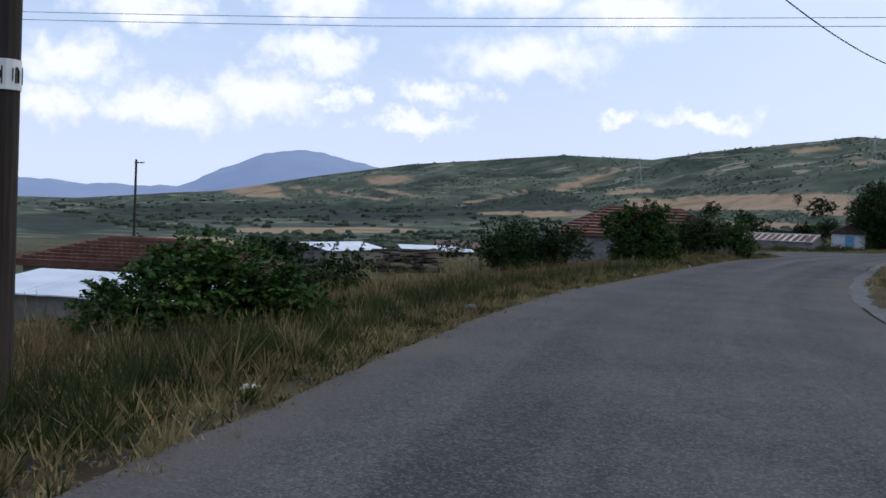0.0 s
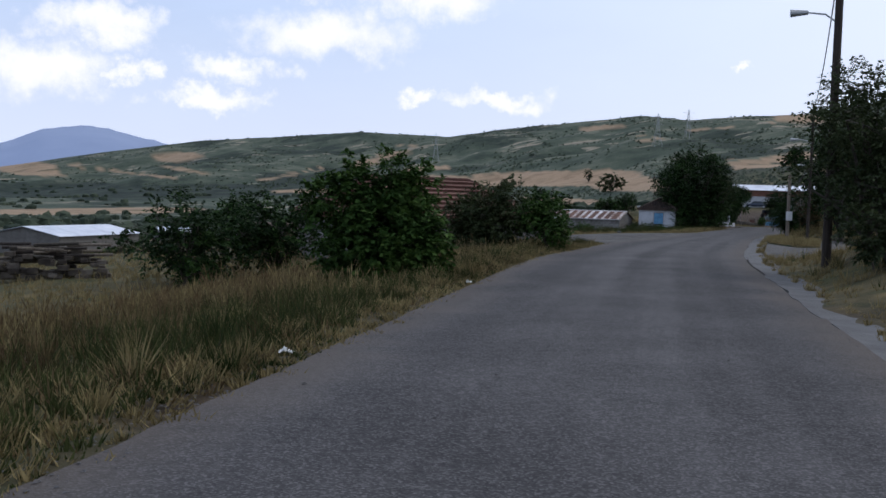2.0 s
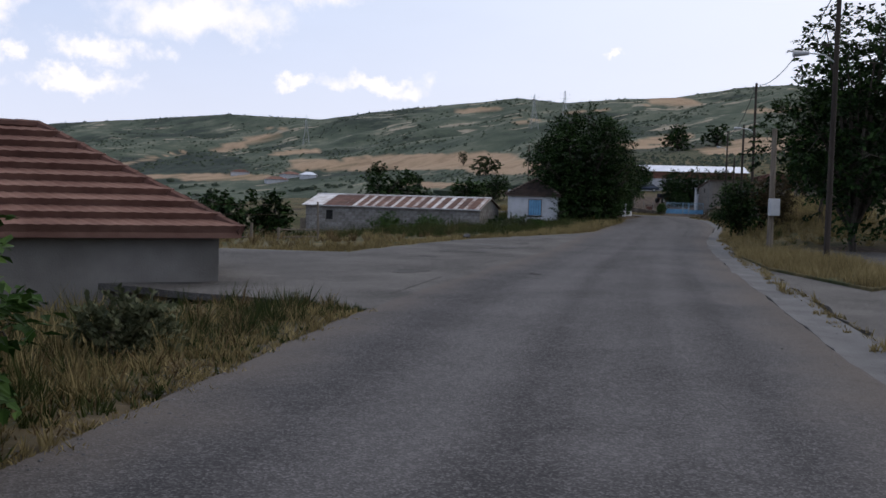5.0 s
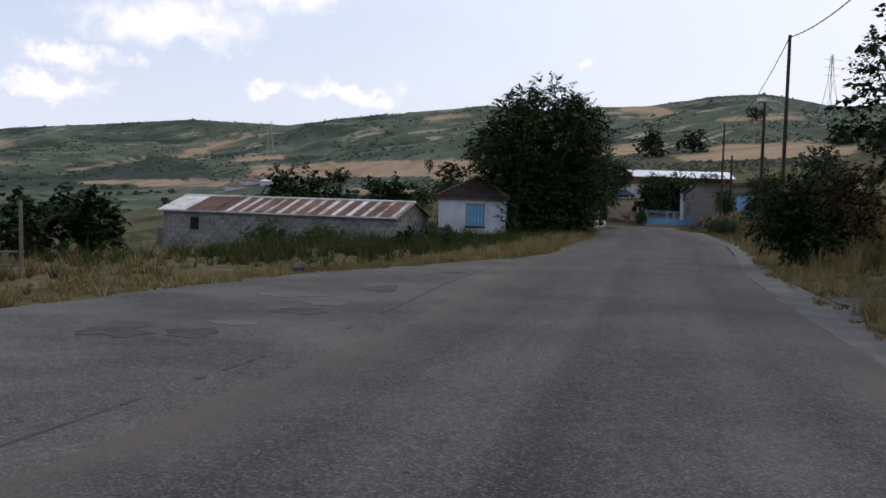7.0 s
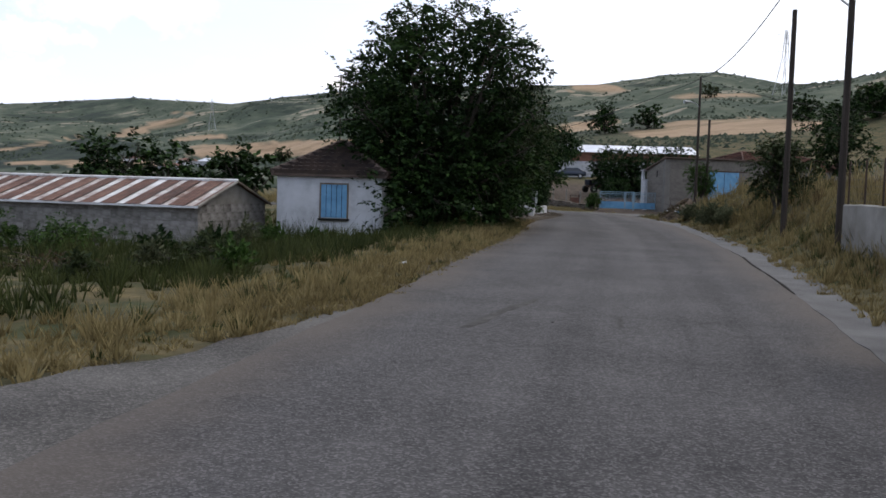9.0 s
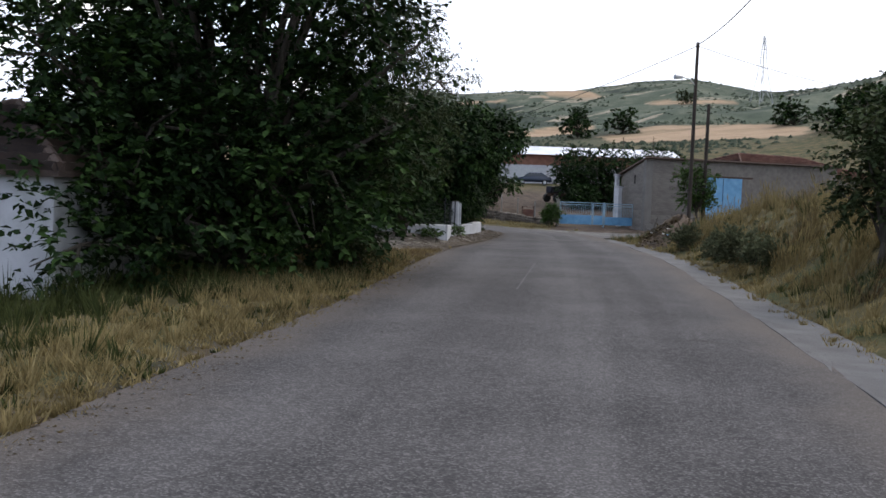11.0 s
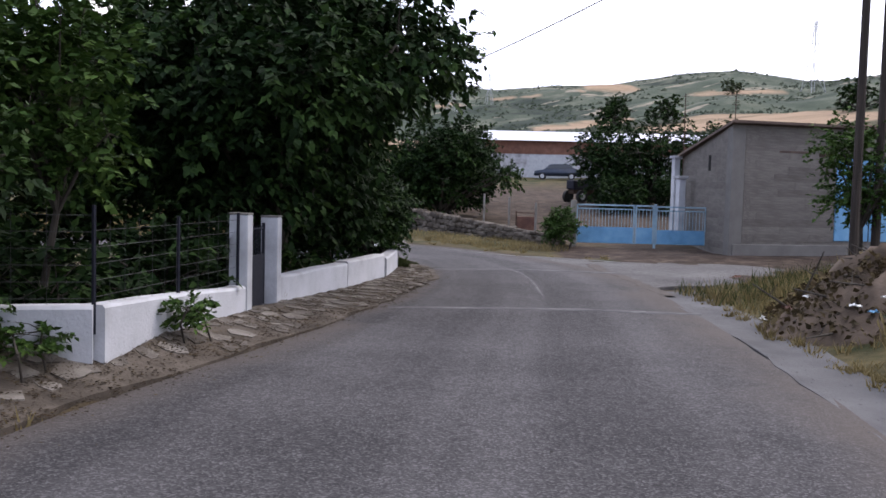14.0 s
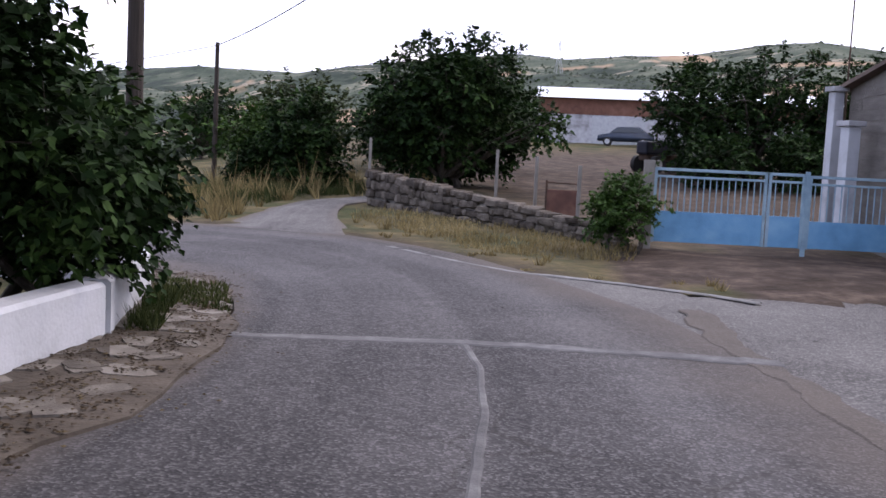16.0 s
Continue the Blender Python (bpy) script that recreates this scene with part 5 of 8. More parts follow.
def sheet_roof(t, x0, x1, y0, z0, y1, z1, mats, rng):
    """Corrugated sheets laid side by side down a slope, some rusted through and some still bright."""
    x, k = x0, 0
    while x < x1 - 0.05:
        w = mats[k % len(mats)][1] * rng.uniform(0.85, 1.15)
        e = min(x1, x + w)
        lift = 0.015 + 0.012 * (k % 2) + rng.uniform(0, 0.01)
        ribs = max(3, int((e - x) / 0.09)) | 1
        v, f = [], []
        dy = rng.uniform(-0.05, 0.05)
        for i in range(ribs + 1):
            g = x + (e + 0.02 - x) * i / ribs
            up = lift + 0.018 * (i % 2)
            v += [(g, y0 + dy, z0 + up), (g, y1, z1 + up), (g, y0 + dy, z0 + up - 0.012)]
        for i in range(ribs):
            a = 3 * i
            f += [(a, a + 3, a + 4, a + 1), (a + 2, a + 5, a + 3, a)]
        arrays("roof_sheet", np.array(v), np.array(f), mats[k % len(mats)][0], t)
        x, k = e, k + 1


rng = np.random.default_rng(8)
slope = (SR - SE) / (SD / 2)
sheet_roof(stable, -0.2, 1.6, -0.25, SE - 0.25 * slope, SD / 2, SR, [(M["zinc"], 0.9)], rng)
sheet_roof(stable, 1.6, 4.0, -0.25, SE - 0.25 * slope, SD / 2, SR, [(M["rust"], 0.9)], rng)
sheet_roof(stable, 4.0, SW + 0.15, -0.25, SE - 0.25 * slope, SD / 2, SR, [(M["zinc"], 0.3), (M["rust"], 0.52)], rng)
sheet_roof(stable, -0.2, SW + 0.15, SD + 0.25, SE - 0.25 * slope, SD / 2, SR, [(M["rust"], 0.9), (M["zinc"], 0.5)], rng)
part("eave_board", boxed((-0.2, -0.27, SE - 0.12), (SW + 0.15, -0.23, SE - 0.05)), M["zinc"], stable)
part("verge_board", rods(((SW + 0.14, -0.25, SE - 0.06), (SW + 0.14, SD / 2, SR + 0.02), 0.05, 0.05), sides=6), M["old_plaster"], stable)
part("verge_board", rods(((SW + 0.14, SD + 0.25, SE - 0.06), (SW + 0.14, SD / 2, SR + 0.02), 0.05, 0.05), sides=6), M["timber"], stable)
part("ridge_cap", rods(((-0.2, SD / 2, SR + 0.04), (SW + 0.15, SD / 2, SR + 0.04), 0.07, 0.07), sides=6), M["zinc"], stable)
part("corner_post", boxed((-0.75, 0.5, -0.4), (-0.3, 1.0, 1.35), 0.02), M["timber"], stable, "dark timber post at the end wall")

# White-washed house with a blue door, beside the stable.
wh, wh_wall, wh_roof = hip_house("white_house", Matrix.Translation((34.69, 109.68, -0.45)) @ Matrix.Rotation(radians(-25), 4, "Z"), 3.75, 4.2, 2.34, 3.5, 1.8, M["lime_white"], M["tile_dark"], "white-washed hut with dark tile roof and blue door", 9, 0.16)
wd = part("door", boxed((1.6, -0.03, 0.83), (2.52, 0.06, 1.98), 0.01), M["blue_paint"], wh, "faded blue boarded door")
part("door_frame", box(box(boxed((1.55, -0.05, 0.8), (1.6, 0.06, 2.04), 0.008), (2.52, -0.05, 0.8), (2.57, 0.06, 2.04), 0.008), (1.6, -0.05, 1.98), (2.52, 0.06, 2.04), 0.008), M["timber"], wd)
# the shadow at the sill is given as a near-black colour
part("sill", boxed((1.5, -0.1, 0.72), (2.62, 0.05, 0.8), 0.015), M["void"], wd, "door sill with its shadow painted near black")
for k in range(1, 5):
    part("board_joint", boxed((1.6 + 0.184 * k - 0.008, -0.036, 0.84), (1.6 + 0.184 * k + 0.008, -0.02, 1.97)), M["void"], wd)
aer = thing("tv_aerial", Matrix.Translation((37.9, 114.6, -0.3)), "thin television aerial mast behind the hut", "aerial")
part("mast", rods(((0, 0, 0), (0, 0, 6.3), 0.035, 0.03), sides=6), M["rusty_steel"], aer)
part("boom", rods(((-0.3, 0, 6.2), (0.3, 0.1, 6.2), 0.015, 0.015), sides=5), M["rusty_steel"], aer)
part("boom", rods(((-0.2, 0, 5.8), (0.2, 0, 5.8), 0.03, 0.03), sides=5), M["rusty_steel"], aer)

# ---- the walled garden ----


def low_wall(name, a, b, z, h, thick, label, tilt=0.0, wash="lime_white"):
    m, n = wall_frame(a, b)
    t = thing(name, Matrix.Translation((0, 0, z)) @ m, label, "garden wall")
    rngw = np.random.default_rng(int(n * 100))
    v, k = [], max(2, int(n / 0.5))
    bm = bmesh.new()
    prev = None
    for i in range(k + 1):
        x = n * i / k
        up = h + tilt * x + rngw.uniform(-0.012, 0.012)
        off = rngw.uniform(-0.01, 0.01)
        ring = [bm.verts.new(p) for p in ((x, -thick / 2 + off, -0.5), (x, -thick / 2 + off, up - 0.03), (x, -thick / 2 + 0.03 + off, up), (x, thick / 2 - 0.03 + off, up), (x, thick / 2 + off, up - 0.03), (x, thick / 2 + off, -0.5))]
        if prev:
            for q in range(5):
                bm.faces.new((prev[q], ring[q], ring[q + 1], prev[q + 1]))
        else:
            bm.faces.new(ring)
        prev = ring
    bm.faces.new(prev[::-1])
    bmesh.ops.recalc_face_normals(bm, faces=bm.faces)
    part("wall", bm, M[wash], t)
    return t, n


def mesh_fence(t, n, h, base, posts, material):
    """Wire fence on top of a wall: posts and strands."""
    for k in range(posts + 1):
        part("fence_post", rods(((n * k / posts, 0, base - 0.1), (n * k / posts, 0, base + h), 0.022, 0.022), sides=6), material, t)
    bm = bmesh.new()
    for k in range(6):
        rod(bm, (0, 0, base + h * (k + 0.6) / 6.2), (n, 0, base + h * (k + 0.6) / 6.2), 0.0025, 0.0025, 4)
    for k in range(int(n / 0.3)):
        rod(bm, (0.3 * k, 0, base), (0.3 * k, 0, base + h), 0.002, 0.002, 4)
    part("fence_wire", bm, M["cable"], t)


GW1, n1 = low_wall("garden_wall", (42.0, 122.0), (49.6, 121.75), 0.42, 0.27, 0.24, "low white-washed garden wall along the pavement")
mesh_fence(GW1, n1, 0.95, 0.24, 3, M["dark_metal"])
GW2, n2 = low_wall("garden_wall", (49.6, 121.75), (51.18, 125.07), 0.30, 0.40, 0.24, "low white-washed garden wall beside the gate", tilt=-0.05)
mesh_fence(GW2, n2, 0.95, 0.22, 2, M["dark_metal"])
GW3, n3 = low_wall("garden_wall", (51.8, 126.44), (53.3, 129.0), 0.06, 0.46, 0.26, "low white-washed garden wall after the gate")
GW4, n4 = low_wall("garden_wall", (53.32, 129.04), (54.42, 130.92), 0.06, 0.47, 0.26, "low white-washed garden wall with a cracked end")
GW5, n5 = low_wall("garden_wall", (54.5, 131.05), (55.28, 133.2), 0.05, 0.40, 0.26, "low white-washed garden wall, chipped along its top", tilt=0.01)
GW6, n6 = low_wall("garden_wall", (55.29, 133.24), (55.42, 135.6), 0.05, 0.42, 0.26, "low white-washed garden wall at the corner")
GW7, n7 = low_wall("garden_wall", (55.42, 135.6), (53.2, 137.6), 0.05, 0.42, 0.26, "low white-washed garden wall round the corner")
for name, x, y, hh, mat in (("gate_pillar", 51.23, 125.19, 1.345, "lime_white"), ("gate_pillar", 51.76, 126.34, 1.28, "lime_white")):
    t = thing(name, Matrix.Translation((x, y, 0.1)) @ Matrix.Rotation(radians(67), 4, "Z"), "square white-washed gate pillar with chipped corners", "pillar", "garden gate pillars")
    part("shaft", boxed((-0.11, -0.13, -0.3), (0.11, 0.13, hh), 0.025), M[mat], t)
    part("cap", boxed((-0.115, -0.135, hh), (0.115, 0.135, hh + 0.025), 0.01), M["old_plaster"], t)
gt = thing("garden_gate", Matrix.Translation((51.29, 125.31, 0.16)) @ Matrix.Rotation(radians(66), 4, "Z"), "narrow dark blue sheet-metal garden gate", "gate")
part("panel", boxed((0.1, -0.015, 0.0), (0.8, 0.015, 0.72), 0.006), M["dark_metal"], gt)
for k in range(7):
    part("bar", rods(((0.14 + 0.105 * k, 0, 0.72), (0.14 + 0.105 * k, 0, 1.12), 0.009, 0.009), sides=6), M["dark_metal"], gt)
part("top_rail", rods(((0.1, 0, 1.08), (0.8, 0, 1.08), 0.012, 0.012), sides=6), M["dark_metal"], gt)
for x in (0.08, 0.78):
    part("stile", boxed((x, -0.02, 0), (x + 0.04, 0.02, 1.15), 0.004), M["dark_metal"], gt)

# White house behind the garden, with a pillared porch.
ph = thing("porch_house", Matrix.Translation((37.65, 126.6, 0.1)), "white house with a pillared porch in a shady garden", "house")
part("wall", boxed((4.4, 1.6, -0.3), (9.0, 6.0, 2.2), 0.02), M["lime_white"], ph)
part("porch_roof", boxed((4.2, -0.3, 2.12), (9.2, 6.2, 2.3), 0.03), M["lime_white"], ph)
for x in (4.6, 6.7, 8.8):
    part("porch_pillar", boxed((x - 0.12, -0.1, -0.2), (x + 0.12, 0.14, 2.12), 0.02), M["lime_white"], ph)
    part("capital", boxed((x - 0.17, -0.15, 2.02), (x + 0.17, 0.19, 2.116), 0.02), M["lime_white"], ph)
part("floor", boxed((4.3, -0.2, -0.3), (9.1, 1.7, 0.1), 0.02), M["concrete"], ph)
part("door", boxed((7.3, 1.57, 0.1), (8.3, 1.66, 2.0), 0.01), M["void"], ph, "dark open doorway")
part("window", boxed((5.2, 1.58, 0.9), (6.2, 1.66, 1.9), 0.01), GLASS, ph)
for k in range(7):
    part("baluster", rods(((8.95, -0.2 - 0.2 * k, -0.3), (8.95, -0.2 - 0.2 * k, 0.75 - 0.09 * k), 0.012, 0.012), sides=6), M["dark_metal"], ph)
part("handrail", rods(((8.95, -0.15, 0.78), (8.95, -1.45, 0.2), 0.02, 0.02), sides=7), M["dark_metal"], ph, "dark sloping stair rail")

# ---- the junction: blockwork barn, blue gate, stone wall ----
BB = Matrix.Translation((66.85, 137.5, 0.15)) @ Matrix.Rotation(radians(-3), 4, "Z")
bb = thing("block_barn", BB, "grey blockwork barn with sloping roof and blue doors", "barn")
BW, BD, BH, BL, BK = 12.5, 5.37, 3.9, 3.1, 1.27
bb_wall = part("wall", hull([(0, 0, -0.4), (BW, 0, -0.4), (BW, BD, -0.4), (BK, BD, -0.4), (0, 0, BH), (BW, 0, BH), (BW, BD, BL), (BK, BD, BL)],
                            [(0, 1, 5, 4), (1, 2, 6, 5), (2, 3, 7, 6), (3, 0, 4, 7), (4, 5, 6, 7), (3, 2, 1, 0)]), M["block"], bb)
part("roof", hull([(-0.15, -0.25, BH + 0.04), (BW + 0.2, -0.25, BH + 0.04), (BW + 0.2, BD + 0.3, BL - 0.02), (BK - 0.15, BD + 0.3, BL - 0.02), (-0.15, -0.25, BH + 0.12), (BW + 0.2, -0.25, BH + 0.12), (BW + 0.2, BD + 0.3, BL + 0.06), (BK - 0.15, BD + 0.3, BL + 0.06)],
                  [(3, 2, 1, 0), (4, 5, 6, 7), (0, 1, 5, 4), (1, 2, 6, 5), (2, 3, 7, 6), (3, 0, 4, 7)]), M["tile_dark"], bb)
part("corner_column", boxed((0.0, -0.012, -0.4), (0.42, 0.3, BH - 0.1), 0.01), M["render_grey"], bb_wall)
bd = part("door", boxed((3.65, -0.04, 0.42), (6.1, 0.05, 3.02), 0.01), M["blue_paint"], bb, "large blue sheet-metal double door")
part("door_joint", boxed((4.86, -0.05, 0.43), (4.89, -0.03, 3.0)), M["void"], bd)
part("lintel", boxed((3.0, -0.02, 3.02), (6.8, 0.08, 3.12), 0.01), M["rusty_steel"], bb_wall)
part("lintel", boxed((1.6, -0.02, 3.1), (2.7, 0.06, 3.17), 0.01), M["tile_dark"], bb_wall)
part("plinth", boxed((0.1, -0.06, -0.4), (BW, 0.02, 0.28), 0.02), M["render_grey"], bb_wall)
part("vent_slot", boxed((0.46, 2.05, 2.55), (0.56, 2.2, 3.05), 0.01), M["void"], bb_wall)

G0, G1 = Vector((63.35, 141.0, 0)), Vector((67.55, 139.85, 0))
gm, gn = wall_frame(G0.xy, G1.xy)
bg = thing("yard_gate", Matrix.Translation((0, 0, 0.22)) @ gm, "pale blue steel gate with bars over a sheet base", "gate")


def bar_leaf(t, x0, x1, z1, plate):
    leaf = part("gate_leaf", box(box(box(boxed((x0, -0.025, 0.02), (x0 + 0.05, 0.025, z1), 0.005), (x1 - 0.05, -0.025, 0.02), (x1, 0.025, z1), 0.005), (x0, -0.025, z1 - 0.05), (x1, 0.025, z1), 0.005), (x0, -0.025, z1 - 0.17), (x1, 0.025, z1 - 0.13), 0.005), M["pale_blue"], t)
    part("sheet", boxed((x0 + 0.05, -0.012, 0.03), (x1 - 0.05, 0.012, plate), 0.003), M["blue_paint"], leaf, "bright blue sheet-metal base")
    n = int((x1 - x0) / 0.105)
    for k in range(1, n):
        x = x0 + (x1 - x0) * k / n
        part("bar", rods(((x, 0, plate), (x, 0, z1 - 0.15), 0.011, 0.011), sides=6), M["pale_blue"], leaf)
    return leaf


bar_leaf(bg, 0.06, 1.98, 1.3, 0.56)
bar_leaf(bg, 2.0, 2.62, 1.3, 0.56)
bar_leaf(bg, 2.68, gn, 1.28, 0.5)
part("gate_post", boxed((-0.12, -0.09, -0.3), (0.05, 0.09, 1.42), 0.01), M["old_plaster"], bg)
part("gate_post", boxed((2.62, -0.035, -0.3), (2.69, 0.035, 1.34), 0.006), M["pale_blue"], bg)
for x, y, h, w in ((67.6, 141.6, 2.35, 0.26), (68.15, 142.9, 3.1, 0.22)):
    t = thing("porch_post", Matrix.Translation((x, y, 0.2)), "white-washed porch post behind the gate", "post", "porch posts")
    part("shaft", boxed((-w / 2, -w / 2, -0.3), (w / 2, w / 2, h - 0.1), 0.02), M["lime_white"], t)
    part("cap", boxed((-w / 2 - 0.06, -w / 2 - 0.06, h - 0.1), (w / 2 + 0.06, w / 2 + 0.06, h), 0.01), M["white_wash"], t)

# Dry stone wall of the field opposite.
S0, S1 = (59.85, 149.2), (63.1, 141.4)
sm, sn = wall_frame(S0, S1)
sw = thing("stone_wall", Matrix.Translation((0, 0, -0.12)) @ sm, "rough brown stone field wall with a slanting top", "stone wall")
part("core", hull([(0.05, -0.13, -0.4), (sn - 0.05, -0.13, -0.4), (sn - 0.05, 0.13, -0.4), (0.05, 0.13, -0.4), (0.05, -0.13, 1.2), (sn - 0.05, -0.13, 0.5), (sn - 0.05, 0.13, 0.5), (0.05, 0.13, 1.2)],
                  [(0, 1, 5, 4), (1, 2, 6, 5), (2, 3, 7, 6), (3, 0, 4, 7), (4, 5, 6, 7), (3, 2, 1, 0)]), M["old_plaster"], sw)
rs = np.random.default_rng(21)
stone_mesh = []
for k in range(6):
    bm = bmesh.new()
    bmesh.ops.create_cube(bm, size=1.0)
    bmesh.ops.bevel(bm, geom=list(bm.edges), offset=0.16, segments=1, affect="EDGES")
    for v in bm.verts:
        v.co += Vector(rs.normal(0, 0.035, 3))
    me = bpy.data.meshes.new("stone")
    bm.to_mesh(me); bm.free()
    me.materials.append(M["stone"])
    stone_mesh.append(me)
for row in range(7):
    x = rs.uniform(-0.1, 0)
    while x < sn:
        w = rs.uniform(0.12, 0.46)
        ob = new("stone", stone_mesh[rs.integers(6)])
        ob.parent = sw
        top = 1.28 - 0.085 * x
        ob.matrix_basis = Matrix.Translation((x + w / 2, -0.08 + rs.normal(0, 0.02), -0.3 + (row + 0.5) * (top + 0.28) / 7 + rs.normal(0, 0.012))) @ Euler((rs.normal(0, 0.04), rs.normal(0, 0.05), rs.normal(0, 0.07))).to_matrix().to_4x4() @ Matrix.Diagonal((w * rs.uniform(0.9, 1.1), 0.34, (top + 0.28) / 7 * rs.uniform(0.82, 1.15), 1))
        x += w
for (x, y), h in (((62.4, 147.2), 1.6), ((63.1, 143.7), 1.35), ((59.78, 149.6), 1.75), ((62.9, 145.8), 1.5)):
    t = thing("fence_post", at_ground(x, y, -0.1), "slim pale fence post behind the stone wall", "post", "field fence posts")
    part("shaft", boxed((-0.032, -0.032, -0.2), (0.032, 0.032, h), 0.008), M["old_plaster"], t)
cr = thing("rusty_crate", at_ground(63.2, 144.9, 0.0, -20), "rusty sheet-metal crate by the wall", "crate")
for y in (-0.3, 0.28):
    part("side_panel", boxed((-0.35, y, 0.12), (0.35, y + 0.02, 0.72), 0.006), M["rust"], cr)
for x in (-0.35, 0.33):
    part("end_panel", boxed((x, -0.3, 0.12), (x + 0.02, 0.3, 0.78), 0.006), M["rust"], cr)
    for y in (-0.31, 0.27):
        part("corner_post", boxed((x - 0.01, y, 0.0), (x + 0.03, y + 0.04, 0.92), 0.006), M["rusty_steel"], cr)
part("bottom", boxed((-0.33, -0.28, 0.14), (0.33, 0.28, 0.17), 0.004), M["rusty_steel"], cr)
for y in (-0.3, 0.28):
    part("rim", rods(((-0.36, y + 0.01, 0.88), (0.36, y + 0.01, 0.86), 0.015, 0.015), sides=6), M["rusty_steel"], cr)

# The large barn uphill, and what stands round it.
rb = thing("red_barn", Matrix.Translation((80.3, 198.0, 2.4)) @ Matrix.Rotation(radians(-21), 4, "Z"), "long barn, white below and brick above, pale metal roof", "barn")
part("wall", boxed((0, 0, -1.0), (24, 11, 3.1), 0.02), M["white_wash"], rb)
part("brick_band", boxed((0, -0.02, 3.1), (24, 11, 4.35), 0.02), M["brick_red"], rb)
part("roof", hull([(-0.4, -0.5, 4.35), (24.4, -0.5, 4.35), (24.4, 11.5, 4.35), (-0.4, 11.5, 4.35), (-0.4, 5.5, 5.6), (24.4, 5.5, 5.6)], [(0, 1, 5, 4), (2, 3, 4, 5), (3, 0, 4), (1, 2, 5), (3, 2, 1, 0)]), M["metal_roof"], rb)
part("shed_door", boxed((4.2, -0.05, 0), (8.4, 0.05, 3.0), 0.01), M["steel"], rb, "grey sliding sheet-metal door")
part("shed_door", boxed((13.0, -0.05, 0), (16.4, 0.05, 3.0), 0.01), M["steel"], rb, "grey sliding sheet-metal door")


def car(name, m, paint, label):
    t = thing(name, m, label, "car")
    prof = [(0, 0.35), (0.05, 0.75), (0.9, 0.92), (1.5, 1.4), (3.0, 1.44), (3.7, 1.0), (4.1, 0.92), (4.15, 0.35)]
    bm = bmesh.new()
    a = [bm.verts.new((x, -0.83 + (0.14 if z > 1.2 else 0), z)) for x, z in prof]
    b = [bm.verts.new((x, 0.83 - (0.14 if z > 1.2 else 0), z)) for x, z in prof]
    bm.faces.new(a[::-1]); bm.faces.new(b)
    for k in range(len(prof)):
        j = (k + 1) % len(prof)
        bm.faces.new((a[k], a[j], b[j], b[k]))
    bmesh.ops.recalc_face_normals(bm, faces=bm.faces)
    bmesh.ops.bevel(bm, geom=list(bm.edges), offset=0.05, segments=2, affect="EDGES")
    body = part("body", bm, paint, t, smooth=True)
    for s in (-1, 1):
        part("side_window", hull([(1.05, s * 0.80, 0.98), (3.45, s * 0.80, 1.02), (2.95, s * 0.715, 1.34), (1.62, s * 0.715, 1.34), (1.05, s * 0.84, 0.98), (3.45, s * 0.84, 1.02), (2.95, s * 0.755, 1.34), (1.62, s * 0.755, 1.34)],
                                 [(0, 1, 2, 3), (4, 7, 6, 5), (0, 4, 5, 1), (1, 5, 6, 2), (2, 6, 7, 3), (3, 7, 4, 0)]), GLASS, body)
        for x in (0.75, 3.35):
            w = part("wheel", rods(((x, s * 0.66, 0.31), (x, s * 0.85, 0.31), 0.31, 0.31), sides=18), M["rubber"], t)
            part("rim", rods(((x, s * 0.84, 0.31), (x, s * 0.862, 0.31), 0.19, 0.18), sides=14), M["steel"], w)
    part("windscreen", hull([(0.97, -0.7, 0.97), (0.97, 0.7, 0.97), (1.47, 0.62, 1.37), (1.47, -0.62, 1.37), (0.93, -0.7, 0.98), (0.93, 0.7, 0.98), (1.43, 0.62, 1.39), (1.43, -0.62, 1.39)],
                            [(0, 1, 2, 3), (4, 7, 6, 5), (0, 4, 5, 1), (1, 5, 6, 2), (2, 6, 7, 3), (3, 7, 4, 0)]), GLASS, body)
    return t


car("parked_car", at_ground(83.2, 192.6, 0.0, -25), M["car_paint"], "dark estate car parked before the barn")

for x, y, top in ((68.8, 143.5, 5.6), (71.0, 143.6, 5.75)):
    am = thing("aerial_mast", Matrix.Translation((x, y, 0.2)), "thin steel aerial mast beside the barn", "aerial", "barn aerials")
    part("mast", rods(((0, 0, -0.3), (0, 0, top - 0.2), 0.022, 0.016), sides=6), M["rusty_steel"], am)
    for k in range(3):
        part("boom", rods(((-0.16, 0, top - 0.3 - 0.16 * k), (0.16, 0.03, top - 0.3 - 0.16 * k), 0.008, 0.008), sides=5), M["rusty_steel"], am)


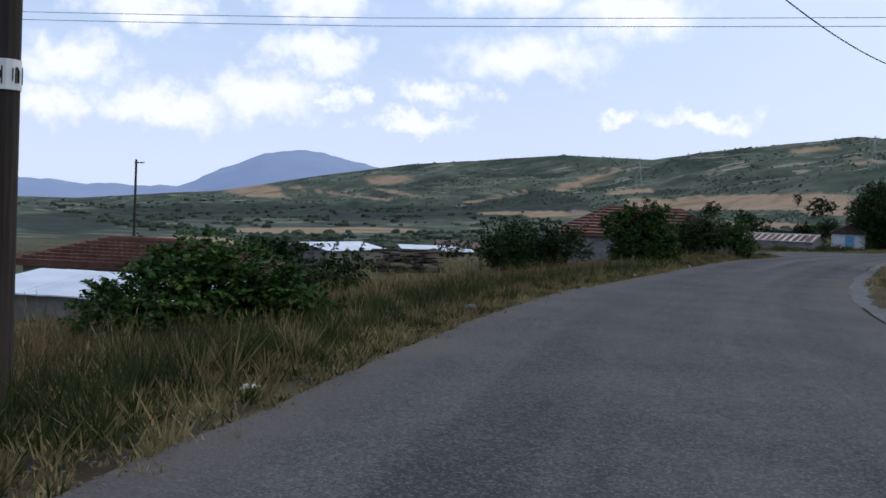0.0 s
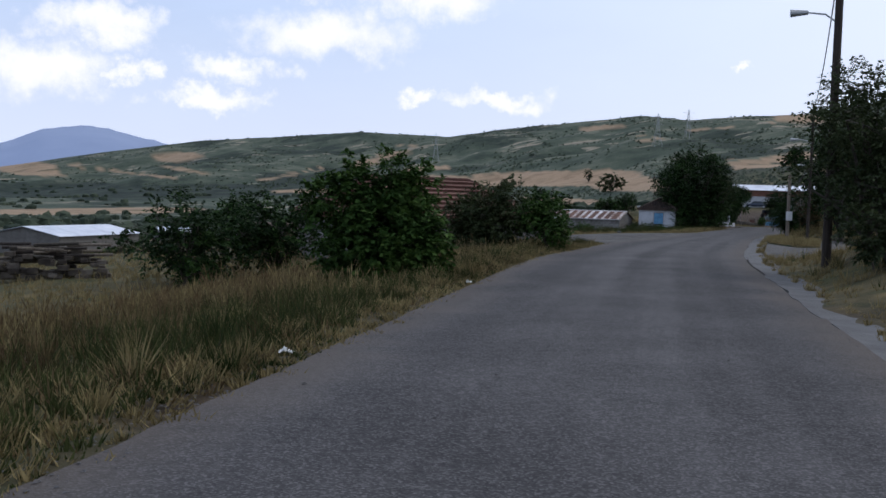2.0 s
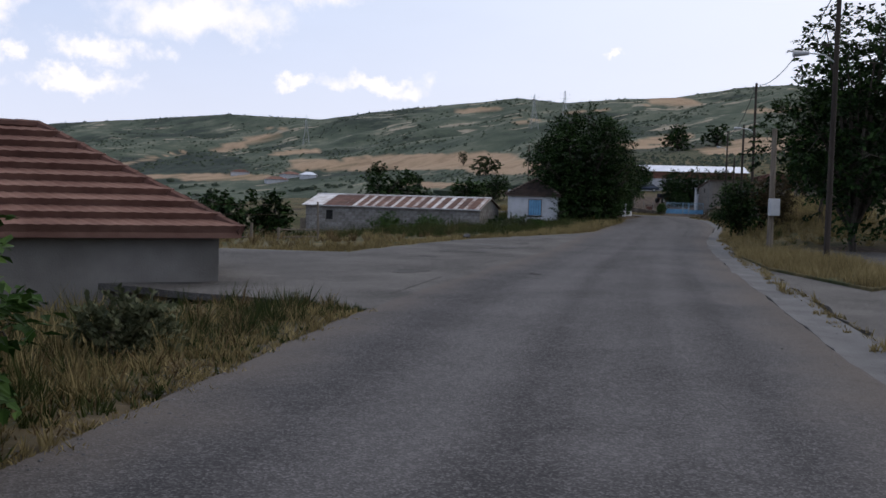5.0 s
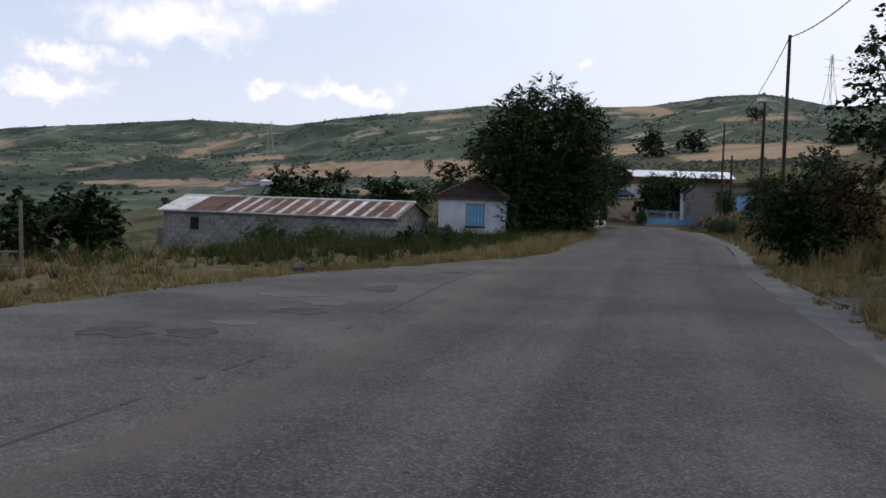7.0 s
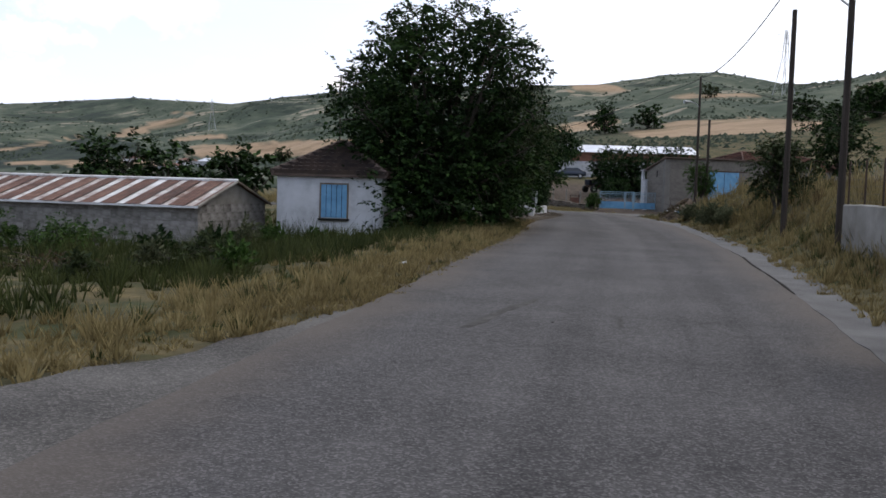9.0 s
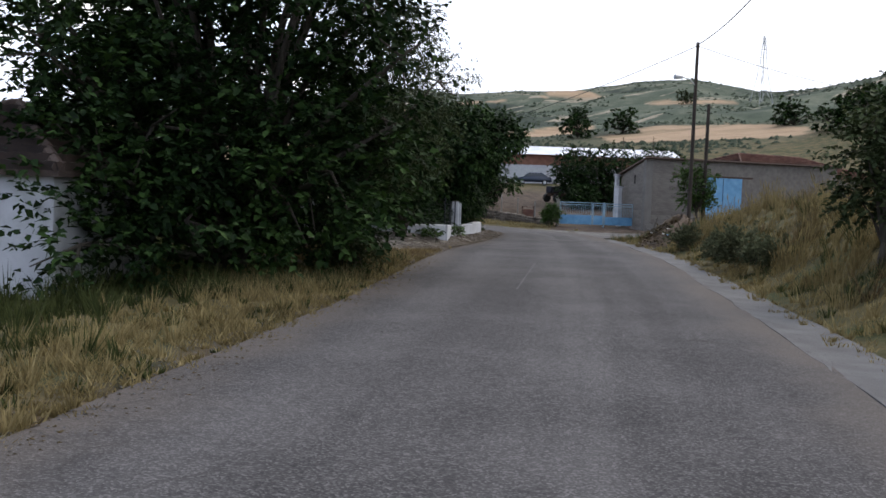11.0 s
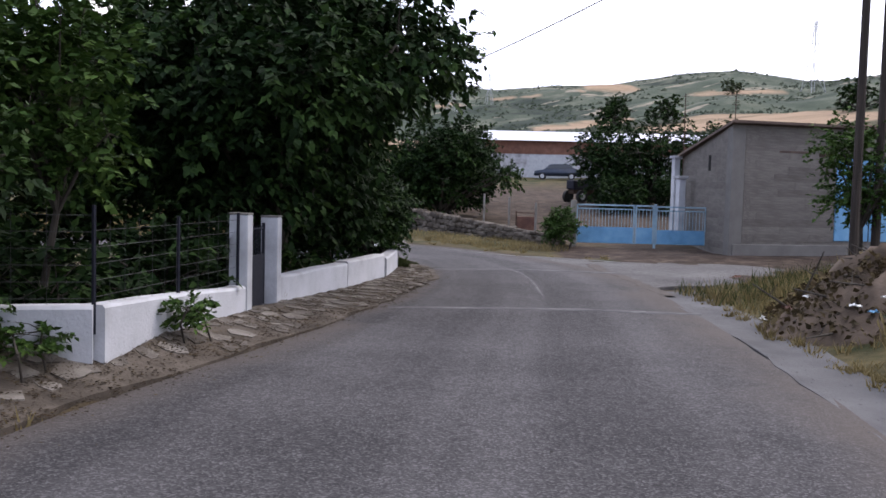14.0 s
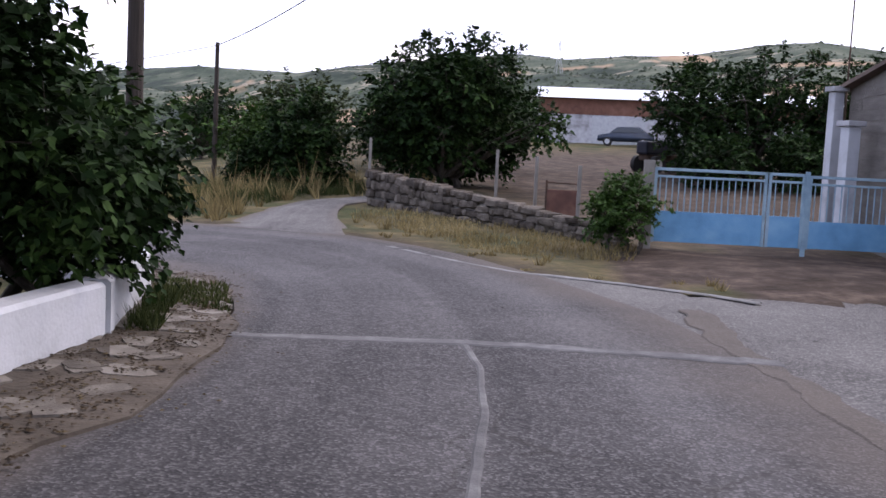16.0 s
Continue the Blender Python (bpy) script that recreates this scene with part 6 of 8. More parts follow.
def tractor(m):
    """An old farm tractor, its nose along x."""
    t = thing("tractor", m, "old dark farm tractor parked under the tree", "tractor")
    part("bonnet", boxed((0.3, -0.32, 0.75), (1.9, 0.32, 1.3), 0.08), M["dark_metal"], t)
    part("chassis", boxed((-0.7, -0.25, 0.5), (1.8, 0.25, 0.78), 0.04), M["rusty_steel"], t)
    part("seat", box(boxed((-0.75, -0.25, 0.95), (-0.3, 0.25, 1.05), 0.03), (-0.8, -0.25, 1.05), (-0.7, 0.25, 1.4), 0.03), M["rubber"], t)
    part("exhaust", rods(((1.2, 0.15, 1.25), (1.2, 0.15, 2.1), 0.035, 0.035), sides=8), M["rusty_steel"], t)
    part("jib", rods(((-0.6, 0, 1.2), (-2.6, 0.1, 2.15), 0.06, 0.04), sides=7), M["rusty_steel"], t, "long slanting steel jib")
    for s in (-1, 1):
        part("mudguard", boxed((-1.0, s * 0.55 - 0.17, 1.32), (0.1, s * 0.55 + 0.17, 1.38), 0.02), M["dark_metal"], t)
        for x, r, w in ((-0.5, 0.66, 0.17), (1.5, 0.36, 0.1)):
            wheel = part("wheel", rods(((x, s * 0.55 - w, r), (x, s * 0.55 + w, r), r, r), sides=20), M["rubber"], t)
            part("rim", rods(((x, s * (0.55 + w) - 0.005, r), (x, s * (0.55 + w) + 0.02, r), r * 0.55, r * 0.5), sides=16), M["steel"], wheel)
    return t


tractor(at_ground(74.8, 163.2, 0.0, 200))

# Houses beyond the blockwork barn.
hip_house("village_house", at_ground(80.0, 146.5, -0.2, 8), 13, 8, 3.4, 4.9, 3.4, M["old_plaster"], M["tile"], "low village house with red tile roof", 10)

# A few houses of the next village across the valley.
for x, y, w, turn in ((43.5, 631.4, 13, 10), (63.3, 635.3, 10, -15), (55.5, 642.8, 11, 25), (22.5, 692.8, 12, -5)):
    fh = thing("far_house", at_ground(x, y, -0.3, turn), "small white house of a far village", "house", "far village houses")
    part("wall", boxed((0, 0, -1.0), (w, 8, 3.4), 0.05), M["lime_white"], fh)
    part("roof", hull([(-0.5, -0.5, 3.4), (w + 0.5, -0.5, 3.4), (w + 0.5, 8.5, 3.4), (-0.5, 8.5, 3.4), (3.5, 4, 5.2), (w - 3.5, 4, 5.2)], [(0, 1, 5, 4), (1, 2, 5), (2, 3, 4, 5), (3, 0, 4), (3, 2, 1, 0)]), M["tile"] if w > 10.5 else M["metal_roof"], fh)

# White-washed wall and fence on the bank.
BWL, nb = low_wall("bank_wall", (43.3, 89.4), (45.4, 93.8), 0.5, 0.95, 0.22, "peeling white-washed retaining wall on the bank", wash="old_plaster")
mesh_fence(BWL, nb, 1.0, 0.92, 4, M["rusty_steel"])

# ---- poles and wires ----


def pole(name, x, y, top, label, r=0.12, lamp=None, arm_z=None, z=None, cross=False):
    z = zat(x, y) if z is None else z
    t = thing(name, Matrix.Translation((x, y, z)), label, "utility pole")
    part("shaft", rods(((0, 0, -0.3), (0.02, 0.01, top - z), r, r * 0.72), sides=12), M["pole_wood"], t)
    if lamp:
        a = (arm_z or top - 1.2) - z
        dx, dy = lamp
        arm = part("lamp_arm", rods(((0, 0, a - 0.25), (dx * 0.35, dy * 0.35, a), 0.025, 0.025), ((dx * 0.35, dy * 0.35, a), (dx * 0.95, dy * 0.95, a + 0.06), 0.025, 0.022), sides=7), M["steel"], t)
        bm = bmesh.new()
        rod(bm, (dx * 0.82, dy * 0.82, a + 0.05), (dx * 1.3, dy * 1.3, a + 0.03), 0.06, 0.11, 10)
        part("lamp_head", bm, M["steel"], arm, "grey street lamp head")
    if cross:
        part("crossbar", boxed((-0.55, -0.05, top - z - 0.35), (0.55, 0.05, top - z - 0.25), 0.01), M["pole_wood"], t)
        for s in (-0.5, -0.2, 0.2, 0.5):
            part("insulator", rods(((s, 0, top - z - 0.26), (s, 0, top - z - 0.1), 0.03, 0.02), sides=8), M["white_wash"], t)
    return t


POLES = [
    ("utility_pole", -5.1, -3.0, 9.2, 0.1, None, None, False, "dark wooden utility pole with a white band"),
    ("utility_pole", 16.4, 36.0, 11.6, 0.13, (-0.93, 0.3), 7.25, True, "tall dark wooden pole with transformer box and lamp"),
    ("utility_pole", 31.4, 66.3, 8.5, 0.095, (-0.9, 0.35), 6.3, False, "dark wooden pole with a street lamp"),
    ("utility_pole", 46.3, 95.1, 9.3, 0.095, (-0.85, 0.4), 6.4, False, "dark wooden pole with a street lamp above the bank"),
    ("utility_pole", 48.5, 100.05, 7.1, 0.095, None, None, False, "bare dark wooden pole on the bank"),
    ("utility_pole", 63.5, 128.2, 8.85, 0.095, (-0.9, -0.1), 7.2, False, "dark wooden pole with a street lamp near the barn"),
    ("utility_pole", 65.0, 129.3, 6.3, 0.1, None, None, False, "short bare wooden pole near the barn"),
    ("utility_pole", 55.1, 138.4, 5.4, 0.12, None, None, False, "dark wooden pole beside the lane"),
    ("utility_pole", 55.9, 158.0, 4.9, 0.09, None, None, False, "thin wooden pole along the lane"),
]
made = [pole(n, x, y, top, lab, r, lamp, az, None, cr) for n, x, y, top, r, lamp, az, cr, lab in POLES]
pz = zat(-5.1, -3.0)
part("sign_band", rods(((0, 0, 2.42 - pz), (0, 0, 2.66 - pz), 0.108, 0.107), sides=14), M["paper"], made[0], "white painted band with dark marks")
rngb = np.random.default_rng(3)
bm = bmesh.new()
for k in range(16):
    a = rngb.uniform(0, 2 * math.pi)
    rod(bm, (0.1085 * math.cos(a), 0.1085 * math.sin(a), 2.46 - pz + rngb.uniform(0, 0.05)), (0.1085 * math.cos(a), 0.1085 * math.sin(a), 2.56 - pz + rngb.uniform(0, 0.06)), 0.006, 0.006, 4)
part("band_marks", bm, M["void"], made[0])
tz = zat(16.4, 36.0)
tb = part("transformer_box", boxed((-0.62, -0.34, 9.35 - tz), (-0.05, 0.24, 10.1 - tz), 0.03), M["steel"], made[1], "grey transformer box")
for s in (-0.45, -0.2):
    part("bushing", rods(((s, -0.05, 10.1 - tz), (s, -0.05, 10.4 - tz), 0.035, 0.015), sides=8), M["tile_dark"], tb)
cp = thing("meter_post", at_ground(32.3, 70.8), "weathered grey post with a white meter box", "post")
part("shaft", rods(((0, 0, -0.3), (0, 0, 4.4), 0.12, 0.09), sides=10), M["timber"], cp)
part("meter_box", boxed((-0.2, -0.3, 1.35), (0.16, -0.1, 1.95), 0.02), M["steel"], cp, "grey metal meter box")
dp = thing("utility_pole", at_ground(-28.9, 53.6), "thin distant wooden pole in the valley", "utility pole")
part("shaft", rods(((0, 0, -0.3), (0, 0, 8.2), 0.1, 0.08), sides=8), M["pole_wood"], dp)
part("crossbar", boxed((-0.1, -0.05, 7.95), (0.6, 0.05, 8.02), 0.01), M["pole_wood"], dp)


def wire(a, b, sag, r=0.012, label="thin black overhead cable between poles"):
    cu = bpy.data.curves.new("overhead_wire", "CURVE")
    cu.dimensions, cu.bevel_depth, cu.bevel_resolution = "3D", r, 1
    sp = cu.splines.new("POLY")
    sp.points.add(24)
    a, b = Vector(a), Vector(b)
    for k, p in enumerate(sp.points):
        t = k / 24
        q = a.lerp(b, t)
        p.co = (q.x, q.y, q.z - 4 * sag * t * (1 - t), 1)
    cu.materials.append(M["cable"])
    return tagged(new("overhead_wire", cu), label, "cable")


wire((-5.1, -3.0, 9.0), (16.4, 36.0, 9.2), 1.3, 0.02)
wire((16.4, 36.0, 9.2), (31.4, 66.3, 8.4), 1.0, 0.02)
wire((31.4, 66.3, 8.4), (46.3, 95.1, 9.2), 0.9, 0.02)
wire((46.3, 95.1, 9.2), (63.5, 128.2, 8.75), 1.0, 0.02)
wire((63.5, 128.2, 8.7), (55.9, 158.0, 4.8), 0.9, 0.016)
wire((55.9, 158.0, 4.8), (38.0, 164.0, 2.6), 0.5, 0.012)
wire((63.5, 128.2, 8.7), (86.0, 132.0, 8.0), 0.7, 0.014)
for dz in (0.0, 0.22):
    wire((-70.0, 17.0, 8.2 + dz), (-5.5, 15.6, 6.75 + dz), 0.4, 0.008)
    wire((-5.5, 15.6, 6.75 + dz), (70.0, 12.0, 8.9 + dz), 0.4, 0.008)

# Lattice pylons on the hills.


def pylon(x, y, h, w):
    t = thing("lattice_pylon", at_ground(x, y, -0.5), "steel lattice power pylon on the hillside", "pylon", "hill pylons")
    lv = [(0, w), (0.3 * h, 0.6 * w), (0.62 * h, 0.26 * w), (h, 0.1 * w)]
    r = 0.006 * h
    for (z0, a), (z1, b) in zip(lv, lv[1:]):
        for sx, sy in ((-1, -1), (1, -1), (1, 1), (-1, 1)):
            part("leg", rods(((sx * a / 2, sy * a / 2, z0), (sx * b / 2, sy * b / 2, z1), r * 0.7, r * 0.6), sides=4), M["steel"], t)
            nx, ny = (sx, -sy) if sx * sy < 0 else (-sx, sy)
            part("brace", rods(((sx * a / 2, sy * a / 2, z0), (nx * b / 2, ny * b / 2, z1), r * 0.4, r * 0.4), sides=4), M["steel"], t)
    for k, z in enumerate((0.68, 0.8, 0.92)):
        part("arm", rods(((-0.16 * h, 0, z * h), (0.16 * h, 0, z * h), r * 0.5, r * 0.5), sides=5), M["steel"], t)


for az, dist, h in ((36.7, 540, 36), (17.4, 560, 22), (3.5, 800, 26), (19.5, 640, 26)):
    pylon(ORIGIN[0] + dist * math.sin(radians(az)), ORIGIN[1] + dist * math.cos(radians(az)), h, h * 0.24)

# ---- bushes and trees near the road ----
tree("roadside_bush", -6.2, 3.9, 1.8, 1.7, 0.05, 22000, 0.085, M["leaf_mid"], "dense green roadside bush", "bush", 0.04, 11, 8, clump=0.2, stems=4,
     lobes=[(0, 0, 0.6, 1.0, 0.7), (0.7, 0.1, 1.0, 0.65, 0.55), (-0.9, 0.1, 0.45, 0.75, 0.5), (1.3, 0.3, 0.7, 0.6, 0.5), (0.25, 0.0, 1.35, 0.35, 0.3), (-0.3, 0.2, 1.1, 0.4, 0.4), (1.9, 0.6, 0.45, 0.5, 0.4)])
tree("fig_bush", -8.6, 21.0, 1.2, 1.0, 0.05, 4000, 0.13, M["leaf_olive"], "low leafy fig bush on the slope", "bush", 0.04, 12, 7, clump=0.18, stems=3)
tree("roadside_bush", -9.2, 29.0, 1.5, 1.8, 0.05, 5000, 0.13, M["leaf_dark"], "low dark bush on the slope", "bush", 0.05, 13, 7, clump=0.2, stems=3)
tree("dark_thicket", -2.9, 47.4, 3.0, 2.4, 0.1, 10000, 0.13, M["leaf_dark"], "dark green thicket below the road", "bush", 0.08, 14, 9, clump=0.24, stems=3)
tree("dark_thicket", 0.1, 49.4, 3.0, 2.3, 0.1, 10000, 0.13, M["leaf_dark"], "dark green thicket below the road", "bush", 0.08, 15, 9, clump=0.24, stems=3)
tree("elder_bush", 3.7, 31.8, 3.4, 1.9, 0.1, 30000, 0.10, M["leaf_mid"], "tall elder bush with upright shoots", "bush", 0.06, 16, 9, clump=0.17, stems=4,
     lobes=[(0.1, 0, 1.0, 0.95, 1.0), (-0.7, 0.4, 0.8, 0.6, 0.7), (0.8, -0.3, 1.0, 0.6, 0.8), (0.45, 0.4, 1.9, 0.45, 0.6), (-0.5, 0.1, 2.0, 0.38, 0.6), (0.2, -0.2, 2.5, 0.2, 0.5), (-0.6, 0.2, 2.55, 0.18, 0.45), (0.9, 0.2, 2.2, 0.3, 0.5), (-1.3, 0.4, 1.9, 0.35, 0.45)])
tree("bramble_bush", 9.4, 48.8, 2.9, 1.75, 0.1, 12000, 0.11, M["leaf_olive"], "spreading bush before the old house", "bush", 0.06, 17, 10, clump=0.22, stems=4)
tree("bramble_bush", 8.2, 50.4, 2.7, 1.2, 0.1, 7000, 0.11, M["leaf_olive"], "spreading bush before the old house", "bush", 0.06, 18, 8, clump=0.22, stems=3)
tree("bramble_bush", 11.0, 47.4, 2.2, 1.0, 0.1, 6000, 0.11, M["leaf_mid"], "spreading bush before the old house", "bush", 0.05, 19, 8, clump=0.2, stems=3)
tree("house_tree", -2.2, 60.0, 3.6, 1.7, 0.3, 5000, 0.14, M["leaf_dark"], "dark tree behind the old house", "tree", 0.1, 20, 8)

tree("acacia_tree", 16.9, 34.4, 4.6, 2.3, 0.2, 28000, 0.085, M["leaf_olive"], "bushy acacia tree on the bank", "tree", 0.13, 21, 12, clump=0.26, stems=2)
tree("bank_bush", 14.9, 30.5, 1.3, 1.0, 0.05, 4000, 0.09, M["leaf_olive"], "grey-green weeds on the bank", "bush", 0.03, 22, 7, clump=0.14, stems=3)
tree("roadside_tree", 37.2, 72.8, 9.0, 3.5, 0.7, 20000, 0.17, M["leaf_dark"], "tall dark roadside tree", "tree", 0.18, 23, 13, clump=0.34)
tree("roadside_tree", 41.0, 74.0, 8.0, 3.2, 0.9, 14000, 0.15, M["leaf_dark"], "tall dark roadside tree", "tree", 0.18, 24, 11, clump=0.34)
tree("thin_tree", 42.2, 82.0, 7.0, 2.8, 1.6, 13000, 0.11, M["leaf_dark"], "thin-leaved tree over the bank", "tree", 0.14, 25, 11, clump=0.32)
tree("green_bush", 37.8, 82.1, 2.7, 1.2, 0.1, 9000, 0.095, M["leaf_dark"], "green bush on the verge", "bush", 0.05, 26, 7, clump=0.2, stems=3)
tree("withered_bush", 39.6, 82.6, 3.0, 1.4, 0.1, 7000, 0.10, M["leaf_brown"], "half withered bush on the verge", "bush", 0.05, 27, 8, clump=0.22, stems=4)
tree("bank_tree", 51.6, 104.6, 2.9, 1.1, 0.5, 7000, 0.10, M["leaf_olive"], "small tree on the bank", "tree", 0.08, 28, 8, clump=0.22)
tree("bank_tree", 64.0, 116.0, 4.4, 2.4, 0.9, 7000, 0.14, M["leaf_dark"], "dark tree behind the bank", "tree", 0.1, 29, 9, clump=0.26)

CROWN = make_lobes(np.random.default_rng(30), 8.2, 4.0, 0.0, 15) + [(-2.4, -1.2, 1.1, 1.5, 1.1), (-1.0, -2.4, 1.2, 1.5, 1.2), (0.9, -1.6, 1.6, 1.3, 1.1), (2.9, 0.0, 5.9, 1.3, 1.2), (0.9, 0.0, 7.7, 1.2, 0.9), (3.4, 0.4, 3.2, 1.2, 1.2), (-2.6, -0.6, 2.4, 1.4, 1.3), (-2.7, -3.2, 0.8, 1.1, 0.9), (-3.3, -1.7, 4.0, 1.4, 1.1), (-2.4, -2.2, 2.1, 1.3, 1.2), (0.4, 0.0, 8.2, 1.2, 0.9), (-1.6, 0.0, 7.3, 1.3, 1.0), (2.3, 0.3, 7.0, 1.3, 1.0)]
tree("mulberry_tree", 41.2, 111.2, 8.2, 4.0, 0.0, 60000, 0.148, M["leaf_dark"], "large dense mulberry tree beside the hut", "tree", 0.24, 30, 16, CROWN, clump=0.4, stems=2)
WILLOW = [(0, 0, 3.2, 1.3, 1.1), (0.3, 0.2, 4.6, 1.4, 1.1), (0.2, 0, 6.0, 1.2, 0.9), (1.2, 0.3, 2.9, 0.9, 0.8), (2.0, 0.1, 2.7, 0.55, 0.5), (1.7, -0.5, 3.5, 0.8, 0.7), (2.0, -0.9, 4.4, 0.7, 0.6), (1.4, 0.9, 3.9, 0.9, 0.8), (1.3, 1.2, 2.9, 0.8, 0.6), (0.4, 1.6, 3.2, 0.9, 0.8),
          (-1.2, 0.6, 3.0, 1.0, 0.9), (-1.0, -0.6, 2.4, 0.9, 0.7), (0.3, -1.1, 2.3, 0.8, 0.7), (1.1, -0.6, 2.7, 0.7, 0.6), (0.7, 0.7, 2.7, 0.7, 0.5), (-0.4, -1.4, 3.6, 1.0, 0.9), (0.6, -1.3, 5.0, 1.0, 0.8), (1.4, 0.2, 5.4, 0.9, 0.8)]
tree("willow_tree", 44.1, 113.6, 6.7, 2.7, 1.1, 46000, 0.088, M["leaf_olive"], "drooping narrow-leaved tree at the road", "tree", 0.16, 31, 14, WILLOW, clump=0.32, droop=1.0, shape=0.16)
tree("olive_tree", 46.1, 123.4, 3.9, 1.3, 2.0, 12000, 0.08, M["leaf_olive"], "slender grey-green tree behind the garden wall", "tree", 0.1, 342, 9, clump=0.24, shape=0.2)
tree("garden_tree", 47.85, 121.05, 3.5, 1.05, 0.7, 19000, 0.10, M["leaf_dark"], "small tree in front of the garden wall", "tree", 0.19, 32, 8, clump=0.22)
tree("garden_tree", 47.9, 126.2, 3.9, 1.3, 1.3, 10000, 0.12, M["leaf_olive"], "garden tree behind the wall", "tree", 0.12, 33, 9, clump=0.26)
tree("garden_tree", 49.2, 129.6, 4.3, 1.5, 1.0, 12000, 0.11, M["leaf_mid"], "garden tree behind the wall", "tree", 0.12, 34, 9, clump=0.24)
tree("garden_sapling", 49.05, 123.3, 4.1, 0.85, 1.7, 6500, 0.10, M["leaf_mid"], "slim young tree behind the garden wall", "tree", 0.05, 341, 8, clump=0.2)
UMBRELLA = [(2.4 * math.cos(a), 2.4 * math.sin(a), 3.85 + 0.45 * math.sin(2.3 * a + 1), 1.0, 0.8) for a in np.arange(9) * 0.698] + [(1.3 * math.cos(a), 1.3 * math.sin(a), 4.65, 1.0, 0.75) for a in np.arange(5) * 1.257 + 0.4]
UMBRELLA += [(0, 0, 3.9, 1.8, 1.3), (-0.5, 0.2, 2.3, 1.5, 1.2), (-0.9, -1.6, 2.4, 1.3, 1.0), (-0.3, 1.8, 2.4, 1.4, 1.1), (0.9, 1.6, 1.9, 1.1, 0.9), (-2.2, -0.6, 2.9, 1.3, 1.0), (0.7, -0.5, 3.0, 1.2, 0.8), (-0.2, -2.9, 3.3, 0.9, 0.6)]
tree("plane_tree", 52.1, 129.4, 6.0, 3.4, 0.8, 60000, 0.14, M["leaf_dark"], "broad leafy tree hanging over the garden wall", "tree", 0.18, 35, 16, UMBRELLA, clump=0.32, droop=0.75)
tree("garden_bush", 54.7, 134.0, 3.4, 1.7, 0.3, 34000, 0.09, M["leaf_dark"], "leafy tree hanging over the wall's end", "tree", 0.08, 36, 12, clump=0.22, stems=3, droop=0.6,
     lobes=[(0.1, 0, 1.4, 0.85, 0.65), (0.6, 0.2, 1.3, 0.55, 0.55), (0.35, -0.3, 0.9, 0.55, 0.45), (-0.6, -0.6, 1.9, 0.95, 0.85), (-1.1, -1.2, 2.6, 0.95, 0.85), (0.3, -0.9, 1.5, 0.55, 0.55), (-0.4, 0.4, 1.7, 0.75, 0.65), (-0.5, -0.6, 3.0, 0.85, 0.8), (-1.0, -2.2, 1.6, 0.9, 0.9)])
tree("wall_weed", 50.5, 123.0, 0.42, 0.4, 0.02, 900, 0.06, M["leaf_mid"], "weed at the foot of the wall", "weed", 0.012, 37, 5, clump=0.08, stems=3, z=0.2)
tree("wall_weed", 49.0, 121.3, 0.45, 0.5, 0.02, 1200, 0.06, M["leaf_mid"], "weed at the foot of the wall", "weed", 0.012, 38, 5, clump=0.08, stems=3, z=0.2)
tree("gate_bush", 62.7, 140.5, 1.3, 0.65, 0.05, 6000, 0.065, M["leaf_mid"], "round bush beside the gate", "bush", 0.04, 39, 7, clump=0.12, stems=3)
tree("orchard_tree", 62.9, 153.8, 4.1, 2.9, 0.1, 33000, 0.15, M["leaf_dark"], "round orchard tree behind the stone wall", "tree", 0.14, 40, 16, clump=0.26, stems=2, leaders=0.03)
tree("orchard_tree", 66.5, 162.0, 3.6, 2.2, 0.6, 8000, 0.14, M["leaf_dark"], "round orchard tree in the yard", "tree", 0.14, 41, 10, clump=0.3)
tree("yard_tree", 75.6, 158.6, 4.5, 3.6, 0.0, 26000, 0.15, M["leaf_dark"], "dark spreading tree behind the gate", "tree", 0.16, 42, 15, clump=0.28, leaders=0.03)
tree("yard_tree", 79.4, 156.8, 4.6, 2.9, 0.2, 15000, 0.15, M["leaf_dark"], "dark spreading tree behind the gate", "tree", 0.16, 43, 13, clump=0.3, leaders=0.03)
# dark bushes added to stand in for the shade under the yard trees
for k, (x, y) in enumerate(((73.0, 155.8), (75.4, 154.6), (77.8, 153.6))):
    tree("yard_shade_bush", x, y, 1.7, 1.5, 0.02, 4500, 0.14, M["leaf_dark"], "dark bush added for the shade beneath the trees of the yard", "bush", 0.05, 430 + k, 8, clump=0.22, stems=4)
tree("pole_tree", 64.8, 129.6, 3.4, 1.0, 1.3, 7000, 0.09, M["leaf_mid"], "small tree beside the wooden pole", "tree", 0.06, 44, 7, clump=0.18)
tree("shade_bush", 43.6, 111.0, 1.3, 1.0, 0.05, 9000, 0.055, M["leaf_olive"], "grey-green undergrowth at the road below the trees", "bush", 0.04, 51, 8, clump=0.16, stems=4)
tree("shade_bush", 42.4, 114.4, 1.5, 1.3, 0.05, 8000, 0.09, M["leaf_dark"], "dark undergrowth below the willow", "bush", 0.04, 50, 8, clump=0.18, stems=4)
tree("lane_bush", 57.6, 158.6, 2.6, 1.5, 0.1, 8000, 0.14, M["leaf_mid"], "green thicket along the lane", "bush", 0.07, 45, 9, clump=0.24, stems=3)
tree("lane_bush", 59.2, 166.4, 3.6, 2.3, 0.1, 7000, 0.17, M["leaf_olive"], "green thicket along the lane", "bush", 0.07, 46, 9, clump=0.28, stems=3)
tree("lane_bush", 62.6, 162.6, 3.0, 1.8, 0.1, 9000, 0.12, M["leaf_dark"], "green thicket along the lane", "bush", 0.07, 49, 9, clump=0.26, stems=3)
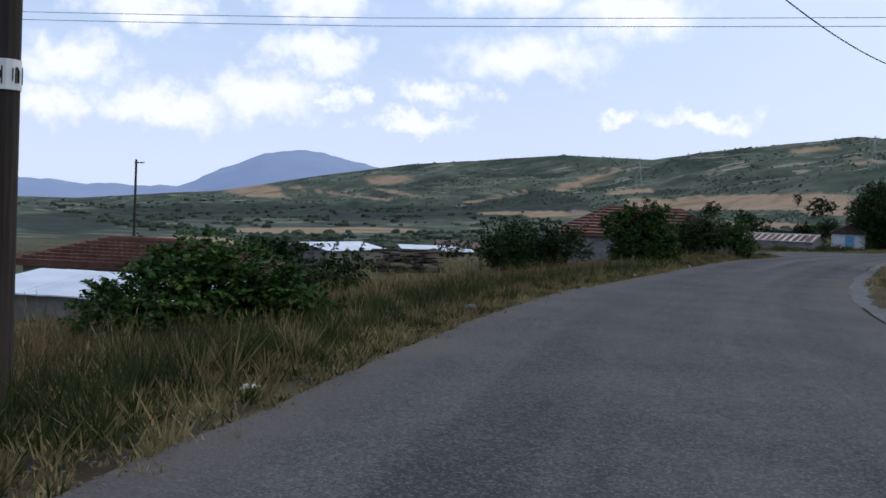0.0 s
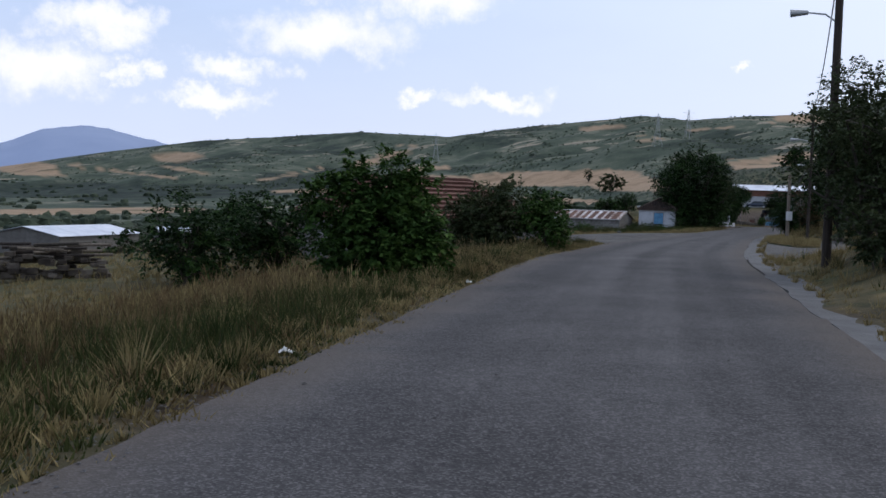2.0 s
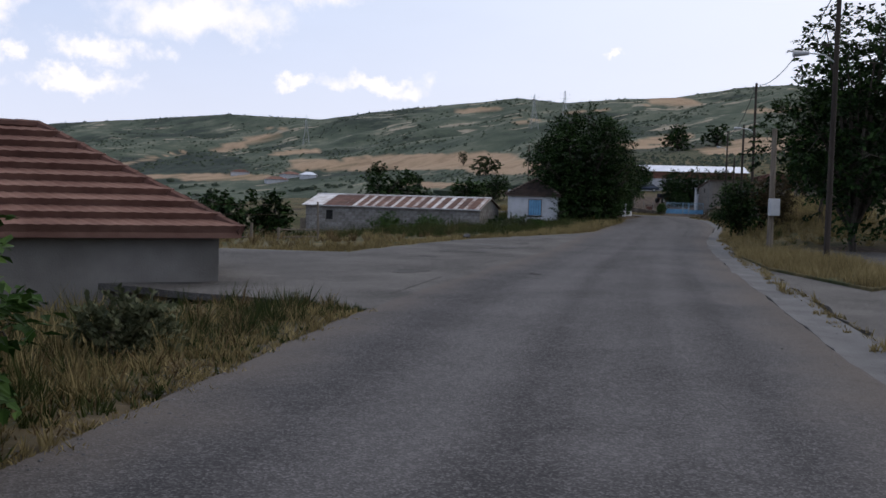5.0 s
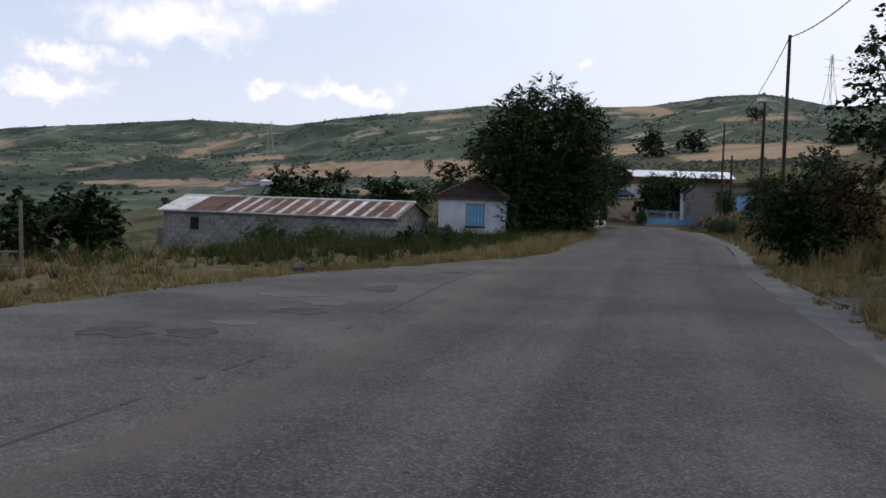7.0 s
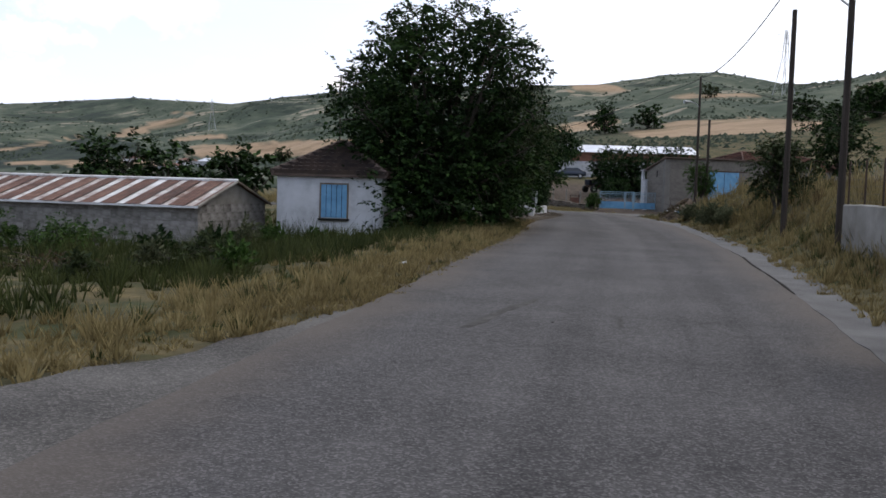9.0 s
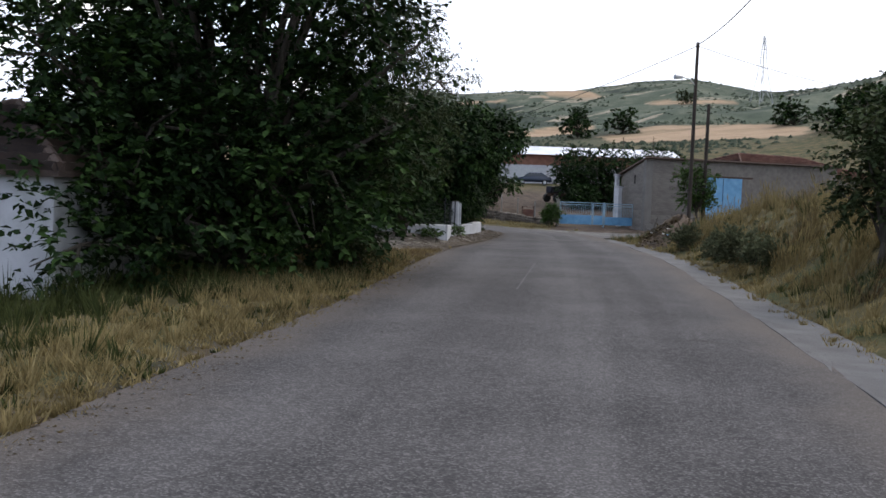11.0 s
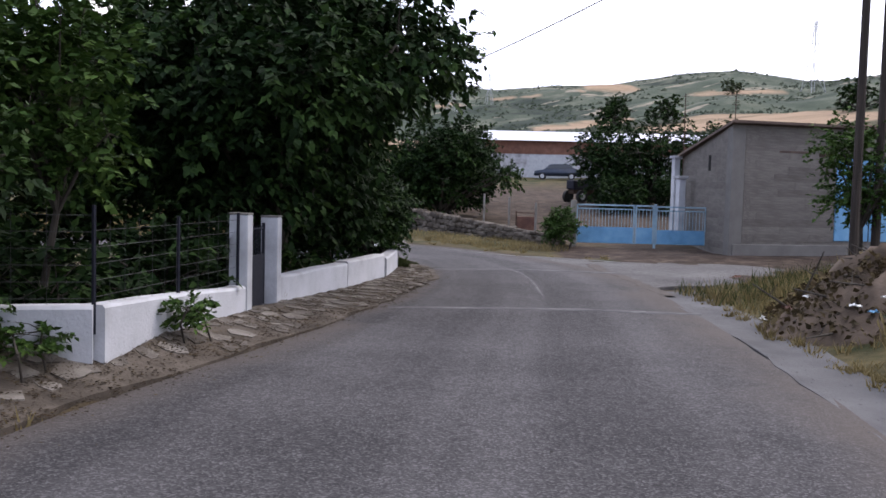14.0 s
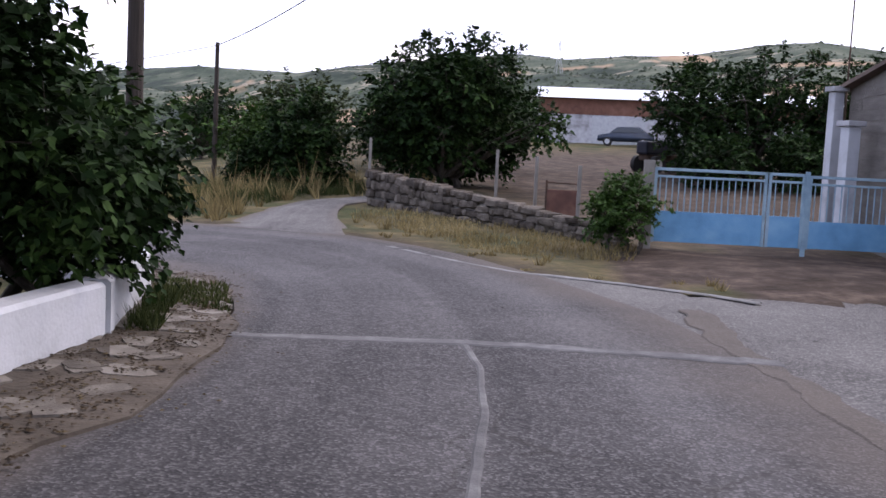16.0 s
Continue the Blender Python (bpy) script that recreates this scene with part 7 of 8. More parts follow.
tree("far_tree", 55.0, 182.0, 3.6, 2.6, 0.2, 7000, 0.18, M["leaf_dark"], "dark tree beyond the lane", "tree", 0.14, 47, 9, clump=0.4)
tree("far_tree", 50.0, 176.0, 3.0, 2.2, 0.1, 5000, 0.16, M["leaf_mid"], "dark tree beyond the lane", "tree", 0.1, 48, 9, clump=0.3)
for k, (x, y, h, r) in enumerate(((-19.5, 57.0, 2.2, 2.0), (-24.0, 66.0, 2.4, 2.2), (-30.0, 84.0, 3.0, 2.6), (-22.0, 40.0, 1.8, 1.6), (14.0, 106.4, 3.4, 1.9), (16.8, 107.2, 3.2, 1.6), (28.5, 131.0, 3.6, 2.4), (31.5, 134.0, 3.4, 2.2), (7.0, 122.0, 4.4, 3.2), (2.5, 126.0, 4.0, 3.2), (-4.0, 114.0, 3.6, 2.8), (34.6, 121.0, 3.0, 1.6), (12.0, 146.0, 3.4, 2.6), (-14.0, 136.0, 4.0, 3.2), (-22.0, 120.0, 3.6, 3.0))):
    tree("valley_tree", x, y, h, r, 0.2, 1900, 0.29, M["leaf_dark"], "dark round tree below the road", "tree", 0.14, 60 + k, 9, clump=0.36)
tree("stable_weeds", 25.4, 109.2, 0.9, 1.4, 0.02, 6000, 0.08, M["leaf_mid"], "green weeds against the stable wall", "weeds", 0.03, 70, 8, clump=0.14, stems=4)
tree("stable_weeds", 28.4, 106.9, 0.7, 1.4, 0.02, 6000, 0.08, M["leaf_mid"], "green weeds against the stable wall", "weeds", 0.03, 71, 8, clump=0.14, stems=4)

# Single trees that stand out on the fields and the hillside.
for k, (x, y, h, r, mt) in enumerate(((127.1, 439.7, 10.5, 6.6, "leaf_olive"), (143.9, 543.8, 10.0, 3.0, "leaf_dark"), (102.5, 579.5, 8.0, 7.0, "leaf_olive"), (155.1, 317.3, 8.5, 5.2, "leaf_dark"), (169.8, 319.4, 7.4, 5.0, "leaf_dark"), (162.0, 330.0, 10.5, 3.6, "leaf_dark"),
                                      (323.6, 523.1, 9.5, 5.2, "leaf_olive"), (175.5, 246.2, 8.0, 6.0, "leaf_dark"), (182.0, 243.0, 9.0, 6.4, "leaf_dark"), (194.2, 281.0, 7.0, 5.0, "leaf_dark"), (188.0, 252.0, 8.0, 5.6, "leaf_olive"), (104.3, 489.7, 6.5, 6.0, "leaf_dark"))):
    tree("hill_tree", x, y, 0.8 * h, r, 0.0, 1700, 0.13 * r, M[mt], "round dark tree standing alone on the hillside", "tree", 0.25, 500 + k, 6, clump=0.09 * r, group="hillside trees", leaders=0.0)


# ---- scrub on the hills and in the valley ----
def far_scrub():
    rng = np.random.default_rng(5)
    n = 62000
    az, r = rng.uniform(-34, 62, n), np.exp(rng.uniform(np.log(150), np.log(1350), n))
    x, y = ORIGIN[0] + r * np.sin(np.radians(az)), ORIGIN[1] + r * np.cos(np.radians(az))
    z = height(x, y)
    el = np.degrees(np.arctan2(z - 1.6, r))
    ridge = np.interp(az, RIDGE_AZ, RIDGE_EL)
    thick = fbm(x, y, 130, 3, 9)
    hedge = np.abs(((r + 14 * np.sin(az * 0.35)) / 55) % 1.0 - 0.5) > 0.44
    slope = el > 0.6
    keep = np.where(slope, thick + rng.normal(0, 0.3, n) > 0.12, hedge & (thick > -0.1) | (rng.random(n) < 0.02)) & (el < ridge + 0.2)
    keep &= fields(az, el, r) < 0.2
    keep &= ~((x > 55) & (x < 100) & (y < 215))
    x, y, z, r, slope = x[keep], y[keep], z[keep], r[keep], slope[keep]
    m = len(x)
    size = np.where(slope, rng.uniform(0.4, 1.1, m) * np.clip(r / 500, 0.6, 1.4), rng.uniform(0.9, 2.6, m))
    # an uneven low dome for each, rounder for the nearer ones in the valley
    ring = [(math.cos(k * math.pi / 3), math.sin(k * math.pi / 3)) for k in range(6)]
    foot = [(px, py, -0.45) for px, py in ring]
    low = foot + [(0.25, 0.1, 0.95)], [(k, (k + 1) % 6, 6) for k in range(6)]
    tall = foot + [(0.82 * px, 0.82 * py, 0.45) for px, py in ring] + [(0.15, 0.1, 0.9)], [t for k in range(6) for t in ((k, (k + 1) % 6, 6 + (k + 1) % 6), (k, 6 + (k + 1) % 6, 6 + k), (6 + k, 6 + (k + 1) % 6, 12))]
    sc = np.stack([size * rng.uniform(0.8, 1.5, m), size * rng.uniform(0.8, 1.5, m), size * rng.uniform(0.55, 0.95, m)], 1)
    at = np.stack([x, y, z + sc[:, 2] * 0.45], 1)
    verts, faces, first = [], [], 0
    for which, (bv, bf) in ((slope, low), (~slope, tall)):
        bv, bf, c = np.array(bv), np.array(bf), int(which.sum())
        verts.append((bv[None] * sc[which][:, None] * rng.uniform(0.72, 1.25, (c, len(bv), 1)) + at[which][:, None]).reshape(-1, 3))
        faces.append((bf[None] + (np.arange(c) * len(bv))[:, None, None]).reshape(-1, 3) + first)
        first += c * len(bv)
    ob = arrays("hill_scrub", np.concatenate(verts), np.concatenate(faces), M["far_leaf"], smooth=False)
    tagged(ob, "scattered dark scrub and small trees on the hills", "scrub", kind="stuff")


far_scrub()


# ---- grass of the verges ----
LANE = [(55.4, 143.6), (56.3, 146.2), (57.3, 149.0), (58.8, 151.4), (61.2, 153.2), (62.0, 152.2), (60.5, 150.6), (59.4, 148.7), (58.8, 146.4), (58.9, 142.6)]

def grass(name, label, material, n, lo, hi, side, span, seed, h, power=1.0, patch=None, width=0.012, lean=0.8, avoid=True, line=None, heads=0.0, per=26):
    """Blades beside the road: lo to hi metres from its edge, along a stretch of y."""
    rng = np.random.default_rng(seed)
    if line is None:
        line = L_LINE if side == "left" else R_LINE
    k = np.where((line[:, 1] > span[0]) & (line[:, 1] < span[1]))[0]
    i = rng.choice(k, n)
    tang = np.gradient(line, axis=0)[i]; tang /= np.hypot(*tang.T)[:, None]
    out = np.stack([-tang[:, 1], tang[:, 0]], 1) * (1 if side == "left" else -1)
    # tussocks, with bare thatch between them
    i, tang, out = i[:n // per], tang[:n // per], out[:n // per]
    dc = lo + (hi - lo) * rng.random(len(i)) ** power
    heart = line[i] + tang * rng.uniform(-0.6, 0.6, len(i))[:, None] + out * dc[:, None]
    vigour = np.repeat(np.clip(rng.lognormal(0, 0.38, len(i)), 0.4, 2.0), per)
    wide = np.repeat(rng.uniform(0.04, 0.15, len(i)), per) * (0.6 + h)
    a, r = rng.uniform(0, 2 * np.pi, len(vigour)), np.sqrt(rng.random(len(vigour))) * wide
    p = np.repeat(heart, per, 0) + np.stack([np.cos(a), np.sin(a)], 1) * r[:, None]
    d = np.repeat(dc, per)
    x, y = p.T
    tuft = fbm(x, y, 1.1, 2, seed + 50)
    keep = fbm(x, y, 4.0, 3, seed) + 0.5 * tuft + np.repeat(rng.normal(0, 0.3, len(i)), per) > (-0.2 if patch is None else patch)
    if avoid:
        for poly in (APRON, LOT, BRANCH, PAVEMENT, LANE):
            keep &= ~inside(x, y, poly)
        dl, sl, _ = beside(x, y, L_LINE); dr, sr, _ = beside(x, y, R_LINE)
        keep &= ~((sl < 0) & (sr > 0) & (np.minimum(dl, dr) > max(0.0, -lo)))
    x, y, d, tuft, a, r, wide, vigour = (q[keep] for q in (x, y, d, tuft, a, r, wide, vigour))
    hh = h * vigour * rng.uniform(0.5, 1.15, len(x)) * np.clip(0.85 + 0.45 * tuft, 0.4, 1.4) * (0.4 + 0.6 * smooth01((d - lo) / 0.9)) * (1.1 - 0.35 * r / wide)
    v, f = blades(rng, x, y, height(x, y) - 0.02, hh, width, lean, a, heads)
    ob = arrays(name, v, f, material)
    return tagged(ob, label, "grass", kind="stuff")


grass("verge_grass", "short dry grass along the road's edge", M["straw"], 74000, 0.0, 3.5, "left", (-14, 132), 1, 0.24, 1.5, patch=-0.3)
grass("verge_mat", "matted short straw along the road's edge", M["straw"], 66000, -0.25, 2.6, "left", (-14, 56), 31, 0.15, 1.3, patch=-0.9, width=0.010, lean=1.3, per=5)
grass("verge_mat", "matted brown thatch between the tussocks", M["brown_grass"], 30000, 0.2, 5.0, "left", (-14, 56), 32, 0.24, 1.2, patch=-0.9, width=0.012, lean=1.3, per=5)
grass("verge_mat", "low green growth between the tussocks", M["green_grass"], 40000, -0.1, 4.0, "left", (-14, 56), 33, 0.17, 1.2, patch=-0.1, width=0.012, lean=1.1, per=5)
grass("verge_mat", "matted short straw along the road's edge", M["straw"], 26000, -0.25, 1.7, "left", (84, 113), 34, 0.16, 1.3, patch=-0.9, width=0.010, lean=1.3, per=5)
grass("verge_mat", "matted short straw beside the gutter", M["straw"], 46000, 0.6, 3.6, "right", (-12, 128), 35, 0.15, 1.3, patch=-0.9, width=0.010, lean=1.3, per=5)
grass("edge_weeds", "low green weeds at the road's edge", M["green_grass"], 41000, 0.0, 2.2, "left", (-14, 112), 13, 0.2, 1.2, patch=0.1)
grass("tall_grass", "tall brown dry grass on the slope", M["brown_grass"], 83000, 2.2, 10.0, "left", (-12, 52), 2, 0.42, 1.2, width=0.007, patch=-0.5, lean=0.6, heads=0.3)
grass("green_weeds", "green weeds among the dry grass", M["green_grass"], 84000, 0.35, 4.6, "left", (-14, 56), 3, 0.34, 1.1, patch=-0.3, width=0.008)
grass("meadow_grass", "dry grass on the slope below the road", M["straw"], 90000, 4.0, 32.0, "left", (-10, 56), 4, 0.34, 1.2, width=0.014, patch=-0.7, per=7)
grass("verge_grass", "straw-coloured grass before the stable", M["straw"], 34000, 0.0, 2.3, "left", (62, 112), 5, 0.19, 1.4, width=0.012, patch=-0.5)
grass("green_weeds", "tall green weeds before the hut", M["green_grass"], 66000, 3.0, 16.0, "left", (80, 118), 6, 0.45, 1.0, patch=0.0, width=0.014)
grass("green_weeds", "dark green weeds behind the straw verge", M["green_grass"], 30000, 1.6, 6.5, "left", (90, 110), 41, 0.36, 1.0, patch=-0.1, width=0.014)
grass("bank_grass", "dry grass on the bank", M["straw"], 100000, 0.5, 8.0, "right", (-12, 128), 7, 0.32, 1.4, patch=-0.6, width=0.011)
grass("bank_weeds", "green weeds on the bank", M["green_grass"], 33000, 1.0, 6.0, "right", (8, 128), 8, 0.34, 1.2, patch=0.25, width=0.012)
grass("tall_bank_grass", "tall straw grass on top of the bank", M["straw"], 62000, 1.2, 9.0, "right", (80, 124), 9, 0.55, 1.0, patch=0.0, width=0.011, lean=0.5, heads=0.4)
grass("wall_grass", "straw grass at the foot of the stone wall", M["straw"], 5000, 0.1, 2.2, "right", (136, 147), 10, 0.18, 1.2, patch=-0.4, width=0.01)
grass("field_grass", "tall straw grass beyond the lane", M["straw"], 24000, 0.3, 14.0, "right", (144.5, 150), 11, 0.6, 0.9, patch=-0.4, width=0.016)

grass("field_grass", "short dry grass beyond the side road", M["straw"], 29000, 3.0, 24.0, "left", (56, 84), 14, 0.26, 0.8, patch=-0.4, width=0.014)
grass("field_grass", "dry stalks beyond the side road", M["brown_grass"], 21000, 6.0, 28.0, "left", (56, 90), 15, 0.4, 0.8, patch=-0.1, width=0.014)
grass("tall_grass", "straw stalks among the brown grass", M["straw"], 58000, 2.0, 9.0, "left", (-14, 54), 16, 0.4, 1.2, patch=0.0, width=0.007, lean=0.6, heads=0.4)

grass("tall_grass", "straw-coloured stalks at the road's edge", M["straw"], 26000, 0.5, 4.2, "left", (27, 52), 44, 0.36, 1.0, patch=-0.25, width=0.008, lean=0.7, heads=0.4)

SIDE_EDGE = along([(-4.0, 76.0), (5.0, 74.2), (12.0, 70.7), (17.0, 69.2), (20.4, 74.7), (23.5, 78.8), (26.5, 81.2), (29.4, 84.3), (31.5, 86.5), (33.0, 88.6), (34.6, 91.9)], 0.5)
grass("verge_grass", "matted straw grass along the side road", M["straw"], 56000, 0.0, 2.6, "left", (68, 93), 17, 0.17, 1.2, patch=-0.6, width=0.012, line=SIDE_EDGE)
grass("green_weeds", "dark weeds at the road's edge", M["green_grass"], 52000, 0.45, 3.6, "left", (-14, 34), 18, 0.36, 1.0, patch=-0.15, width=0.008)


def plot_grass(name, label, material, outline, n, lo, hi, seed, dz=0.0, paved=False, lean=0.8):
    """Blades over a plot of ground."""
    rng = np.random.default_rng(seed)
    p = np.array(outline)
    x, y = rng.uniform(p[:, 0].min(), p[:, 0].max(), n), rng.uniform(p[:, 1].min(), p[:, 1].max(), n)
    k = inside(x, y, outline) & (fbm(x, y, 1.4, 2, seed) + rng.normal(0, 0.3, n) > -0.4)
    x, y = x[k], y[k]
    z = height(x, y) + dz
    if paved:
        hits = [PAVE_BED.ray_cast(Vector((u, w, 3.0)), Vector((0, 0, -1)))[0] for u, w in zip(x, y)]
        z = np.array([h.z - 0.01 if h else g for h, g in zip(hits, z)])
    v, f = blades(rng, x, y, z, rng.uniform(lo, hi, len(x)), 0.009, lean)
    tagged(arrays(name, v, f, material), label, "grass", kind="stuff")


plot_grass("islet_grass", "dry straw grass on the strip by the lot", M["straw"], ISLET, 36000, 0.12, 0.42, 19, 0.04)
plot_grass("corner_grass", "straw grass at the corner of the side street", M["straw"], [(58.9, 124.0), (59.6, 128.4), (63.5, 130.0), (69.0, 130.2), (67.0, 125.0), (61.0, 122.0)], 22000, 0.05, 0.22, 22)
plot_grass("corner_weeds", "green weeds at the corner of the side street", M["green_grass"], [(58.9, 124.0), (59.6, 128.4), (63.5, 130.0), (69.0, 130.2), (67.0, 125.0), (61.0, 122.0)], 9000, 0.08, 0.4, 23)
plot_grass("wall_weeds", "short straw grass along the stone wall", M["straw"], [(58.9, 146.5), (60.0, 147.6), (63.2, 140.9), (62.4, 139.4), (60.6, 140.6)], 12000, 0.05, 0.17, 24)
plot_grass("lane_grass", "green grass on the bank beside the lane", M["green_grass"], [(54.8, 146.6), (57.2, 149.6), (58.6, 151.8), (60.8, 153.6), (60.0, 158.0), (54.0, 158.0), (53.0, 150.0)], 26000, 0.12, 0.42, 27)
tree("lane_tree", 58.7, 155.2, 3.0, 1.3, 0.15, 11000, 0.13, M["leaf_dark"], "dark bushy tree beside the narrow lane", "tree", 0.1, 361, 11, clump=0.24, stems=3)
tree("lane_bush", 57.0, 156.4, 1.4, 0.75, 0.05, 10000, 0.10, M["leaf_dark"], "dark bush where the lane bends away", "bush", 0.05, 362, 8, clump=0.2, stems=3)

for k, (x, y, h, r) in enumerate(((43.4, 123.4, 0.8, 0.7), (46.8, 123.4, 1.1, 1.1), (48.8, 123.4, 1.3, 1.0), (47.6, 125.6, 1.6, 1.4), (50.2, 125.4, 1.3, 1.0), (50.8, 128.0, 1.4, 1.1), (52.4, 130.4, 1.3, 1.0), (53.6, 132.6, 1.4, 1.0), (47.0, 126.6, 1.7, 1.2), (48.9, 127.8, 1.8, 1.5))):
    tree("garden_shrub", x, y, h, r, 0.05, 2200, 0.13, M["leaf_dark"], "dark shrub in the shady garden", "bush", 0.03, 320 + k, 7, clump=0.2, stems=3)

grass("bank_weeds", "brown stalks on top of the bank", M["brown_grass"], 12000, 1.5, 8.0, "right", (86, 126), 20, 0.55, 1.0, patch=0.0)
grass("green_weeds", "green growth among the bank's straw", M["green_grass"], 24000, 1.2, 7.0, "right", (86, 126), 21, 0.4, 1.0, patch=0.15)
_w = np.random.default_rng(66)
for k in range(10):
    y = _w.uniform(92, 107)
    x = float(np.interp(y, LEFT_XY[:20, 1], LEFT_XY[:20, 0])) - _w.uniform(2.8, 8.5)
    tree("tall_weeds", x, y, _w.uniform(0.35, 0.75), _w.uniform(0.25, 0.5), 0.02, 1100, 0.08, M[("leaf_mid", "leaf_grey", "leaf_dark", "leaf_olive")[k % 4]], "tall weeds before the hut", "weeds", 0.012, 350 + k, 7, clump=0.16, stems=4, droop=-0.5, group="weeds below the road")

PLOT = [(40.0, 106.5), (42.6, 107.2), (44.6, 111.2), (46.2, 114.6), (45.0, 116.0), (42.6, 117.6), (39.6, 113.0)]
plot_grass("verge_grass", "straw grass under the trees", M["straw"], PLOT, 22000, 0.08, 0.3, 25)
CORNER = [(44.4, 111.2), (45.8, 113.4), (47.3, 116.4), (48.4, 118.4), (46.8, 117.8), (45.2, 117.9), (43.0, 118.2), (41.4, 114.6)]
plot_grass("verge_mat", "matted straw over the pavement's corner", M["straw"], CORNER, 30000, 0.03, 0.13, 28, paved=True, lean=1.5)
plot_grass("verge_mat", "brown thatch over the pavement's corner", M["brown_grass"], CORNER, 14000, 0.04, 0.18, 29, paved=True, lean=1.2)
plot_grass("wall_weeds", "green tuft at the end of the garden wall", M["green_grass"], [(55.5, 133.4), (55.75, 133.4), (55.85, 135.2), (55.6, 135.2)], 1400, 0.05, 0.2, 30, paved=True)
plot_grass("wall_weeds", "low green weeds where the pavement ends", M["green_grass"], [(55.6, 135.0), (56.3, 134.4), (56.3, 136.2), (55.6, 136.4)], 2600, 0.03, 0.09, 38, paved=True)
plot_grass("green_weeds", "green undergrowth beneath the trees", M["green_grass"], PLOT, 12000, 0.1, 0.4, 26)



# ---- small things along the road ----
def lump(name, x, y, size, material, label, category, z=None, seed=1, group=""):
    """A rough broken stone or clod."""
    rng = np.random.default_rng(seed)
    bm = bmesh.new()
    bmesh.ops.create_icosphere(bm, subdivisions=2, radius=1.0)
    for v in bm.verts:
        c = v.co.normalized()
        v.co = Vector((c.x * size[0], c.y * size[1], max(-0.35, c.z) * size[2])) * rng.uniform(0.82, 1.12)
    z = zat(x, y) if z is None else z
    ob = part(name, bm, material)
    ob.matrix_basis = Matrix.Translation((x, y, z + size[2] * 0.25)) @ Matrix.Rotation(rng.uniform(0, 6.3), 4, "Z")
    return tagged(ob, label, category, group)


def scrap(x, y, size, material, label, seed=1, z=None):
    """A crumpled piece of paper or plastic."""
    rng = np.random.default_rng(seed)
    n = 7
    g = np.linspace(-1, 1, n)
    u, v = np.meshgrid(g, g, indexing="ij")
    w = 0.22 * rng.normal(size=(n, n)) + 0.3 * (1 - u * u)
    p = np.stack([u * 0.9 + 0.1 * rng.normal(size=(n, n)), v * 0.6 + 0.1 * rng.normal(size=(n, n)), np.abs(w)], -1).reshape(-1, 3) * size
    i, j = np.meshgrid(np.arange(n - 1), np.arange(n - 1), indexing="ij")
    q = np.stack([i * n + j, i * n + j + 1, (i + 1) * n + j + 1, (i + 1) * n + j], -1).reshape(-1, 4)
    ob = arrays("litter", p, q, material)
    ob.matrix_basis = Matrix.Translation((x, y, (zat(x, y) if z is None else z) + 0.02)) @ Matrix.Rotation(rng.uniform(0, 6), 4, "Z")
    return tagged(ob, label, "litter", "roadside litter")


lump("rock", 23.72, 80.2, (0.2, 0.14, 0.12), M["concrete"], "pale broken rock on the verge", "rock", -0.02, 1)
lump("rock", -1.94, 6.05, (0.17, 0.12, 0.09), M["concrete"], "pale rock at the road's edge", "rock", 0.0, 2)
for k, (x, y, s) in enumerate(((-3.24, -2.33, 0.085), (2.27, 20.48, 0.09), (5.46, 29.9, 0.09), (35.04, 94.2, 0.1), (58.9, 124.6, 0.1), (26.4, 82.6, 0.07))):
    scrap(x, y, s, M["paper"], "crumpled white litter on the verge", k)


# Timber fence at the corner of the field.
def timber_fence():
    t = thing("timber_fence", Matrix.Translation((17.6, 82.6, zat(17.6, 82.6) - 0.1)), "low broken timber fence with one tall post", "fence")
    part("tall_post", rods(((0, 0, -0.2), (-0.05, 0, 1.75), 0.05, 0.04), sides=8), M["timber"], t)
    for x, h in ((-1.75, 0.62), (-2.9, 0.8), (-4.6, 0.7)):
        part("post", rods(((x, -0.2, -0.2), (x + 0.03, -0.2, h), 0.07, 0.06), sides=8), M["timber"], t)
    for z in (0.2, 0.52):
        part("rail", rods(((-1.8, -0.16, z), (0.05, 0.02, z + 0.04), 0.035, 0.03), sides=7), M["timber"], t)
    part("rail", rods(((-4.7, -0.2, 0.15), (-2.85, -0.2, 0.2), 0.035, 0.03), sides=7), M["timber"], t)
    for z in (1.2, 1.62):
        part("wire", rods(((-7.0, -0.4, z - 0.1), (-0.03, 0, z), 0.006, 0.006), sides=4), M["rusty_steel"], t)


timber_fence()


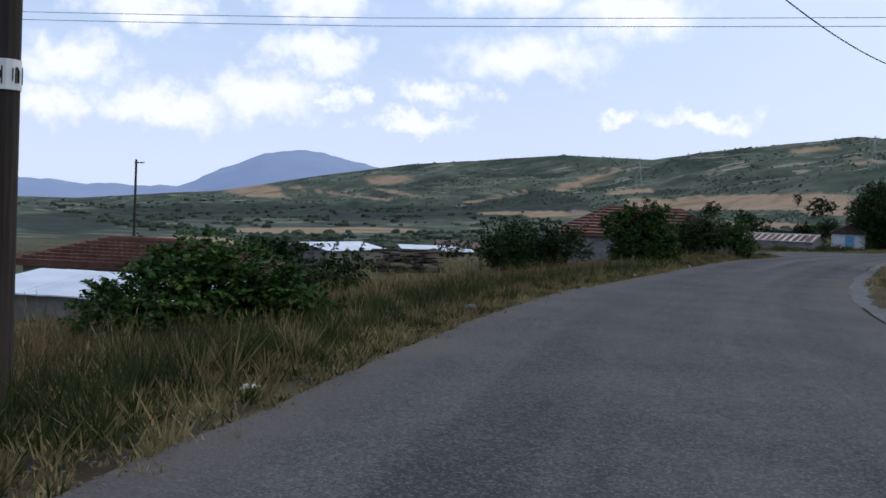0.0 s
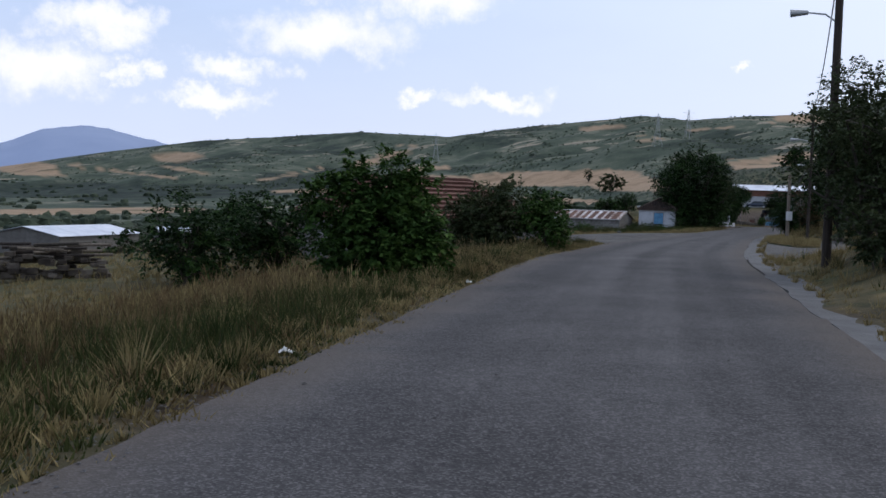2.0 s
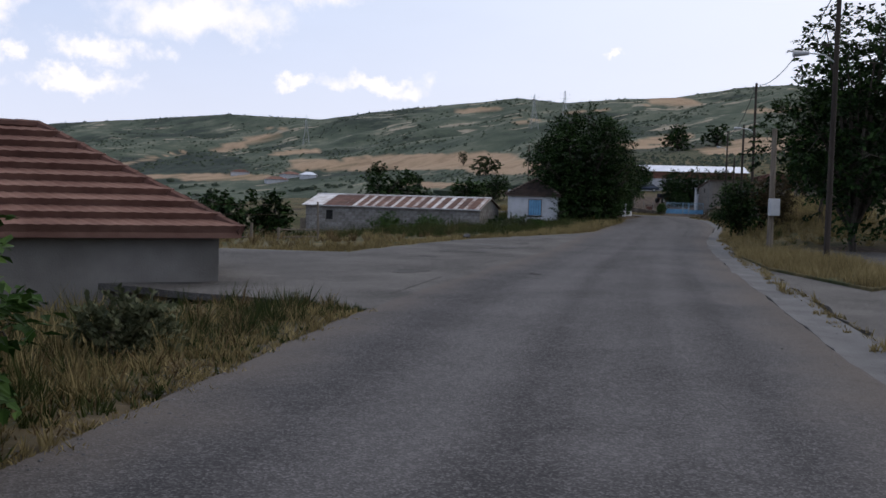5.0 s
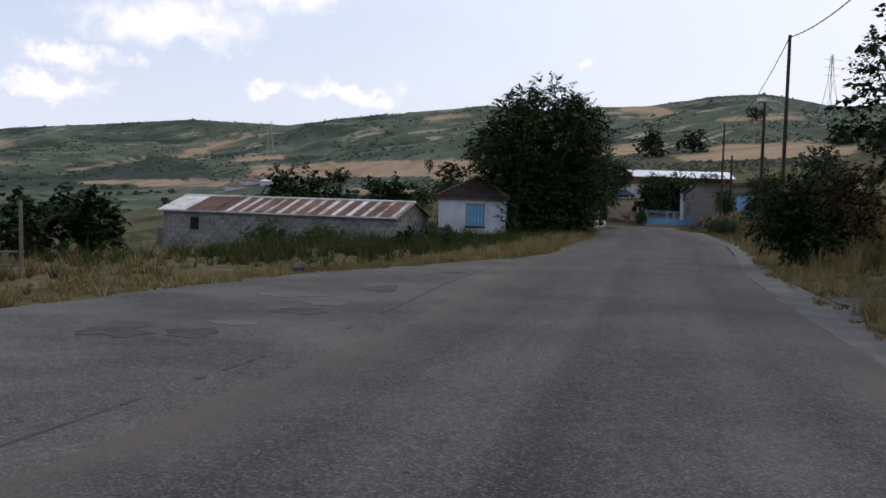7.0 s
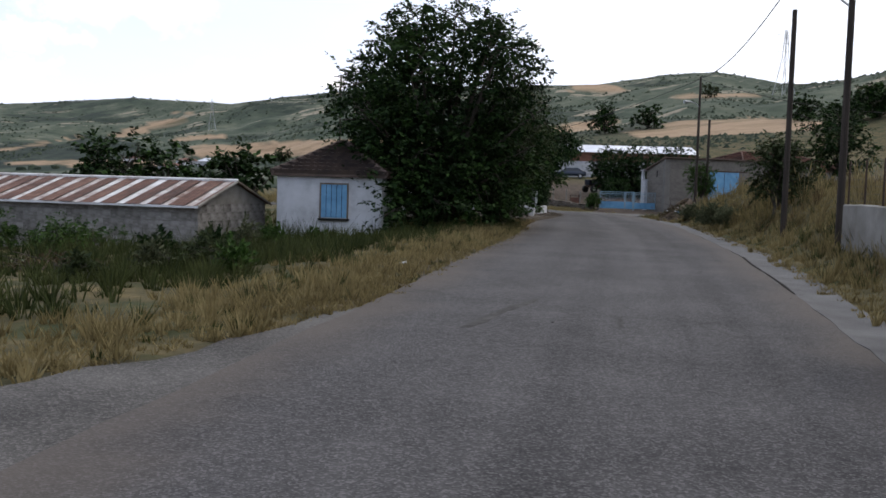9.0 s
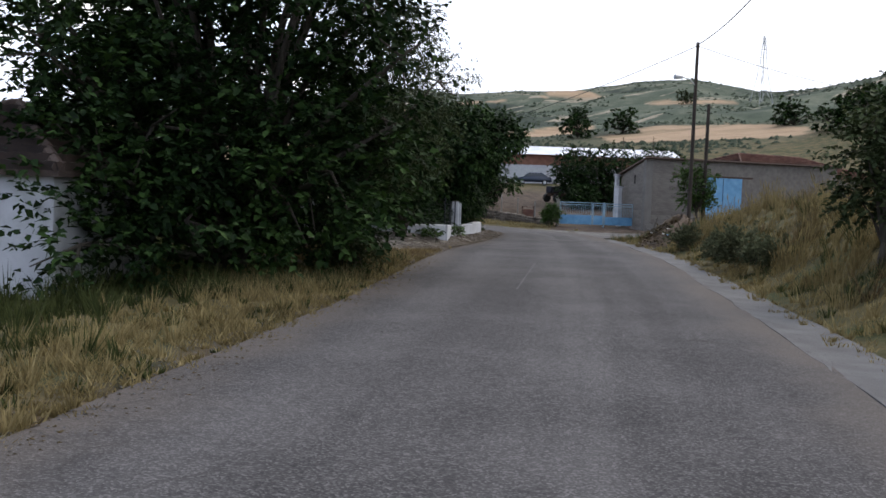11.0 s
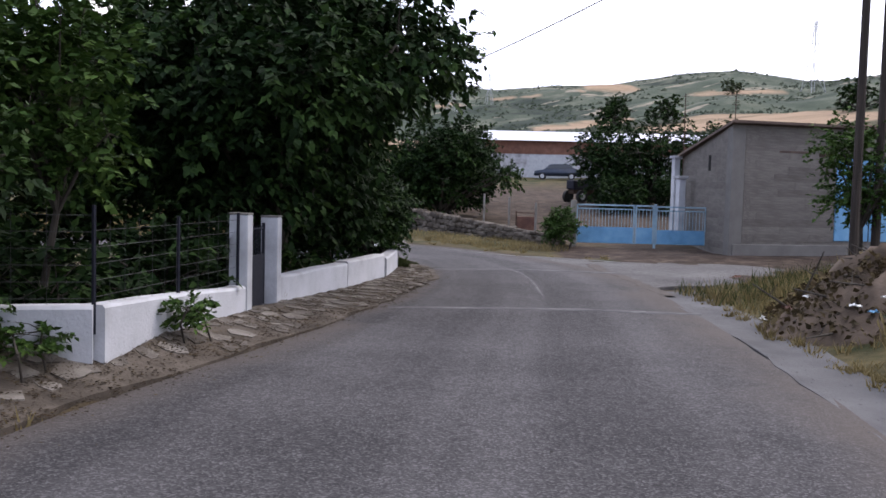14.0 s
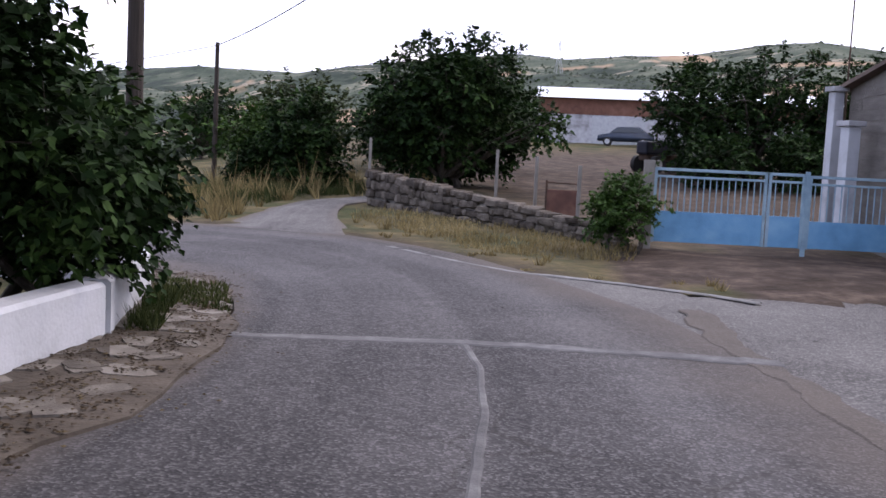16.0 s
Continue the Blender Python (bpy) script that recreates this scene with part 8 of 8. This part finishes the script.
def brush_heap(name, x, y, z, rx, ry, h, sticks, seed, label):
    """A heap of earth with cut branches, dry stalks and rubbish on it."""
    rng = np.random.default_rng(seed)
    t = thing(name, Matrix.Translation((x, y, z)), label, "heap")
    n = 14
    a, r = np.meshgrid(np.linspace(0, 2 * np.pi, 28, endpoint=False), np.linspace(0, 1, n), indexing="xy")
    zz = h * np.cos(r * np.pi / 2) ** 1.2 * (1 + 0.25 * np.sin(a * 3 + r * 5)) + rng.normal(0, 0.05 * h, r.shape) * (r < 0.95) - 0.25 * r
    v = np.stack([rx * r * np.cos(a), ry * r * np.sin(a), zz], -1).reshape(-1, 3)
    i, j = np.meshgrid(np.arange(n - 1), np.arange(28), indexing="ij")
    q = np.stack([i * 28 + j, i * 28 + (j + 1) % 28, (i + 1) * 28 + (j + 1) % 28, (i + 1) * 28 + j], -1).reshape(-1, 4)[:, ::-1]
    arrays("earth", v, q, mixed("heap earth", [(0.05, 0.036, 0.026), (0.10, 0.073, 0.053), (0.16, 0.12, 0.09)], 3, 0.95, 0.7, 12), t, "brown loose earth", True)

    def spot():
        b, s = rng.uniform(0, 2 * np.pi), np.sqrt(rng.random()) * 0.95
        return Vector((rx * s * math.cos(b), ry * s * math.sin(b), h * math.cos(s * math.pi / 2) ** 1.2 * 0.95 - 0.2 * s + 0.03))
    for k in range(sticks):
        p = spot()
        d = Vector((rng.normal(), rng.normal(), rng.uniform(-0.1, 0.5))).normalized() * rng.uniform(0.3, 0.9)
        part("branch", rods((p, p + d, 0.02, 0.008), (p + d * 0.5, p + d * 0.5 + Vector((rng.normal() * 0.2, rng.normal() * 0.2, 0.15)), 0.01, 0.004), sides=5), M["bark"], t)
    c = np.array([tuple(spot()) for _ in range(2600)]) + rng.normal(0, 0.06, (2600, 3))
    vv, f = leaves(rng, c, 0.09, 0.2)
    arrays("dry_leaves", vv, f, M["leaf_brown"], t)
    return t


brush_heap("brush_heap", 59.6, 122.9, zat(59.6, 122.9) - 0.1, 1.5, 1.9, 0.85, 26, 5, "heap of earth, cut branches and rubbish on the bank")
for k in range(7):
    a = np.random.default_rng(400 + k)
    scrap(58.2 + a.normal(0, 0.45), 122.6 + a.normal(0, 0.8), 0.07, M[("paper", "tile", "blue_paint", "paper")[k % 4]], "scrap of rubbish on the earth heap", 40 + k, zat(58.6, 122.8) + 0.45 + a.uniform(-0.1, 0.25))
brush_heap("branch_pile", 28.4, 97.4, zat(28.4, 97.4) - 0.1, 1.8, 0.8, 0.25, 22, 6, "grey fallen branches before the stable")

# Weeds on the banks and along the gutter.
for k, (x, y, h, r, mt) in enumerate(((54.3, 112.2, 1.0, 0.7, "leaf_grey"), (55.2, 114.0, 0.8, 0.6, "leaf_grey"), (57.6, 119.6, 0.8, 0.6, "leaf_grey"), (53.5, 110.0, 0.7, 0.6, "leaf_grey"),
                                      (17.2, 33.2, 1.2, 1.0, "leaf_grey"), (15.6, 29.2, 1.0, 0.8, "leaf_brown"), (12.2, 51.6, 0.6, 0.6, "leaf_grey"))):
    tree("bank_weeds", x, y, h, r, 0.02, 3600, 0.07, M[mt], "feathery weeds on the roadside bank", "weeds", 0.015, 300 + k, 8, clump=0.16, stems=4, droop=-0.6)


# Fallen leaves, chips and small stones along the edges of the road.
def debris(name, label, material, n, line, span, seed, size, z, spread=0.35, patch=None):
    rng = np.random.default_rng(seed)
    k = np.where((line[:, 1] > span[0]) & (line[:, 1] < span[1]))[0]
    i = rng.choice(k, n)
    p = line[i] + rng.normal(0, spread, (n, 2)) + rng.uniform(-0.5, 0.5, (n, 2)) * np.gradient(line, axis=0)[i]
    if patch is not None:
        p = p[fbm(*p.T, 0.8, 3, seed) + rng.normal(0, 0.15, n) > patch]
        n = len(p)
    s = size * rng.uniform(0.4, 1.5, n)
    base = np.array([(1, 0, 0), (-0.5, 0.87, 0), (-0.5, -0.87, 0), (0, 0, 0.3)])
    fc = np.array([(0, 1, 3), (1, 2, 3), (2, 0, 3)])
    rot = rng.uniform(0, 6.3, n)
    c, sn = np.cos(rot), np.sin(rot)
    bx = base[None] * rng.uniform(0.6, 1.3, (n, 4, 3)) * s[:, None, None]
    x = bx[..., 0] * c[:, None] - bx[..., 1] * sn[:, None] + p[:, 0:1]
    y = bx[..., 0] * sn[:, None] + bx[..., 1] * c[:, None] + p[:, 1:2]
    zz = bx[..., 2] + (z(p) if callable(z) else np.full(n, z))[:, None]
    ob = arrays(name, np.stack([x, y, zz], -1).reshape(-1, 3), (fc[None] + 4 * np.arange(n)[:, None, None]).reshape(-1, 3), material)
    return tagged(ob, label, "debris", kind="stuff")


debris("edge_gravel", "loose gravel along the broken road edge", M["concrete"], 5000, L_LINE, (-14, 54), 71, 0.016, 0.004, 0.28)
debris("edge_gravel", "loose gravel along the broken road edge", M["concrete"], 3000, L_LINE, (92, 112), 76, 0.016, 0.004, 0.28)
debris("edge_gravel", "loose gravel beside the concrete gutter", M["concrete"], 2600, R_LINE, (-14, 128), 72, 0.014, 0.006, 0.22)



def pave_z(p):
    """The pavement's surface under the given places."""
    return np.array([(lambda h: h.z + 0.012 if h else 0.03)(PAVE_BED.ray_cast(Vector((x, y, 3.0)), Vector((0, 0, -1)))[0]) for x, y in p])


_p = along(PAVE_OUT, 0.5)
debris("leaf_litter", "brown fallen leaves and mulberries on the pavement", M["mulch"], 19000, _p - (0.72, -0.1), (118, 137), 73, 0.0135, pave_z, 0.34, patch=-0.02)
debris("leaf_litter", "brown fallen leaves in the joints of the pavement", M["leaf_brown"], 7000, _p - (0.6, -0.1), (116, 137), 77, 0.016, pave_z, 0.4, patch=0.05)
debris("leaf_litter", "dark clods along the pavement's edge", M["mulch"], 5000, _p - (0.14, -0.04), (118, 137), 78, 0.018, pave_z, 0.13, patch=-0.15)
debris("leaf_litter", "brown fallen leaves and chips along the verge", M["leaf_brown"], 1600, L_LINE, (98, 116), 74, 0.02, 0.008, 0.3)
debris("road_chips", "small dark clods lying on the road", M["soft_tar"], 260, (L_LINE[:min(len(L_LINE), len(R_LINE))] + R_LINE[:min(len(L_LINE), len(R_LINE))]) / 2, (-5, 134), 75, 0.022, 0.028, 1.6)

# Ragged crack between the asphalt and the gutter.
_edge = along(RIGHT, 1.0)
for k, (y0, y1) in enumerate(((2, 12), (34, 44), (88, 97))):
    q = _edge[(_edge[:, 1] > y0) & (_edge[:, 1] < y1)]
    strip("gutter_crack", [tuple(p + np.array([0.03 * math.sin(7 * i), 0.0])) for i, p in enumerate(q)], 0.035, M["tar"], "dark crack between road and gutter", 0.014, 90 + k, "crack")


# ---- blocks of the blockwork barn ----
def build_blocks():
    rng = np.random.default_rng(77)
    block = boxed((-0.5, -0.5, -0.5), (0.5, 0.5, 0.5))
    me = bpy.data.meshes.new("block")
    block.to_mesh(me); block.free()
    me.materials.append(M["block"])
    long, tall = 1.9, 0.232

    def lay(m):
        ob = new("course", me)
        ob.parent = bb_wall
        ob.matrix_basis = m
    for row in range(15):
        z = 0.36 + tall * (row + 0.5)
        x = 0.44 - rng.uniform(0, 1) * long
        while x < 3.6:
            a, b = max(x, 0.44), min(x + long, 3.62)
            if b - a > 0.08 and not (1.5 < (a + b) / 2 < 2.8 and 2.95 < z < 3.3):
                lay(Matrix.Translation(((a + b) / 2, 0.004 + rng.uniform(-0.004, 0.004), z)) @ Matrix.Diagonal((b - a - 0.008, 0.034, tall - 0.011, 1)))
            x += long
    run = math.hypot(BK, BD)
    turn = Matrix.Rotation(math.atan2(BD, BK), 4, "Z")
    for row in range(16):
        z = 0.1 + tall * (row + 0.5)
        s = 0.05 - rng.uniform(0, 1) * long
        while s < run:
            a, b = max(s, 0.32), min(s + long, run - 0.02)
            if b - a > 0.08 and z + tall / 2 < BH - (BH - BL) * b / run - 0.06:
                lay(turn @ Matrix.Translation(((a + b) / 2, -0.004 + rng.uniform(-0.004, 0.004), z)) @ Matrix.Diagonal((b - a - 0.008, 0.034, tall - 0.011, 1)))
            s += long


build_blocks()


# ---- timber and rubble below the road ----
def wood_stack():
    rng = np.random.default_rng(91)
    x, y = -9.3, 52.4
    t = thing("wood_stack", Matrix.Translation((x, y, zat(x, y))) @ Matrix.Rotation(radians(8), 4, "Z"), "untidy stack of old beams and rubble on the slope", "wood stack")
    for k in range(24):
        u, z = rng.uniform(-1.7, 1.7), 0.7 + 0.15 * (k // 4)
        d = rng.normal(0, 0.25)
        part("beam", rods(((u - 0.9, rng.uniform(-0.5, 0.5), z), (u + 0.9, rng.uniform(-0.5, 0.5) + d, z + rng.uniform(-0.04, 0.12)), 0.07, 0.06), sides=6), M[("timber", "pole_wood", "bark")[k % 3]], t)
    for k in range(90):
        u, v, s = rng.uniform(-2.3, 2.3), rng.uniform(-0.5, 0.5), rng.uniform(0.12, 0.27)
        z = 0.08 + rng.random() ** 1.3 * (1.25 - 0.1 * abs(u))
        part("rubble", boxed((u - s, v - s * 0.7, z - s * 0.5), (u + s, v + s * 0.7, z + s * 0.5), 0.03), M["stone"], t)


wood_stack()


def house_blocks():
    """Bare concrete blocks in the front wall of the old house."""
    rng = np.random.default_rng(78)
    bm = boxed((-0.5, -0.5, -0.5), (0.5, 0.5, 0.5))
    me = bpy.data.meshes.new("block")
    bm.to_mesh(me); bm.free()
    me.materials.append(M["pale_block"])
    long, tall = 0.42, 0.212
    for row in range(12):
        z = -0.3 + tall * (row + 0.5)
        x = -(0.5 * long if row % 2 else 0.0)
        while x < 4.9:
            a, b = max(x, 0.01), min(x + long, 4.93)
            if b - a > 0.08 and not (2.9 < (a + b) / 2 < 3.85 and 2.15 < z):
                ob = new("block", me)
                ob.parent = hA_wall
                ob.matrix_basis = Matrix.Translation(((a + b) / 2, 0.006 + rng.uniform(-0.005, 0.005), z)) @ Matrix.Diagonal((b - a - 0.014, 0.04, tall - 0.014, 1))
            x += long


house_blocks()


def stable_blocks():
    """Courses of stained blocks on the front and the end wall of the stable."""
    rng = np.random.default_rng(79)
    bm = boxed((-0.5, -0.5, -0.5), (0.5, 0.5, 0.5))
    me = bpy.data.meshes.new("block")
    bm.to_mesh(me); bm.free()
    me.materials.append(M["stable_block"])
    long, tall = 0.56, 0.27

    def lay(m):
        ob = new("block", me)
        ob.parent = st_wall
        ob.matrix_basis = m
    for row in range(11):
        z = -0.5 + tall * (row + 0.5)
        x = -(0.5 * long if row % 2 else 0.0)
        while x < SW:
            a, b = max(x, 0.01), min(x + long, SW - 0.01)
            if b - a > 0.08 and z + tall / 2 < SE and not (b > 1.7 and a < 2.35 and 1.25 < z < 2.1):
                lay(Matrix.Translation(((a + b) / 2, 0.006 + rng.uniform(-0.006, 0.006), z)) @ Matrix.Diagonal((b - a - 0.012, 0.04, tall - 0.014, 1)))
            x += long
        y = -(0.5 * long if row % 2 else 0.0)
        while y < SD:
            a, b = max(y, 0.01), min(y + long, SD - 0.01)
            if b - a > 0.08 and z + tall / 2 < SE:
                lay(Matrix.Translation((SW - 0.006 + rng.uniform(-0.006, 0.006), (a + b) / 2, z)) @ Matrix.Diagonal((0.04, b - a - 0.012, tall - 0.014, 1)))
            y += long


stable_blocks()
